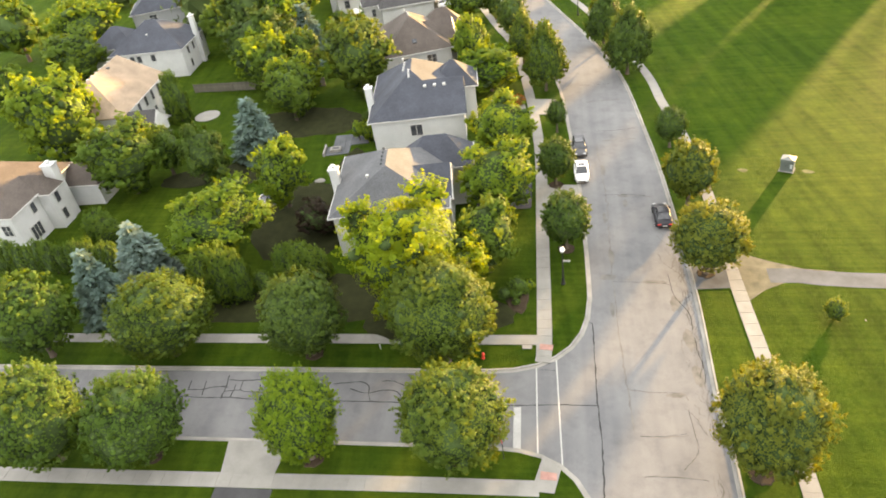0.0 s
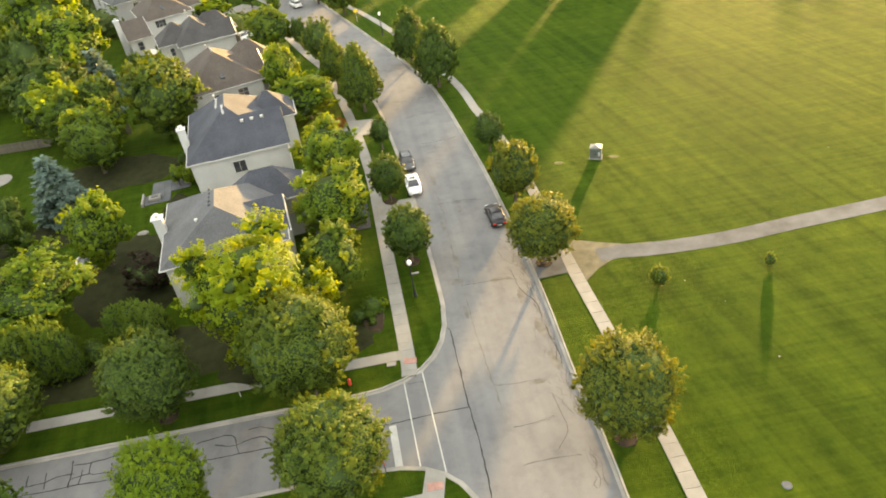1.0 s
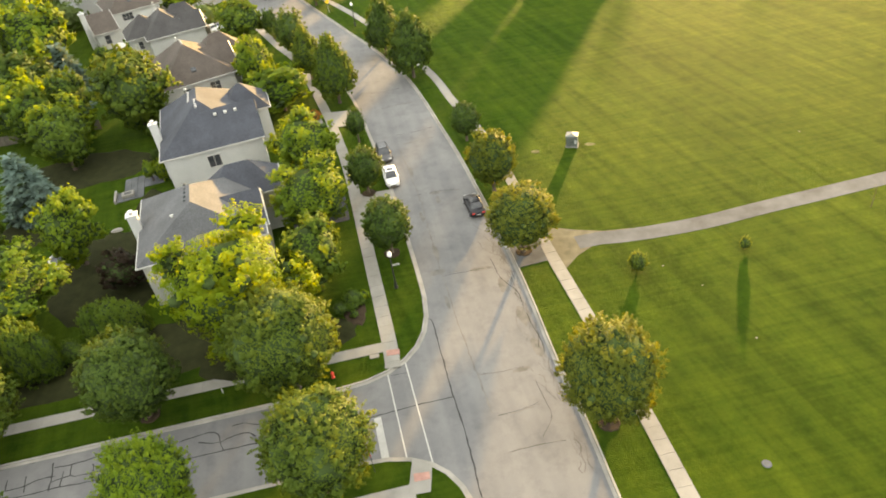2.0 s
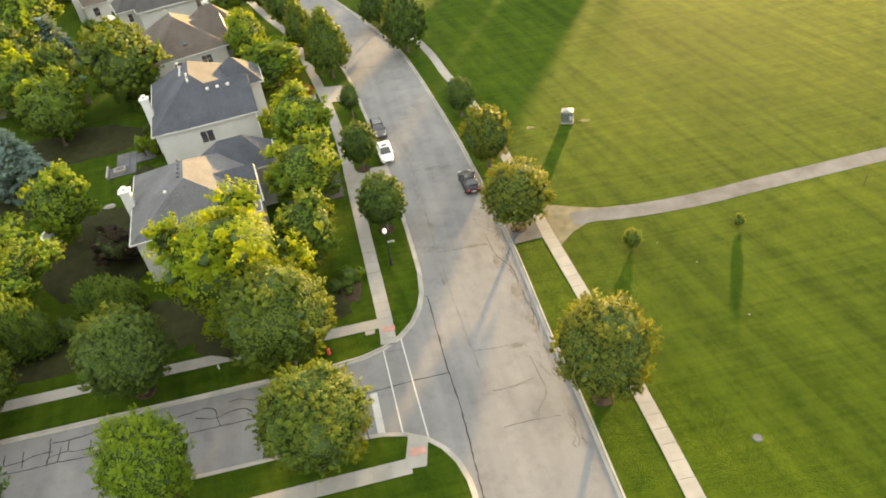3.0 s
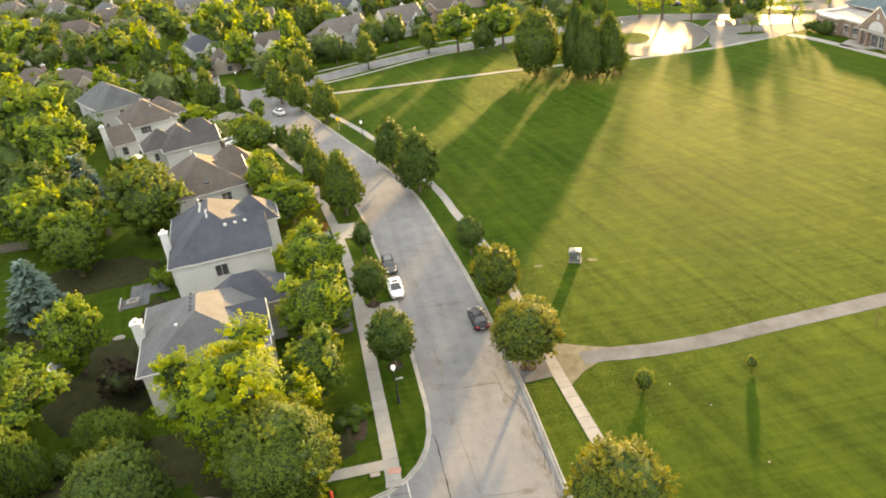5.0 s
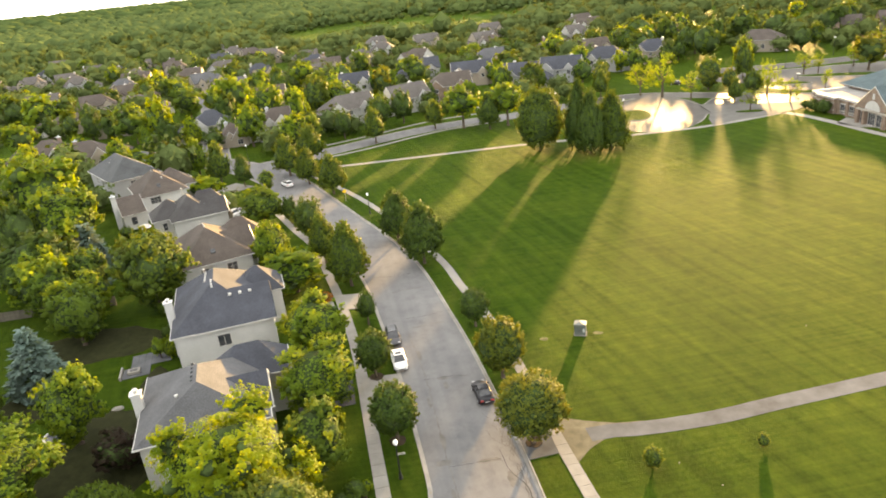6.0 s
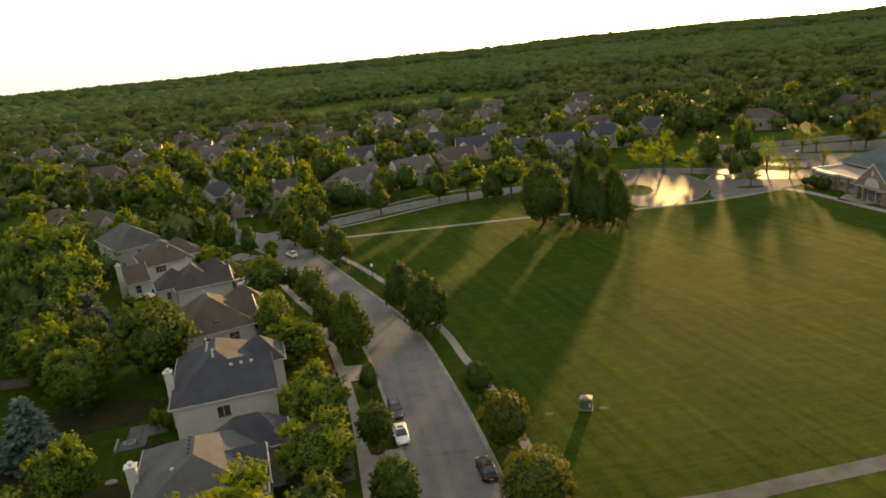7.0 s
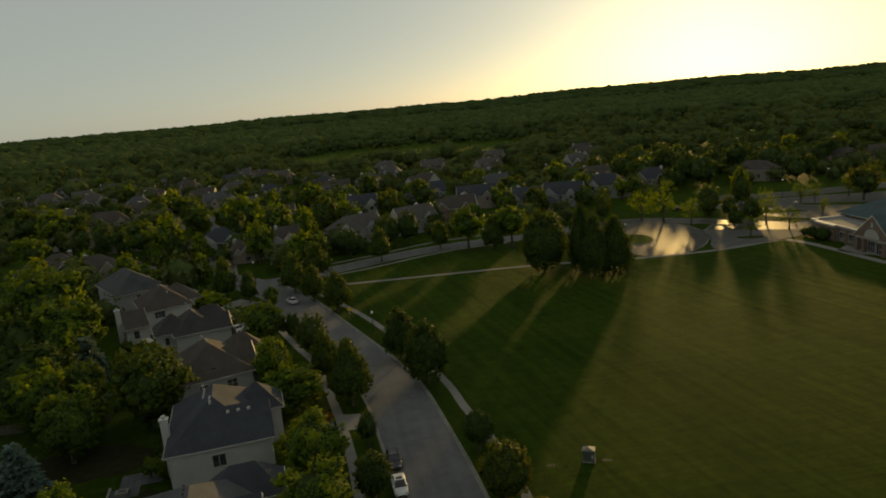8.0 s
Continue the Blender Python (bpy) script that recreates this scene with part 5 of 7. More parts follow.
def plain_house(x, y, turn, w, d, seed, wi, ri, ends=None, eave=5.4):
    """A two-storey suburban house: main block, two front gables, chimney, windows and garage."""
    rng = random.Random(seed)
    HOUSES.append((x, y))
    e = thing("house", x, y, rise(x, y), turn, f"{WALLWORD[wi]} two-storey suburban house with {ROOFWORD[ri]} roof", "house", "houses of the neighbourhood")
    wall, roof = WALLS[wi], ROOFS[ri]
    gut = math.hypot(x, y) < 330
    verge = TRIM if gut else roof
    end = rng.choice(("hip", "gable"))
    block(e, -w / 2, w / 2, -d / 2, d / 2, eave, 4.2, "u", wall, roof, ends or (end, rng.choice(("hip", "gable"))), gutter=gut, rake=verge)
    gw = rng.uniform(4.2, 5.6)
    gx = rng.choice((-1, 1)) * (w / 2 - gw / 2 - 0.4)
    block(e, gx - gw / 2, gx + gw / 2, -d / 2 - 1.6, 1.0, eave + 0.1, 2.6, "v", wall, roof, ("gable", "hip"), gutter=False, rake=verge)
    sx = -gx * 0.75
    block(e, sx - 1.8, sx + 1.8, -d / 2 - 0.8, 0.6, eave + 0.1, 1.9, "v", wall, roof, ("gable", "hip"), gutter=False, rake=verge)
    block(e, (gx > 0) * (w / 2 - 0.2) - (gx < 0) * (w / 2 + 5.3), (gx > 0) * (w / 2 + 5.3) - (gx < 0) * (w / 2 - 0.2), -d / 2 + 0.8, d / 2 - 1.5, 3.2, 2.4, "u", wall, roof, ("hip", "hip"), gutter=False)
    chimney(e, sx - 0.6, sx + 0.6, d / 2 - 2.4, d / 2 - 1.3, eave + 4.2, rng.choice((CREAM_SIDING, BRICK)))
    window(e, gx, -d / 2 - 1.6, 1.6, 1.6, 1.5, "s")
    if eave > 4:
        window(e, gx, -d / 2 - 1.6, 4.2, 1.6, 1.4, "s")
        window(e, sx, -d / 2 - 0.8, 4.2, 1.2, 1.4, "s")
        window(e, (gx + sx) / 2, -d / 2, 4.2, 1.0, 1.3, "s")
    garage(e, math.copysign(w / 2 + 2.6, gx), -d / 2 + 0.8, "s", 4.4)
    for s, face in ((-1, "w"), (1, "e")):
        if (s > 0) != (gx > 0):
            window(e, s * w / 2, 1.0, eave - 1.2, 1.0, 1.3, face)


plain_house(-198, 262, 20, 18, 11, 1, 1, 1, ("hip", "hip"), 3.4)
plain_house(-168, 250, 20, 16, 12, 2, 1, 1, ("hip", "hip"), 4.4)
plain_house(-167, 206, 24, 14, 11, 3, 0, 1, ("hip", "hip"), 3.6)
plain_house(-148, 199, 24, 15, 11, 4, 1, 1, ("hip", "hip"), 3.6)
plain_house(-119, 229, 25, 15, 12, 5, 0, 0, ("hip", "hip"))
plain_house(-106, 216, 30, 9, 9, 6, 1, 1, ("hip", "hip"), 2.8)
plain_house(-93, 222, 24, 11, 10, 7, 0, 1, ("hip", "gable"))
plain_house(-72, 238, 38, 18, 11, 8, 0, 2)
plain_house(-53, 252, 38, 15, 11, 9, 0, 2)
plain_house(-40, 272, 15, 17, 11, 10, 3, 1)
plain_house(-34, 303, 10, 17, 12, 11, 1, 0)
plain_house(-12, 284, -5, 14, 13, 12, 2, 0)
plain_house(4, 292, -10, 16, 11, 13, 2, 0)
plain_house(23, 311, -15, 18, 11, 14, 0, 0)
plain_house(44, 322, -10, 16, 11, 15, 1, 0)
plain_house(-86, 297, 20, 15, 11, 16, 0, 0)
plain_house(-120, 372, 20, 15, 11, 17, 1, 1)
plain_house(-108, 400, 30, 15, 11, 18, 1, 2)
plain_house(-104, 440, 10, 15, 11, 19, 0, 2)
plain_house(-71, 375, -25, 15, 11, 20, 0, 1)
plain_house(-152, 430, 20, 16, 11, 21, 2, 2)
plain_house(-160, 375, 30, 15, 11, 22, 1, 0)
plain_house(-181, 353, 40, 16, 11, 23, 1, 3)
plain_house(-189, 470, 20, 15, 11, 24, 1, 2)
plain_house(-212, 492, 30, 15, 11, 25, 1, 1)
plain_house(-240, 520, 25, 15, 11, 26, 1, 2)
plain_house(-257, 556, 20, 15, 11, 27, 2, 2)
plain_house(-234, 360, 30, 15, 11, 28, 1, 3)
plain_house(-292, 476, 30, 15, 11, 29, 1, 2)
plain_house(-294, 526, 20, 16, 11, 30, 2, 2)
plain_house(-325, 466, 35, 16, 11, 31, 2, 2)
plain_house(-340, 423, 30, 17, 11, 32, 1, 2)
plain_house(-288, 397, 30, 16, 11, 33, 2, 2)
plain_house(-355, 407, 25, 16, 11, 34, 0, 2)
plain_house(-413, 556, 25, 18, 11, 35, 2, 2)
plain_house(61, 375, -20, 16, 11, 36, 1, 1)
plain_house(133, 347, -15, 20, 12, 37, 3, 1)
plain_house(156, 352, -10, 18, 12, 38, 3, 1)
plain_house(-14, 590, 10, 18, 11, 39, 2, 2)
plain_house(-210, 300, 35, 15, 11, 40, 1, 1)
plain_house(-252, 318, 30, 15, 11, 41, 1, 2)
plain_house(-148, 320, 25, 15, 11, 42, 1, 3)
plain_house(-200, 410, 25, 15, 11, 43, 2, 2)
plain_house(-245, 440, 25, 15, 11, 44, 1, 1)
plain_house(-60, 330, 15, 15, 11, 45, 2, 0)
plain_house(-30, 345, 5, 15, 11, 46, 1, 3)
for i, (x, y) in enumerate(EXTRA_HOMES):
    plain_house(x, y, (20, 35, -10, 28, 12)[i % 5], 14 + i % 3, 11, 60 + i, (1, 0, 2, 1)[i % 4], (1, 2, 0, 2, 1)[i % 5])

# the long hip-roofed building by the back street
e = thing("clubhouse", 90.5, 330.5, GZ, -26, "long tan building with a low brown hip roof", "building")
block(e, -9.5, 9.5, -6, 6, 5.0, 3.6, "u", TAN_SIDING, BROWNROOF)
for i in range(4):
    window(e, -7.5 + 5.0 * i, -6, 2.4, 1.2, 1.8, "s")
for i in range(2):
    window(e, 9.5, -2.6 + 5.2 * i, 2.4, 1.2, 1.8, "e")

# the school by the turning circle: a flat-roofed front, a gabled entrance and a great hip roof behind
SCHOOLROOF = roof_material("roof_blue_grey", (0.066, 0.092, 0.100))
FLATROOF = surface("flat_roof_membrane", (0.20, 0.195, 0.185), 0.8, 0.3, 6, 0.2)
BANDSTONE = surface("pale_stone_band", (0.33, 0.30, 0.26), 0.85, 0.6, 14, 0.15)
e = thing("school_building", 72.8, 210.0, GZ, -76.5, "low brick school with pale bands and blue-grey hip roof", "building")
block(e, -2.6, 44.0, 10.6, 36.0, 5.0, 6.4, "u", BRICK, SCHOOLROOF, over=0.9)
part("wall", box(0.0, 21.4, 0.0, 10.55, 0.0, 4.0), BRICK, e)
part("wall", box(3.5, 11.4, -1.2, -0.004, 0.0, 3.9), BRICK, e, "brick bay of the front wall")
part("flat_roof", box(0.3, 21.1, 0.3, 10.5, 4.004, 4.1), FLATROOF, e, "pale flat roof behind a white parapet")
for q in ((-0.3, 21.6, -0.3, 0.3), (-0.3, 0.3, 0.31, 10.7), (3.2, 11.7, -1.5, -0.31)):
    part("fascia", box(*q, 3.96, 4.5, 0.03), TRIM, e, "white parapet fascia")
for z in (0.9, 2.75):
    for q in ((-0.06, 3.4, -0.06, -0.003), (3.44, 11.46, -1.26, -1.203), (11.5, 21.4, -0.06, -0.003), (-0.06, -0.003, 0.0, 10.5)):
        part("stone_band", box(*q, z, z + 0.32), BANDSTONE, e, "pale stone band in the brickwork")
for u in (11.9, 15.6, 19.3):
    part("pier", box(u - 0.45, u + 0.45, -0.5, -0.07, 0.0, 3.9, 0.03), BRICK, e, "square brick pier between windows")
for u in (13.75, 17.45):
    window(e, u, 0.0, 1.75, 2.3, 2.3, "s", mull=2)
for i in range(3):
    window(e, 0.0, 2.4 + 3.2 * i, 1.9, 1.6, 1.4, "w")
block(e, 21.6, 33.2, -1.6, 12.0, 4.3, 4.9, "v", BRICK, SCHOOLROOF, ("gable", "hip"), over=0.7)
for u in (22.6, 25.0, 32.2):
    part("pier", box(u - 0.4, u + 0.4, -2.5, -1.61, 0.0, 3.4, 0.03), BRICK, e, "square brick pier of the entrance")
part("lintel", box(21.9, 32.9, -2.3, -1.62, 3.41, 3.75, 0.02), BANDSTONE, e, "pale stone lintel over the entrance")
for u in (23.8, 27.2, 30.2):
    window(e, u, -1.6, 1.6, 1.5 if u < 25 else 2.4, 2.8, "s", mull=1 if u < 25 else 2)
fan = bmesh.new()
rim = [fan.verts.new((27.4 + 2.7 * math.cos(math.pi * i / 16), -2.0, 3.9 + 2.3 * math.sin(math.pi * i / 16))) for i in range(17)]
fan.faces.new(rim)
for f in bmesh.ops.extrude_face_region(fan, geom=fan.faces[:])["geom"]:
    if isinstance(f, bmesh.types.BMVert):
        f.co.y = -1.903
bmesh.ops.recalc_face_normals(fan, faces=fan.faces[:])
part("fanlight", fan, TRIM, e, "white half-round panel over the doors")
part("gable_vent", box(27.0, 27.8, -2.0, -1.903, 6.6, 7.9), TRIM, e, "pale slender gable vent")

# ---- vehicles ----
def paint(name, colour, rough=0.25, coat=0.6):
    m, n, l, b = material(name)
    l.new(ramp(n, l, noise_node(n, l, 1.2, 4), [(0.3, scaled(colour, 0.85)), (0.7, scaled(colour, 1.05))]), b.inputs["Base Color"])
    b.inputs["Roughness"].default_value = rough
    b.inputs["Coat Weight"].default_value = coat
    b.inputs["Specular IOR Level"].default_value = 0.5 if coat > 0.4 else 0.25
    return m


CAR_WHITE, CAR_GREY, CAR_BLACK = paint("paint_white", (0.62, 0.62, 0.62), 0.35, 0.3), paint("paint_charcoal", (0.045, 0.045, 0.05), 0.42, 0.12), paint("paint_black", (0.010, 0.010, 0.014), 0.45, 0.08)
TYRE = surface("rubber", (0.018, 0.018, 0.019), 0.85, 3, 20, 0.2)
RIM = surface("alloy", (0.5, 0.5, 0.51), 0.35, 3, 20, 0.1, metal=0.9)
LAMP_RED = paint("lamp_red", (0.45, 0.03, 0.02))
LAMP_CLEAR = paint("lamp_clear", (0.32, 0.32, 0.32))


def loft(rings, caps=True):
    bm = bmesh.new()
    loops = [[bm.verts.new(p) for p in r] for r in rings]
    n = len(loops[0])
    for a, b in zip(loops, loops[1:]):
        for i in range(n):
            bm.faces.new((a[i], a[(i + 1) % n], b[(i + 1) % n], b[i]))
    if caps:
        bm.faces.new(loops[0][::-1])
        bm.faces.new(loops[-1])
    bmesh.ops.recalc_face_normals(bm, faces=bm.faces[:])
    for f in bm.faces:
        f.smooth = True
    return bm


def hull_ring(x, w, z0, z1):
    """One cross-section of a body: rounded sill and shoulder."""
    m = (z0 + z1) / 2
    return [(x, -w * 0.86, z0), (x, -w, z0 + 0.16), (x, -w * 1.0, m), (x, -w * 0.95, z1 - 0.06), (x, -w * 0.80, z1), (x, w * 0.80, z1), (x, w * 0.95, z1 - 0.06), (x, w * 1.0, m), (x, w, z0 + 0.16), (x, w * 0.86, z0)]


def car(x, y, turn, mat, label, tall=0.0, length=4.7, kind="sedan"):
    """x runs forward. Body, glass cabin, roof, bonnet lines, wheels, lamps, mirrors."""
    e = thing("car", x, y, 0.0, turn, label, "car", "cars on the street")
    L, W = length / 2, 0.91
    t = tall
    rings = [hull_ring(-L, W * 0.80, 0.42, 0.72 + t), hull_ring(-L + 0.12, W * 0.93, 0.28, 0.94 + t), hull_ring(-L + 0.7, W, 0.22, 0.98 + t), hull_ring(-0.6, W, 0.2, 0.95 + t),
             hull_ring(0.7, W, 0.2, 0.93 + t), hull_ring(L - 0.75, W * 0.98, 0.22, 0.80 + t * 0.8), hull_ring(L - 0.15, W * 0.88, 0.28, 0.68 + t * 0.7), hull_ring(L, W * 0.72, 0.4, 0.58 + t * 0.6)]
    part("body", loft(rings), mat, e)
    back = -L + (0.25 if kind == "suv" else 0.75)
    roof_z = 1.43 + 1.5 * t

    def cab(x, w, z):
        return [(x, -w, z), (x, w, z)]
    b0, b1, b2, b3 = back, back + (0.35 if kind == "suv" else 0.75), 0.15, 1.05
    zb = 0.93 + t
    bm = bmesh.new()
    low = [bm.verts.new(p) for p in ((b0, -0.74, zb), (b3, -0.76, zb - 0.03), (b3, 0.76, zb - 0.03), (b0, 0.74, zb))]
    top = [bm.verts.new(p) for p in ((b1, -0.58, roof_z - 0.03), (b2, -0.59, roof_z - 0.02), (b2, 0.59, roof_z - 0.02), (b1, 0.58, roof_z - 0.03))]
    for i in range(4):
        bm.faces.new((low[i], low[(i + 1) % 4], top[(i + 1) % 4], top[i]))
    bm.faces.new(top)
    bmesh.ops.recalc_face_normals(bm, faces=bm.faces[:])
    part("cabin_glass", bm, GLASS, e, "dark tinted car glass")
    rb = box(b1 - 0.06, b2 + 0.08, -0.60, 0.60, roof_z - 0.03, roof_z + 0.03, 0.025)
    roof_ob = part("roof", rb, mat, e)
    part("sunroof", box(b2 - 0.75, b2 - 0.1, -0.4, 0.4, roof_z + 0.031, roof_z + 0.036), GLASS, roof_ob)
    for s in (-1, 1):
        for p, q in (((b0 + 0.02, 0.735 * s, zb), (b1, 0.585 * s, roof_z)), ((b3, 0.765 * s, zb - 0.02), (b2, 0.595 * s, roof_z)), ((-0.25, 0.765 * s, zb - 0.01), (-0.28, 0.60 * s, roof_z - 0.02))):
            bm = bmesh.new()
            add_tube(bm, p, q, 0.045, 0.04, 5)
            part("pillar", bm, mat, e)
        part("mirror", box(0.78, 0.95, 0.80 * s if s > 0 else -1.03, 1.03 if s > 0 else -0.80, zb + 0.0, zb + 0.14, 0.03), mat, e)
        lamp = part("headlight", box(L - 0.34, L - 0.1, 0.40 if s > 0 else -0.76, 0.76 if s > 0 else -0.40, 0.56 + t * 0.6, 0.71 + t * 0.7, 0.03), LAMP_CLEAR, e)
        part("tail_light", box(-L + 0.0, -L + 0.16, 0.42 if s > 0 else -0.80, 0.80 if s > 0 else -0.42, 0.66 + t, 0.84 + t, 0.03), LAMP_RED, e, "red tail light")
        for wx in (-L + 0.95, L - 0.92):
            wh = bmesh.new()
            add_rings(wh, [(0.20, -0.11), (0.31, -0.11), (0.335, -0.06), (0.335, 0.06), (0.31, 0.11), (0.20, 0.11)], 18)
            tyre = part("wheel", wh, TYRE, e, "black tyre on alloy rim")
            tyre.matrix_basis = Matrix.Translation((wx, s * 0.82, 0.335)) @ pose(0, 0, 0, 90)
            rim = bmesh.new()
            add_rings(rim, [(0.19, -0.125), (0.21, -0.115), (0.21, 0.115), (0.19, 0.125)], 12)
            part("rim", rim, RIM, tyre)
    part("number_plate", box(-L - 0.02, -L + 0.05, -0.26, 0.26, 0.52, 0.64), TRIM, e)
    part("grille", box(L - 0.04, L + 0.012, -0.4, 0.4, 0.42, 0.54 + 0.4 * t), BLACKMETAL, e, "dark front grille")
    if kind == "suv":
        for s in (-1, 1):
            part("roof_rail", box(b1, b2 - 0.1, 0.52 * s - 0.02, 0.52 * s + 0.02, roof_z + 0.03, roof_z + 0.08), BLACKMETAL, e)
    return e


car(-21.1, 75.7, -70.5, CAR_WHITE, "white sedan parked at the kerb beside a street tree")
car(-23.2, 81.8, -69.5, CAR_GREY, "charcoal hatchback parked at the kerb behind a white car", 0.06, 4.5, "suv")
car(-9.6, 68.4, 109.5, CAR_BLACK, "black coupe stopped at the kerb beside the park")
car(-67.6, 161.6, 132, CAR_WHITE, "white sport utility vehicle driving away along the road", 0.12, 4.7, "suv")
car(-71.5, 140.5, 60, CAR_WHITE, "white van on the driveway beside the dark-roofed house", 0.2, 4.9, "suv")
car(-1.0, 262.0, 20, CAR_WHITE, "white car parked by the far street", 0.1, 4.6, "suv")
car(44.0, 262.0, 160, CAR_BLACK, "dark car in the far car park", 0.05)

# ---- street furniture ----
GLOBE = surface("lamp_globe", (0.82, 0.82, 0.80), 0.3, 2, 20, 0.05)
HYDRANT = surface("hydrant_red", (0.55, 0.05, 0.025), 0.5, 3, 20, 0.15)
SIGN_YELLOW = surface("sign_yellow", (0.80, 0.50, 0.02), 0.5, 2, 20, 0.08)
SIGN_RED = surface("sign_red", (0.5, 0.02, 0.02), 0.5, 2, 20, 0.08)
BOXGREEN = surface("cabinet_grey_green", (0.085, 0.098, 0.088), 0.55, 1, 14, 0.12)


def street_lamp(x, y, height=4.1, blade=False, turn=0.0):
    e = thing("street_lamp", x, y, GZ, turn, "black post lamp with white acorn globe on the verge", "street lamp", "street lamps")
    part("post", turned([(0.22, 0), (0.22, 0.12), (0.16, 0.2), (0.14, 0.7), (0.085, 0.85), (0.07, 2.4), (0.055, height - 0.12), (0.12, height - 0.1), (0.13, height)], 12), BLACKMETAL, e)
    part("globe", turned([(0.13, height), (0.23, height + 0.18), (0.25, height + 0.34), (0.17, height + 0.55), (0.07, height + 0.66)], 14), GLOBE, e, "white acorn lamp globe")
    part("finial", turned([(0.07, height + 0.66), (0.05, height + 0.72), (0.012, height + 0.84)], 8), BLACKMETAL, e)
    if blade:
        s = part("street_sign", box(0.08, 0.78, -0.012, 0.012, 2.85, 3.05), TRIM, e, "small pale street name sign")
        part("lettering", box(0.18, 0.68, -0.017, -0.0135, 2.91, 2.99), BOXGREEN, s)
    return e


street_lamp(-16.6, 53.9, blade=True, turn=18)
street_lamp(-39.6, 136.0)
street_lamp(-88.5, 187.0, 5.2)
street_lamp(21.2, 217.6)
street_lamp(-24.0, 224.0)


def lot_lamp(x, y):
    e = thing("car_park_lamp", x, y, GZ, 0, "tall dark car park lamp with pale head", "street lamp", "street lamps")
    part("pole", turned([(0.2, 0), (0.2, 0.6), (0.09, 0.65), (0.06, 6.6)], 10), BLACKMETAL, e)
    part("lamp_head", box(-0.45, 0.45, -0.25, 0.25, 6.6, 6.8, 0.05), GLOBE, e)


for x, y in ((60, 268), (73.7, 226.5), (85.4, 277), (110, 300)):
    lot_lamp(x, y)


def warning_sign(x, y, turn):
    e = thing("warning_sign", x, y, GZ, turn, "yellow diamond warning sign on a thin steel post", "sign", "road signs")
    part("post", box(-0.03, 0.03, -0.02, 0.02, 0, 2.9), GREYMETAL, e)
    d = part("plate", box(-0.38, 0.38, -0.012, 0.012, -0.38, 0.38), SIGN_YELLOW, e, "yellow diamond plate")
    d.matrix_basis = Matrix.Translation((0, -0.035, 2.5)) @ pose(0, 0, 0, 0, 45, 0)


warning_sign(-47.6, 145.6, 28)
warning_sign(-57.0, 157.0, 30)

e = thing("stop_sign", -14.4, 31.6, GZ, -72, "stop sign on a thin dark post under a tree", "sign", "road signs")
part("post", box(-0.035, 0.035, -0.025, 0.025, 0, 2.8), BLACKMETAL, e)
s = part("plate", turned([(0.38, -0.01), (0.38, 0.01)], 8), SIGN_RED, e, "red octagonal plate")
s.matrix_basis = Matrix.Translation((0, -0.045, 2.4)) @ pose(0, 0, 0, 90, 0, 22.5)

e = thing("marker_stake", -30.3, 39.4, GZ, 20, "thin white plastic marker stake in the grass verge", "marker")
part("stake", box(-0.05, 0.05, -0.015, 0.015, 0, 0.62, 0.01), TRIM, e)

e = thing("fire_hydrant", -20.3, 41.4, GZ, 17, "red fire hydrant on the grass verge", "hydrant")
part("barrel", turned([(0.17, 0), (0.17, 0.06), (0.12, 0.08), (0.12, 0.5), (0.16, 0.52), (0.16, 0.56), (0.13, 0.62), (0.06, 0.72)], 12), HYDRANT, e)
for s in (-1, 1):
    nz = part("nozzle", turned([(0.06, 0.1), (0.06, 0.19), (0.075, 0.19), (0.075, 0.23)], 8), HYDRANT, e)
    nz.matrix_basis = Matrix.Translation((0, 0, 0.4)) @ pose(0, 0, 0, 90 * s)
part("cap_nut", turned([(0.03, 0.72), (0.03, 0.78)], 5), HYDRANT, e)

for i, (x, y) in enumerate(((17.2, 46.3), (13.9, 53.5), (10.6, 56.6), (30.5, 83.0))):
    e = thing("litter", x, y, GZ, 40 * i, "small scrap of white paper on the grass", "litter")
    bm = bmesh.new()
    ring = [bm.verts.new((0.11 * math.cos(a) * k, 0.08 * math.sin(a) * k, h)) for a, k, h in ((0.2, 1, 0.03), (1.3, 0.7, 0.06), (2.4, 1.1, 0.03), (3.6, 0.9, 0.07), (5.2, 1.0, 0.04))]
    tip = bm.verts.new((0, 0, 0.1))
    for k in range(5):
        bm.faces.new((ring[k], ring[(k + 1) % 5], tip))
    part("paper", bm, PAINT_WHITE, e)

e = thing("verge_cover", -16.95, 44.0, GZ, 17, "pale rectangular utility cover set in the lawn", "utility cover")
part("lid", box(-0.45, 0.45, -0.25, 0.25, 0.0, 0.09, 0.02), CONCRETE, e)

e = thing("manhole", 15.0, 33.3, GZ, 0, "iron manhole lid in a concrete ring set in the grass", "manhole")
part("ring", turned([(0.36, 0.0), (0.36, 0.02), (0.34, 0.03), (0.27, 0.03)], 20), PATHWAY, e)
part("lid", turned([(0.26, 0.02), (0.26, 0.04)], 20), PATHWAY, e)

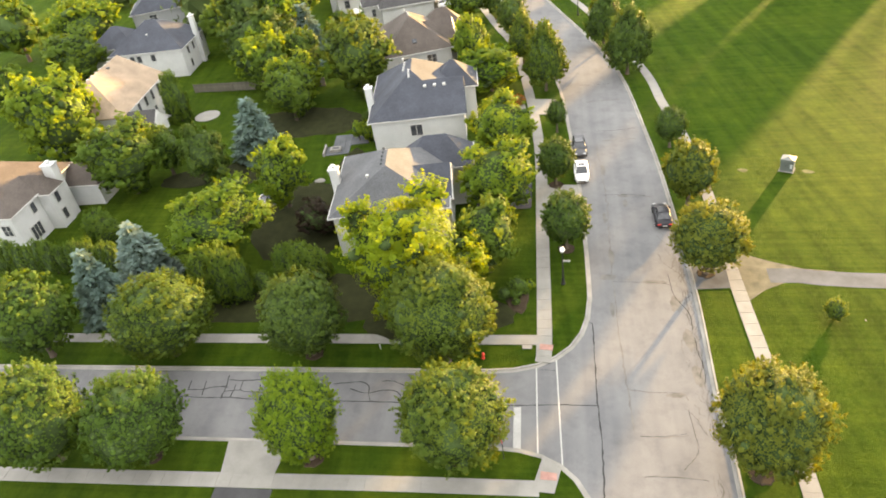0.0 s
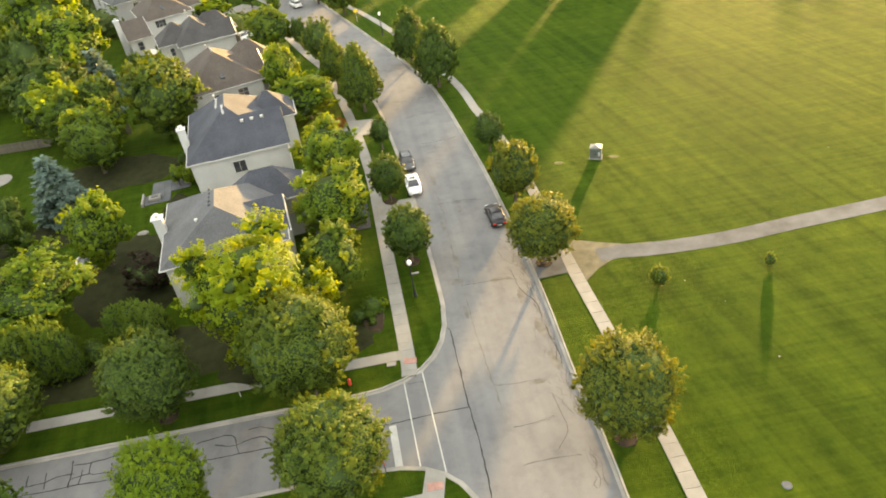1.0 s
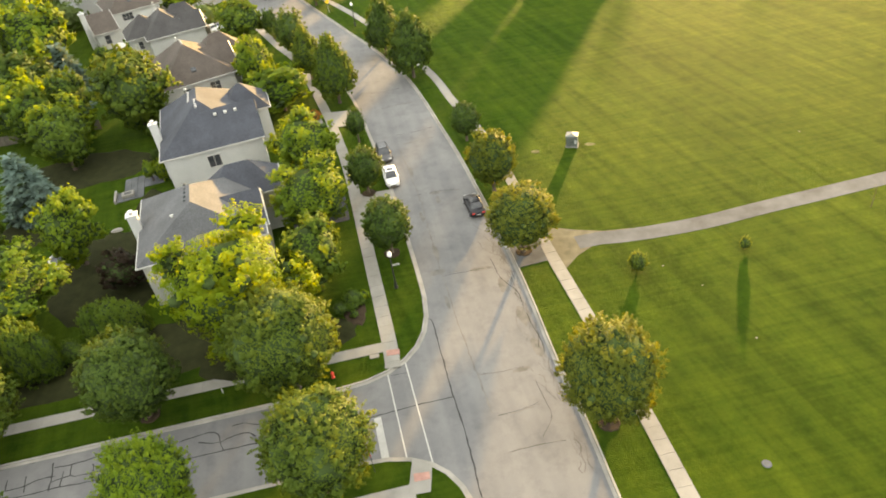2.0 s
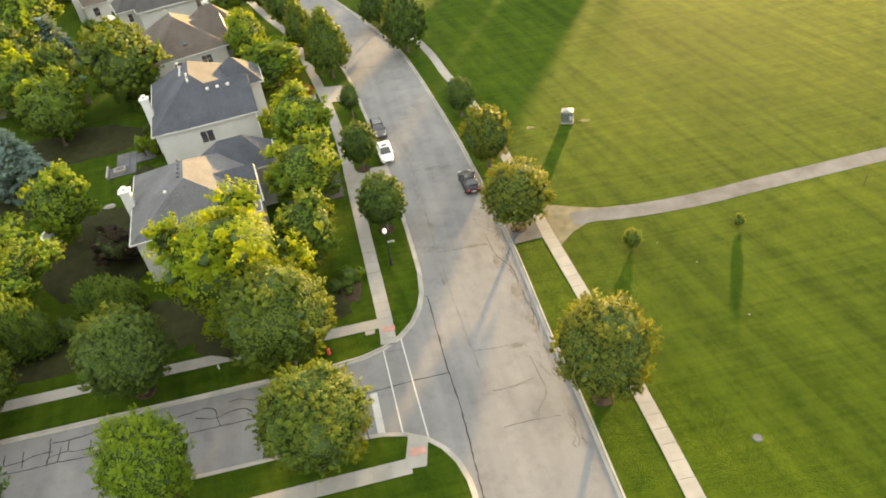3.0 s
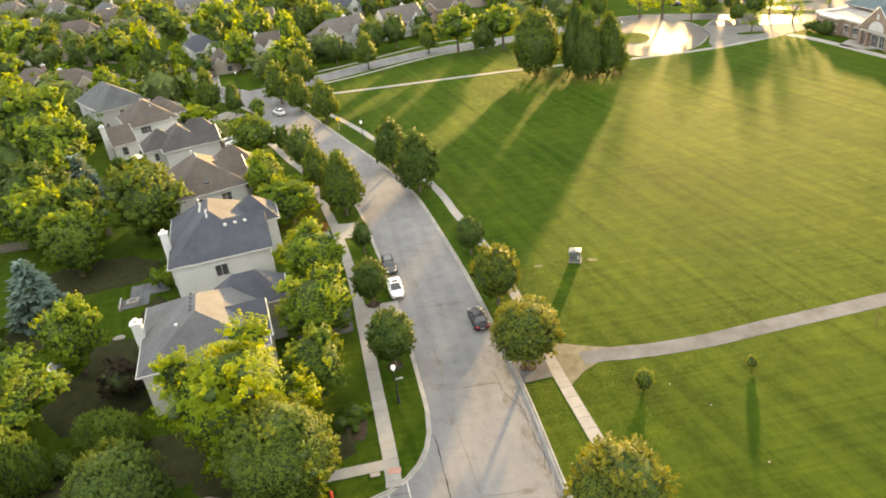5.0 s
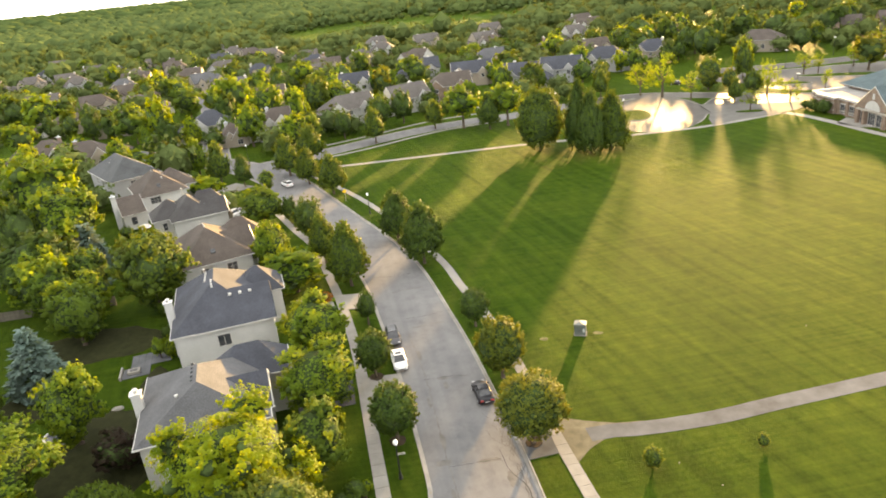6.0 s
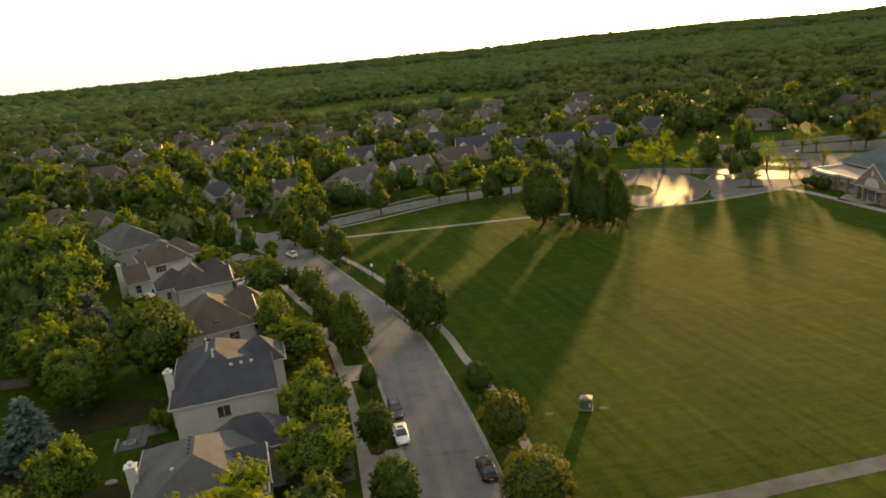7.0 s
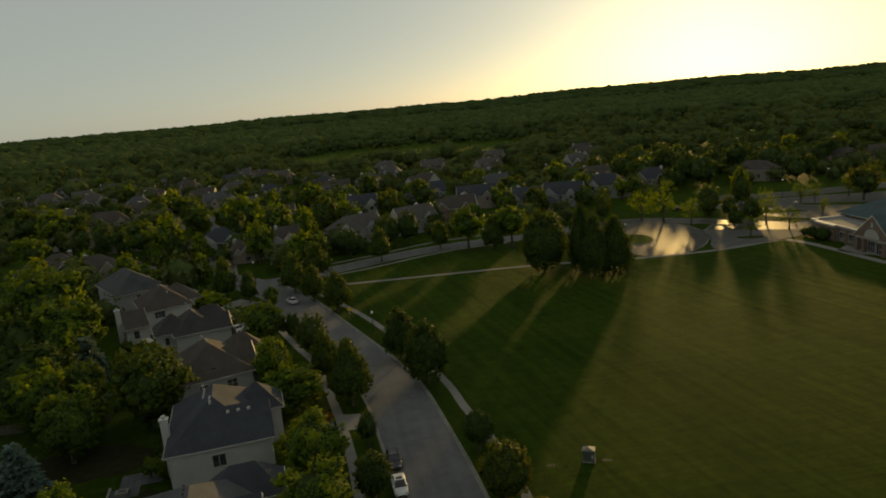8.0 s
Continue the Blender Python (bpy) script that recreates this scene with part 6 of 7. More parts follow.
# the utility cabinet in the park
e = thing("utility_cabinet", 2.3, 82.3, GZ, -8, "grey-green utility cabinet with a pale pitched lid on the grass", "cabinet")
e.scale = (0.9, 0.9, 0.92)
part("plinth", box(-0.92, 0.92, -0.77, 0.77, 0, 0.12, 0.02), CONCRETE, e)
part("body", box(-0.8, 0.8, -0.65, 0.65, 0.12, 1.55, 0.02), BOXGREEN, e)
bm = bmesh.new()
roof_faces(bm, -0.88, 0.88, -0.73, 0.73, 1.77, 0.3, "v", ("steep", "steep"))
part("lid", bm, surface("cabinet_lid", (0.115, 0.125, 0.115), 0.6, 1, 14, 0.12), e, "pale pitched lid")
for s in (-1, 1):
    dr = part("door", box(0.03 if s > 0 else -0.75, 0.75 if s > 0 else -0.03, -0.68, -0.653, 0.2, 1.48), BOXGREEN, e)
    part("handle", box(0.08 * s - 0.03, 0.08 * s + 0.03, -0.72, -0.682, 0.75, 1.0), BLACKMETAL, dr)
part("louvre", box(0.4, 0.68, -0.695, -0.682, 0.6, 1.2), GREYMETAL, e)
part("lifting_eye", turned([(0.05, 2.02), (0.05, 2.13)], 8), GREYMETAL, e)

# fence behind the gardens
e = thing("fence", -99.0, 88.4, GZ, 15.6, "weathered wooden board fence across the gardens", "fence")
span = 26.0
for i in range(11):
    part("post", box(2.6 * i - 0.06, 2.6 * i + 0.06, -0.06, 0.06, 0, 1.75), WOOD, e)
for i in range(3):
    part("rail", box(0.06, span, 0.062, 0.10, 0.35 + 0.55 * i, 0.44 + 0.55 * i), WOOD, e)
board = box(-0.095, 0.095, -0.012, 0.012, 0.06, 1.65)
board_me = bpy.data.meshes.new("board")
board.to_mesh(board_me)
board.free()
board_me.materials.append(WOOD)
for i in range(128):
    b = new("board", board_me)
    b.parent = e
    b.matrix_basis = Matrix.Translation((0.1 + 0.203 * i, 0.115, 0.0))

# terrace behind the slate-roofed house
e = thing("terrace", -57.6, 77.6, GZ, 25.3, "grey stone terrace with a pale fire pit in the lawn", "terrace")
for i in range(6):
    for j in range(4):
        part("paving_stone", box(-2.4 + 0.9 * i, -1.53 + 0.9 * i, -1.6 + 0.9 * j, -0.73 + 0.9 * j, 0, 0.1, 0.012), PATHWAY, e)
for i in range(4):
    for j in range(3):
        part("paving_stone", box(-3.3 + 0.9 * i, -2.43 + 0.9 * i, -4.3 + 0.9 * j, -3.43 + 0.9 * j, 0, 0.1, 0.012), PATHWAY, e)
pit = part("fire_pit", box(-2.6, -1.0, -3.6, -2.4, 0.1, 0.5, 0.04), CONCRETE, e, "pale stone fire pit")
part("pit_bed", box(-2.3, -1.3, -3.3, -2.7, 0.502, 0.52), BLACKMETAL, pit)
part("seat_wall", box(-3.6, -3.32, -4.5, -1.4, 0, 0.5, 0.03), CONCRETE, e)

# bench, pool rim and stones in the gardens
e = thing("garden_pool", -59.0, 59.6, GZ, 0, "round garden pool with white rim under a tree", "pool")
bm = bmesh.new()
add_rings(bm, [(1.5, 0.0), (1.5, 0.75), (1.56, 0.8), (1.36, 0.8), (1.36, 0.6)], 28, cap=False)
part("rim", bm, TRIM, e)
part("liner", turned([(1.35, 0.5), (1.35, 0.6)], 24), GLASS, e)
e = thing("boulder", -55.2, 65.8, GZ, 30, "pale grey rounded boulder on the lawn", "rock")
bm = bmesh.new()
bmesh.ops.create_icosphere(bm, subdivisions=3, radius=1.0)
for v in bm.verts:
    v.co *= 1 + 0.22 * noise.noise(v.co * 1.3)
    v.co = Vector((v.co.x * 1.3, v.co.y * 0.7, max(v.co.z, -0.3) * 0.5 + 0.12)) * 0.6
part("stone", bm, KERBMAT, e)
e = thing("garden_patio", -88.9, 80.3, GZ, 0, "round pale concrete patio by the lawn", "patio")
part("slab", turned([(2.2, 0), (2.2, 0.09), (2.12, 0.11)], 28), CONCRETE, e)
e = thing("garden_parasol", -88.5, 130.2, GZ, 10, "closed white parasol beside a low fence", "parasol")
part("pole", turned([(0.03, 0), (0.03, 2.4)], 8), GREYMETAL, e)
part("canopy", turned([(1.5, 1.7), (1.1, 1.95), (0.5, 2.3), (0.04, 2.5)], 8), TRIM, e)


def bed(x, y, a, b, turn, label, mat=None):
    e = thing("planting_bed", x, y, GZ, turn, label, "planting bed")
    bm = bmesh.new()
    rng = random.Random(int(x * 7 + y))
    n = 26
    rim = [bm.verts.new((a * math.cos(2 * math.pi * i / n) * rng.uniform(0.88, 1.08), b * math.sin(2 * math.pi * i / n) * rng.uniform(0.88, 1.08), 0.005)) for i in range(n)]
    top = [bm.verts.new((v.co.x * 0.9, v.co.y * 0.9, 0.07 + rng.uniform(0, 0.05))) for v in rim]
    for i in range(n):
        bm.faces.new((rim[i], rim[(i + 1) % n], top[(i + 1) % n], top[i]))
    bm.faces.new(top)
    part("mulch", bm, mat or MULCH, e)


bed(-20.4, 50.6, 1.2, 2.7, 20, "brown mulched planting bed with low perennials")
# the deep shade of the gardens is painted into these dark soil beds
bed(-27.0, 45.0, 8.0, 4.0, 20, "dark soil bed with painted shade under the large trees", SHADESOIL)
bed(-37.5, 45.4, 7.0, 4.2, 18, "bare soil and mulch with painted shade between the trees and the house", SHADESOIL)
bed(-68.5, 82.0, 10.5, 5.4, 10, "dark soil with painted shade under the garden trees", SHADESOIL)
bed(-67.5, 66.0, 5.0, 4.0, 20, "dark soil bed with painted shade below the blue spruce", SHADESOIL)
bed(-74.5, 62.5, 6.0, 3.0, 30, "soil bed with painted shade behind the white house", SHADESOIL)
bed(-52.6, 70.0, 2.0, 6.0, 25, "dark mulched strip with painted shade beside the house wall", SHADESOIL)
bed(-51.2, 56.5, 6.6, 10.0, 30, "dark mulched ground with painted shade beneath the purple tree", SHADESOIL)
bed(-49.0, 40.4, 8.5, 3.0, 17, "dark soil bed with painted shade along clipped evergreens", SHADESOIL)
for x, y in ((-29.3, 26.2), (-17.7, 30.5), (-42.9, 21.5), (-36.3, 36.7), (3.9, 36.8), (-3.5, 59.6), (-18.1, 59.8), (-23.4, 72.4)):
    bed(x, y, 0.95, 0.95, 0, "small mulch ring round a street tree trunk")

for x, y, r in ((-20.9, 52.2, 0.7), (-19.9, 51.4, 0.6), (-20.6, 50.6, 0.75), (-20.1, 49.5, 0.5), (-21.3, 51.3, 0.5)):
    tree("round", x, y, r, r * 0.6, 0.04, "green")
tree("loose", -56.0, 77.9, 1.3, 1.3, 0.7, "lime")


def thin_sapling(x, y):
    e = thing("sapling", x, y, GZ, 0, "thin young sapling with sparse twigs beside the path", "tree", "trees of the neighbourhood")
    rng = random.Random(9)
    bm = bmesh.new()
    add_tube(bm, (0, 0, -0.05), (0.04, 0.02, 2.6), 0.04, 0.012, 6)
    for i in range(11):
        z = 0.9 + 0.15 * i
        a = 2.4 * i
        r = rng.uniform(0.35, 0.6) * (1.2 - 0.06 * i)
        add_tube(bm, (0.02, 0.01, z), (r * math.cos(a), r * math.sin(a), z + 0.45), 0.014, 0.005, 4)
    part("trunk", bm, BARK, e)
    q = np.random.default_rng(4)
    w = q.uniform(0, 1, 90)
    a = q.uniform(0, 6.28, 90)
    r = (0.55 - 0.3 * w) * q.uniform(0.3, 1, 90)
    c = np.stack([r * np.cos(a), r * np.sin(a), 1.2 + 1.5 * w], 1)
    leaves = new("foliage", quads_mesh("foliage", rhombs(c, q.normal(size=(90, 3)), q.uniform(0.06, 0.11, 90), q), LEAF["olive"]))
    leaves.parent = e


thin_sapling(33.0, 65.8)
e = thing("leaf_litter", -13.87, 51.94, 0.0, 0, "small drift of reddish fallen leaves in the gutter", "leaf litter")
q = np.random.default_rng(8)
c = np.stack([q.normal(0.25, 0.16, 70), q.normal(0, 0.45, 70), np.abs(q.normal(0.03, 0.02, 70))], 1)
litter = new("leaves", quads_mesh("leaves", rhombs(c, q.normal(size=(70, 3)) * 0.4 + np.array((0, 0, 1)), q.uniform(0.07, 0.14, 70), q), LEAF["orange"]))
litter.parent = e

# ---- walks, aprons, markings, seams ----
def plate(name, pts, z0, z1, mat, label, category, kind="structure"):
    bm = bmesh.new()
    lo = [bm.verts.new((x, y, z0)) for x, y in pts]
    hi = [bm.verts.new((x, y, z1)) for x, y in pts]
    n = len(pts)
    for i in range(n):
        bm.faces.new((lo[i], lo[(i + 1) % n], hi[(i + 1) % n], hi[i]))
    bm.faces.new(hi)
    bmesh.ops.recalc_face_normals(bm, faces=bm.faces[:])
    return tagged(part(name, bm, mat), label, category, kind=kind)


def ragged(x, y, a, b, seed, n=22):
    """An uneven rounded outline."""
    rng = random.Random(seed)
    k = [rng.uniform(0.75, 1.15) for _ in range(n)]
    return [(x + a * k[i] * math.cos(2 * math.pi * i / n), y + b * k[i] * math.sin(2 * math.pi * i / n)) for i in range(n)]


def walkway(points, width, label, slabs=True, mat=None, z=0.15):
    line = spline(points, 1.52 if slabs else 2.5)
    nn = normals2(line)
    bm = bmesh.new()
    strip(bm, line, width / 2 - 0.01, -width / 2 + 0.01, z - 0.004 if slabs else z)
    base = tagged(part("pavement", bm, CONCRETE if slabs else (mat or ASPHALT)), label, "pavement", kind="structure")
    if not slabs:
        return base
    rng = random.Random(len(line))
    for i in range(len(line) - 1):
        a, b = line[i], line[i + 1]
        na, nb = nn[i], nn[i + 1]
        d = (b - a) / np.linalg.norm(b - a) * 0.007
        up = rng.uniform(0, 0.012)
        q = [a + d + na * width / 2, a + d - na * width / 2, b - d - nb * width / 2, b - d + nb * width / 2]
        bm = bmesh.new()
        lo = [bm.verts.new((*p, z - 0.03)) for p in q]
        hi = [bm.verts.new((*(p * 0.995 + q[(k + 2) % 4] * 0.005), z + 0.012 + up)) for k, p in enumerate(q)]
        for k in range(4):
            bm.faces.new((lo[k], lo[(k + 1) % 4], hi[(k + 1) % 4], hi[k]))
        bm.faces.new(hi)
        part("slab", bm, CONCRETE, base)
    return base


walkway([(-14.95, 42.6), (-15.9, 45.9), (-22.2, 63.6), (-26.75, 76.3), (-30.5, 85.6), (-36.4, 98.5), (-46.3, 117.8), (-53.5, 127.7), (-64.5, 143), (-76, 157)], 1.45, "pale concrete pavement along the lawns")
walkway([(-110, 15.6), (-65.3, 29.7), (-46.4, 35.7), (-32.6, 40.1), (-18.9, 44.4), (-16.1, 45.3)], 1.3, "pale concrete pavement in the shade of street trees")
walkway([(-95, 1.7), (-54.4, 15.3), (-34.6, 22.0), (-21.2, 26.6), (-10.9, 30.0)], 1.4, "pale concrete pavement beside the grass verge")
walkway([(14.0, 14.0), (6.9, 37.6), (3.0, 48.8), (-1.2, 60.8), (-5.4, 74.0), (-10.7, 88.2), (-15.6, 98.4), (-21.5, 111.2), (-37.4, 137), (-50.0, 154), (-65.8, 172.6)], 1.35, "pale concrete pavement along the park")
walkway([(-67.4, 187), (-56.2, 194.6), (-35.1, 213), (-16, 221.5)], 1.5, "pale concrete pavement along the far street", False, CONCRETE)
walkway([(-62.5, 176.6), (-43.1, 180.5), (-20.2, 185.5), (-10.9, 187.4), (4.5, 189.5), (20.4, 190.4), (42.6, 195.2), (64.5, 205.4)], 1.9, "pale concrete path across the far edge of the park", False, CONCRETE)
walkway([(62, 206.5), (66.5, 200.5), (70.5, 191.5), (77.1, 173), (92, 140)], 2.4, "pale concrete path in front of the school", False, CONCRETE)
walkway([(-74, 201), (-60, 212), (-42, 228.5), (-26, 236)], 1.5, "pale concrete pavement before the far houses", False, CONCRETE)
walkway([(2.2, 60.9), (4.6, 61.6), (6.7, 61.8), (9.8, 62.4), (15.9, 64.0), (22.3, 66.4), (28.8, 68.7), (35.5, 71.1), (59.0, 79.5), (96.7, 93.0), (143.8, 109.8)], 2.3, "grey asphalt footpath across the park", False, PATHWAY, 0.135)

DRIVE = surface("driveway_asphalt", (0.052, 0.052, 0.054), 0.85, 0.5, 9, 0.25)
plate("driveway_apron", [(-25.2, 72.0), (-20.8, 73.1), (-19.2, 68.2), (-23.4, 66.8)], 0.05, 0.168, CONCRETE, "pale concrete driveway apron", "driveway")
plate("driveway", [(-26.6, 72.4), (-24.6, 66.6), (-31.0, 64.4), (-33.0, 70.2)], 0.05, 0.15, DRIVE, "dark asphalt driveway beside the house", "driveway")
plate("driveway_apron", [(-35.6, 96.4), (-31.4, 96.9), (-29.3, 91.9), (-33.2, 91.1)], 0.05, 0.168, CONCRETE, "pale concrete driveway apron", "driveway")
plate("driveway", [(-36.8, 97.2), (-34.4, 91.6), (-38.5, 89.4), (-42.0, 95.0)], 0.05, 0.15, CONCRETE, "pale concrete driveway before the garage", "driveway")
plate("driveway_apron", [(-37.5, 25.2), (-32.2, 26.9), (-31.4, 23.6), (-35.9, 22.2)], 0.05, 0.168, CONCRETE, "pale concrete driveway apron", "driveway")
plate("driveway", [(-35.4, 21.0), (-30.7, 22.5), (-27.4, 13.2), (-32.2, 11.8)], 0.05, 0.15, DRIVE, "dark asphalt driveway", "driveway")
plate("path_apron", [(-5.0, 60.3), (-1.9, 61.3), (-0.9, 57.9), (-3.9, 56.8)], 0.05, 0.166, PATHWAY, "worn grey path apron at the kerb", "pavement")
plate("forecourt", [(42.9, 194.2), (48.6, 198.8), (60.2, 203.0), (67.0, 206.8), (73.2, 211.0), (74.0, 216.0), (62.0, 219.6), (51.1, 223.2), (44.6, 224.0), (45.6, 211.7), (43.2, 203.0)], 0.02, 0.16, surface("forecourt_concrete", (0.105, 0.102, 0.096), 0.85, 0.3, 9, 0.15), "pale concrete forecourt between the turning circle and the school", "pavement")
plate("entrance_walk", [(71.4, 188.2), (76.0, 194.0), (77.6, 189.6), (80.2, 180.4), (74.6, 182.6)], 0.05, 0.15, CONCRETE, "pale concrete walk before the school entrance", "pavement")
plate("planted_island", [tuple(p) for p in ellipse(55.8, 209.4, 3.7, 1.4, -0.1)], 0.1, 0.24, GRASS, "small kerbed grass island with a young tree", "verge")
plate("driveway", [(-66.5, 141.5), (-62.5, 146.5), (-69.0, 150.5), (-74.0, 143.0), (-70.5, 137.5)], 0.05, 0.15, CONCRETE, "pale concrete driveway with a parked van", "driveway")
plate("driveway", [(-80.5, 158.5), (-77.0, 163.0), (-84.0, 167.0), (-90.0, 158.0), (-86.0, 153.5)], 0.05, 0.15, CONCRETE, "pale concrete driveway", "driveway")
plate("bare_patch", [(-1.6, 62.4), (-0.8, 63.9), (2.0, 63.3), (5.2, 62.9), (8.0, 63.3), (8.0, 61.5), (6.0, 61.0), (3.8, 60.2), (2.2, 58.6), (0.9, 56.4), (0.2, 57.8)], 0.1, 0.129, DIRT, "bare trodden soil where the path meets the pavement", "soil")
plate("bare_patch", ragged(-2.5, 81.1, 0.6, 0.45, 3), 0.1, 0.128, THINGRASS, "small bare patch of soil in the grass", "soil")
plate("bare_patch", ragged(4.6, 82.4, 0.8, 0.4, 4), 0.1, 0.128, THINGRASS, "small bare patch of soil beside the cabinet", "soil")
plate("ramp_pad", [(-15.95, 44.78), (-14.72, 44.98), (-14.58, 44.3), (-15.78, 44.05)], 0.1, 0.185, BRICKRED, "red tactile pad at the kerb ramp", "pavement")
plate("ramp_pad", [(-11.3, 31.5), (-10.05, 31.74), (-9.87, 31.1), (-11.1, 30.78)], 0.1, 0.185, BRICKRED, "red tactile pad at the kerb ramp", "pavement")
plate("ramp", [(-11.6, 33.0), (-9.9, 32.2), (-9.7, 30.0), (-11.4, 29.6)], 0.05, 0.165, CONCRETE, "pale concrete kerb ramp", "pavement")


def road_line(p, q, width, label, mat=None, category="road marking", name="road_marking"):
    line = np.array([p, q], float)
    bm = bmesh.new()
    strip(bm, spline(line, 1.5), width / 2, -width / 2, 0.007)
    return tagged(part(name, bm, mat or PAINT_WHITE), label, category, kind="structure")


road_line((-15.35, 42.0), (-12.1, 33.1), 0.125, "white crosswalk line on asphalt")
road_line((-14.0, 43.6), (-9.9, 32.6), 0.125, "white crosswalk line on asphalt")
road_line((-15.3, 37.0), (-13.8, 32.9), 0.62, "broad white stop bar on asphalt")


def crack(points, width=0.1):
    line = spline(points, 0.5)
    rng = np.random.default_rng(len(points) + int(abs(points[0][0]) * 10))
    line = line + rng.normal(0, 0.025, line.shape)
    nn = normals2(line)
    w = width / 2 * rng.uniform(0.5, 1.3, (len(line), 1))
    bm = bmesh.new()
    a = [bm.verts.new((*p, 0.006)) for p in line + nn * w]
    b = [bm.verts.new((*p, 0.006)) for p in line - nn * w]
    for i in range(len(line) - 1):
        bm.faces.new((b[i], b[i + 1], a[i + 1], a[i]))
    tagged(part("crack_seal", bm, TAR), "black tar seal over a road crack", "road crack", kind="structure")


crack([(-45.7, 28.7), (-44.1, 29.3), (-43.3, 29.9), (-42.0, 30.3)])
crack([(-47.5, 27.3), (-42.8, 28.6), (-40.9, 29.3), (-37.9, 30.1), (-31.3, 32.2), (-27.9, 33.3), (-22.0, 35.1), (-16.5, 36.8)])
crack([(-46.1, 29.8), (-45.6, 28.7)])
crack([(-44.6, 30.2), (-43.8, 28.7)])
crack([(-42.9, 31.6), (-42.2, 30.3), (-41.7, 28.9)])
crack([(-42.5, 31.1), (-41.0, 31.5), (-39.7, 32.1), (-38.8, 32.5)])
crack([(-41.4, 30.8), (-40.9, 29.3)])
crack([(-41.0, 31.5), (-40.6, 30.4), (-39.5, 30.5), (-38.3, 30.9)])
crack([(-39.1, 31.6), (-38.2, 29.9)])
crack([(-32.8, 33.8), (-32.2, 32.0)])
crack([(-32.3, 34.0), (-31.3, 34.5), (-30.0, 35.1), (-29.0, 34.9), (-28.6, 34.2), (-27.9, 33.3)])
crack([(-30.5, 34.0), (-29.1, 34.0), (-28.4, 34.2), (-27.4, 34.9), (-26.2, 35.2), (-25.6, 34.8)])
crack([(-28.1, 35.8), (-27.1, 36.2), (-26.1, 36.0), (-25.2, 36.3)])
crack([(-34.5, 33.9), (-33.5, 34.1)])
crack([(-52.0, 29.0), (-47.1, 30.8), (-45.7, 31.4), (-44.7, 31.5)], 0.05)
crack([(-42.0, 29.7), (-41.2, 30.1), (-40.6, 30.4)])
crack([(-13.1, 49.0), (-12.2, 49.1), (-11.5, 47.0), (-10.2, 43.0), (-9.0, 39.4), (-8.0, 36.7), (-6.8, 33.1), (-5.9, 30.0), (-4.0, 24.0)], 0.115)
crack([(-9.0, 39.4), (-11.9, 38.5), (-13.8, 37.8), (-16.5, 36.8)], 0.1)
crack([(-14.9, 41.8), (-13.5, 42.1)], 0.05)
crack([(-11.9, 55.8), (-10.1, 56.3), (-7.8, 56.9), (-6.3, 56.9)], 0.04)
crack([(-6.7, 42.2), (-5.2, 42.3), (-3.0, 43.0)], 0.03)
crack([(-4.0, 33.8), (-2.6, 34.3), (-1.3, 34.7), (0.5, 35.1)], 0.035)
crack([(-2.0, 41.4), (-1.3, 39.5), (-0.6, 37.4), (-1.3, 35.4)], 0.03)
crack([(-5.0, 37.5), (-3.6, 37.9), (-1.7, 38.9)], 0.04)
crack([(-17.2, 71.8), (-14.5, 72.5), (-12.4, 72.8)], 0.06)
crack([(-7.0, 58.5), (-6.0, 55.8), (-5.2, 54.6), (-4.0, 53.2), (-3.3, 51.0)], 0.06)
crack([(-5.2, 54.6), (-4.6, 55.2), (-4.3, 56.4)], 0.05)
crack([(-3.0, 50.0), (-2.3, 48.0), (-1.6, 46.5), (-1.2, 44.6)], 0.07)
crack([(-2.6, 48.6), (-1.9, 47.6), (-1.7, 45.2)], 0.05)
crack([(-29.5, 103.0), (-27.0, 103.6), (-25.0, 104.4)], 0.07)
crack([(-22.6, 88.0), (-20.0, 88.8), (-17.6, 90.0)], 0.06)


# older, greyer repairs and the joint between the two lanes
STAIN = surface("old_repair", (0.118, 0.113, 0.107), 0.9, 0.9, 9, 0.25)

WORN = surface("crazed_asphalt", (0.10, 0.096, 0.09), 0.9, 0.9, 9, 0.3)


def faint(points, width, mat=None):
    line = spline(points, 0.4)
    rng = np.random.default_rng(int(abs(points[0][1]) * 10))
    nn = normals2(line)
    w = width / 2 * rng.uniform(0.45, 1.4, (len(line), 1))
    line = line + rng.normal(0, 0.045, line.shape)
    bm = bmesh.new()
    a = [bm.verts.new((*p, 0.0045)) for p in line + nn * w]
    b = [bm.verts.new((*p, 0.0045)) for p in line - nn * w]
    for i in range(len(line) - 1):
        bm.faces.new((b[i], b[i + 1], a[i + 1], a[i]))
    tagged(part("road_repair", bm, mat or STAIN), "faded grey repair line in the asphalt", "road crack", kind="structure")


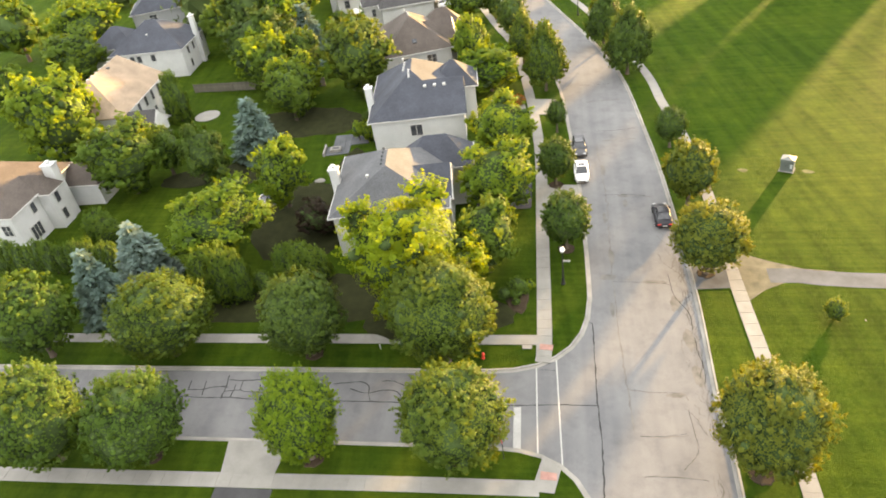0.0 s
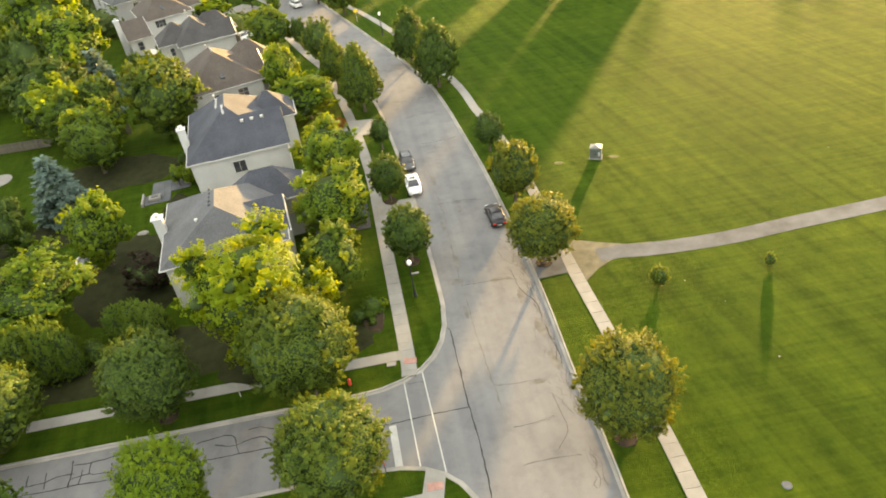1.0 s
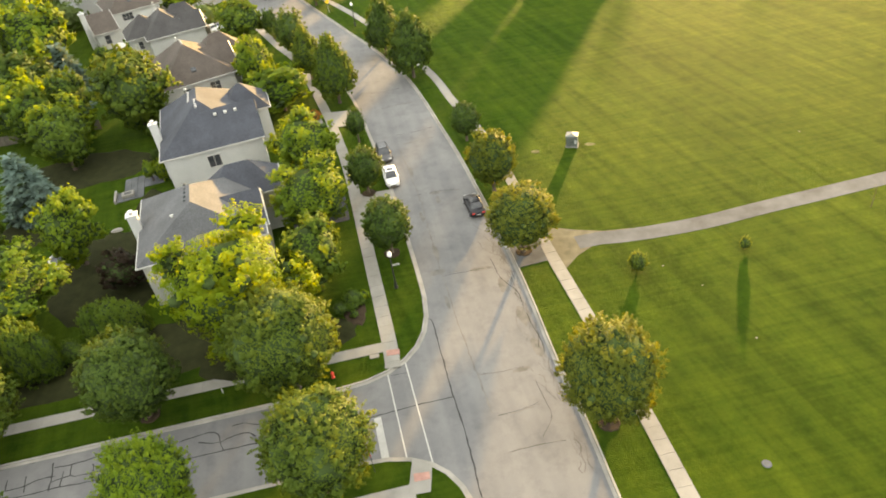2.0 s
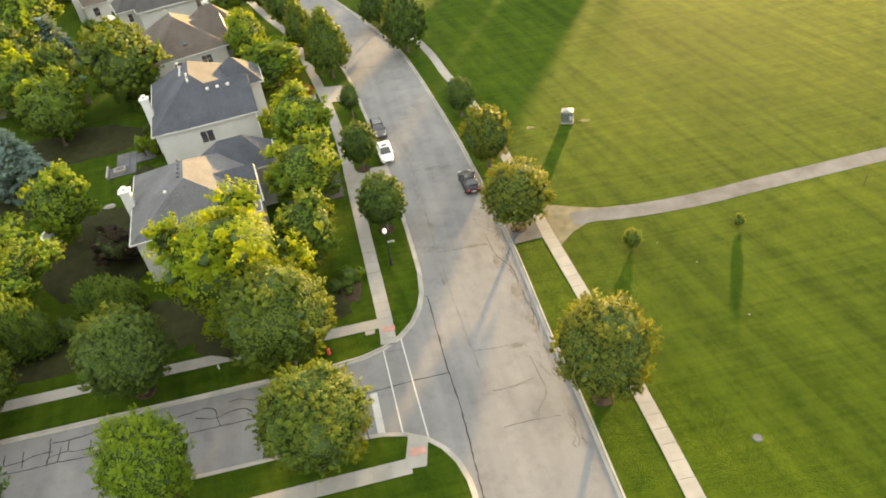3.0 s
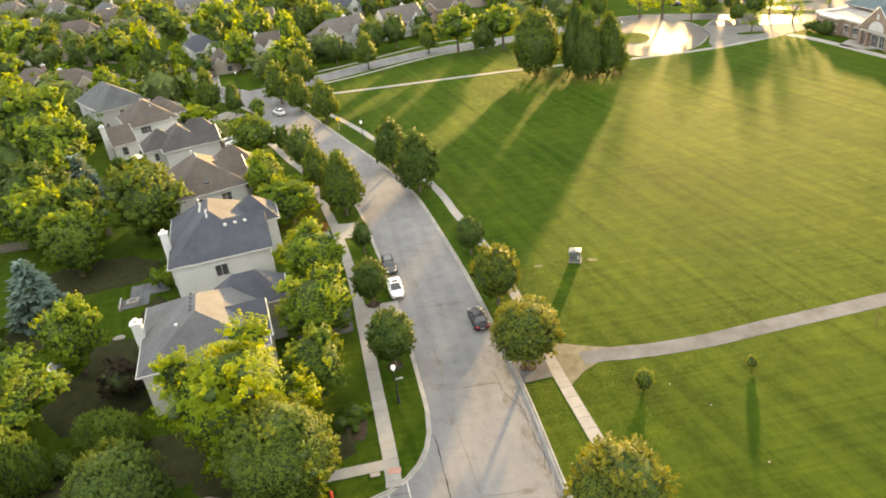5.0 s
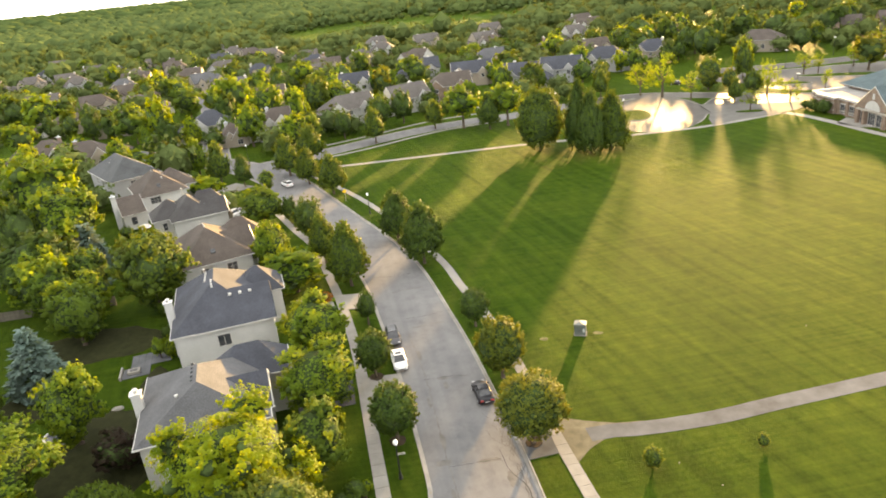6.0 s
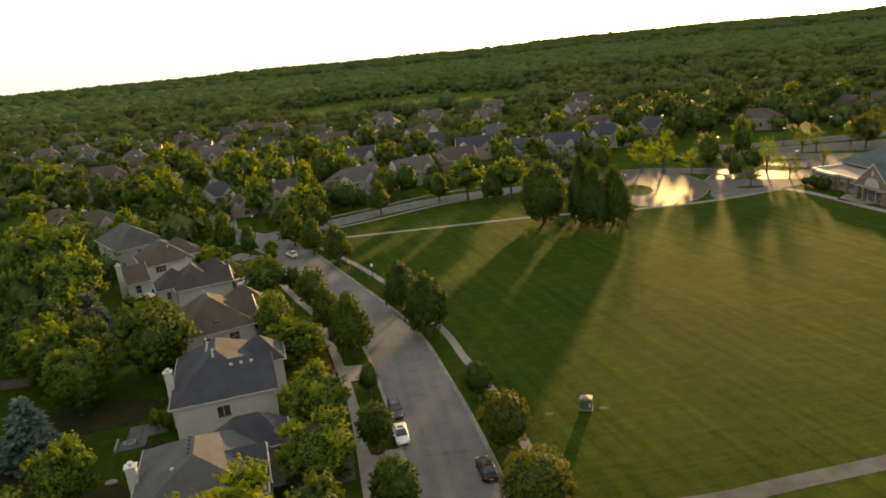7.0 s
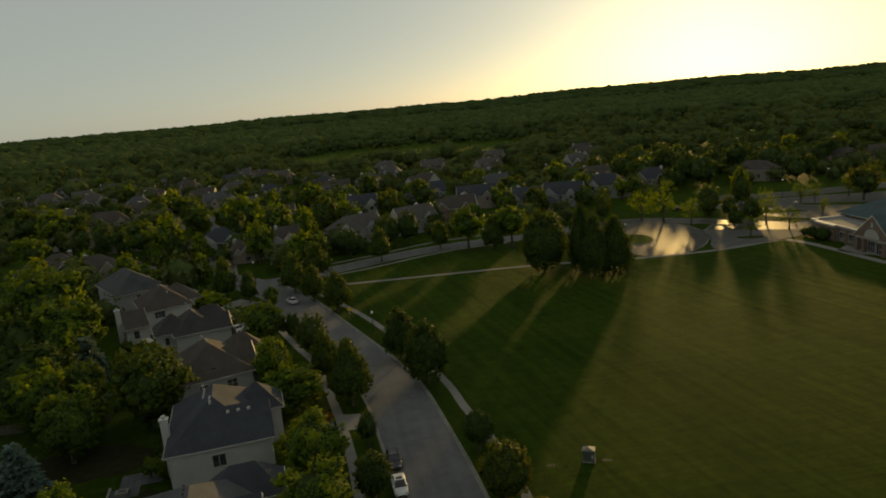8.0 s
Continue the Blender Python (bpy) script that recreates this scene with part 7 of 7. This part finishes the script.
def crazed_edge(seed):
    """Branching cracks along the broken edge of the carriageway beside the park."""
    rng = random.Random(seed)
    edge = MAIN[(MAIN[:, 1] > 30) & (MAIN[:, 1] < 66)]
    nn = normals2(edge)
    for _ in range(85):
        i = rng.randrange(len(edge) - 1)
        k = rng.random()
        p = edge[i] * (1 - k) + edge[i + 1] * k - nn[i] * (4.55 - abs(rng.gauss(0, 0.55)))
        along = (edge[i + 1] - edge[i]) / np.linalg.norm(edge[i + 1] - edge[i])
        pts = [tuple(p)]
        for _ in range(rng.randrange(3, 7)):
            p = p + along * rng.uniform(0.2, 0.9) + nn[i] * rng.uniform(-0.35, 0.4)
            pts.append(tuple(p))
        faint(pts, rng.uniform(0.03, 0.075), WORN)


crazed_edge(5)
faint([(-21.5, 84), (-17, 72), (-13.6, 61), (-11, 53), (-8.6, 46), (-5.5, 37.6)], 0.12)
for x, y, a, b, s in ((-12.6, 56.4, 0.9, 0.5, 1), (-14.9, 72.2, 0.7, 0.4, 2), (-14.3, 70.6, 0.3, 0.9, 3), (-8.0, 56.9, 1.3, 0.35, 4), (-3.2, 42.6, 0.8, 0.3, 5), (-13.2, 60.0, 0.3, 1.6, 6), (-15.8, 67.0, 0.25, 1.3, 7), (-10.9, 51.6, 0.25, 1.2, 8), (-18.8, 77.6, 0.3, 1.4, 9), (-5.4, 54.2, 0.6, 1.2, 10), (-3.4, 49.6, 0.5, 1.5, 11), (-1.9, 45.4, 0.45, 1.5, 12)):
    pts = np.array(ragged(0, 0, a, b, s, 18)) @ np.array(((math.cos(0.33), math.sin(0.33)), (-math.sin(0.33), math.cos(0.33))))
    bm = bmesh.new()
    bm.faces.new([bm.verts.new((x + p[0], y + p[1], 0.003)) for p in pts])
    tagged(part("road_repair", bm, STAIN), "faded grey stain in the asphalt", "road crack", kind="structure")
faint([(-12.9, 56.4), (-11.6, 56.2), (-10.2, 56.6)], 0.12)
faint([(-15.4, 72.0), (-13.6, 72.5), (-11.8, 72.8)], 0.14)
faint([(-7.2, 42.0), (-5.4, 42.2), (-3.0, 42.9), (-2.2, 42.4)], 0.1)
faint([(-5.0, 37.4), (-3.4, 37.9), (-1.6, 38.8)], 0.09)
faint([(-4.2, 33.7), (-2.6, 34.3), (-1.0, 34.8), (0.4, 35.1)], 0.11)
faint([(-21.0, 85.2), (-18.6, 86.4), (-16.8, 86.9)], 0.2)
faint([(-26.6, 97.0), (-24.0, 98.2), (-22.0, 98.8)], 0.2)
faint([(-2.0, 41.4), (-1.3, 39.5), (-0.6, 37.4), (-1.3, 35.4)], 0.08)
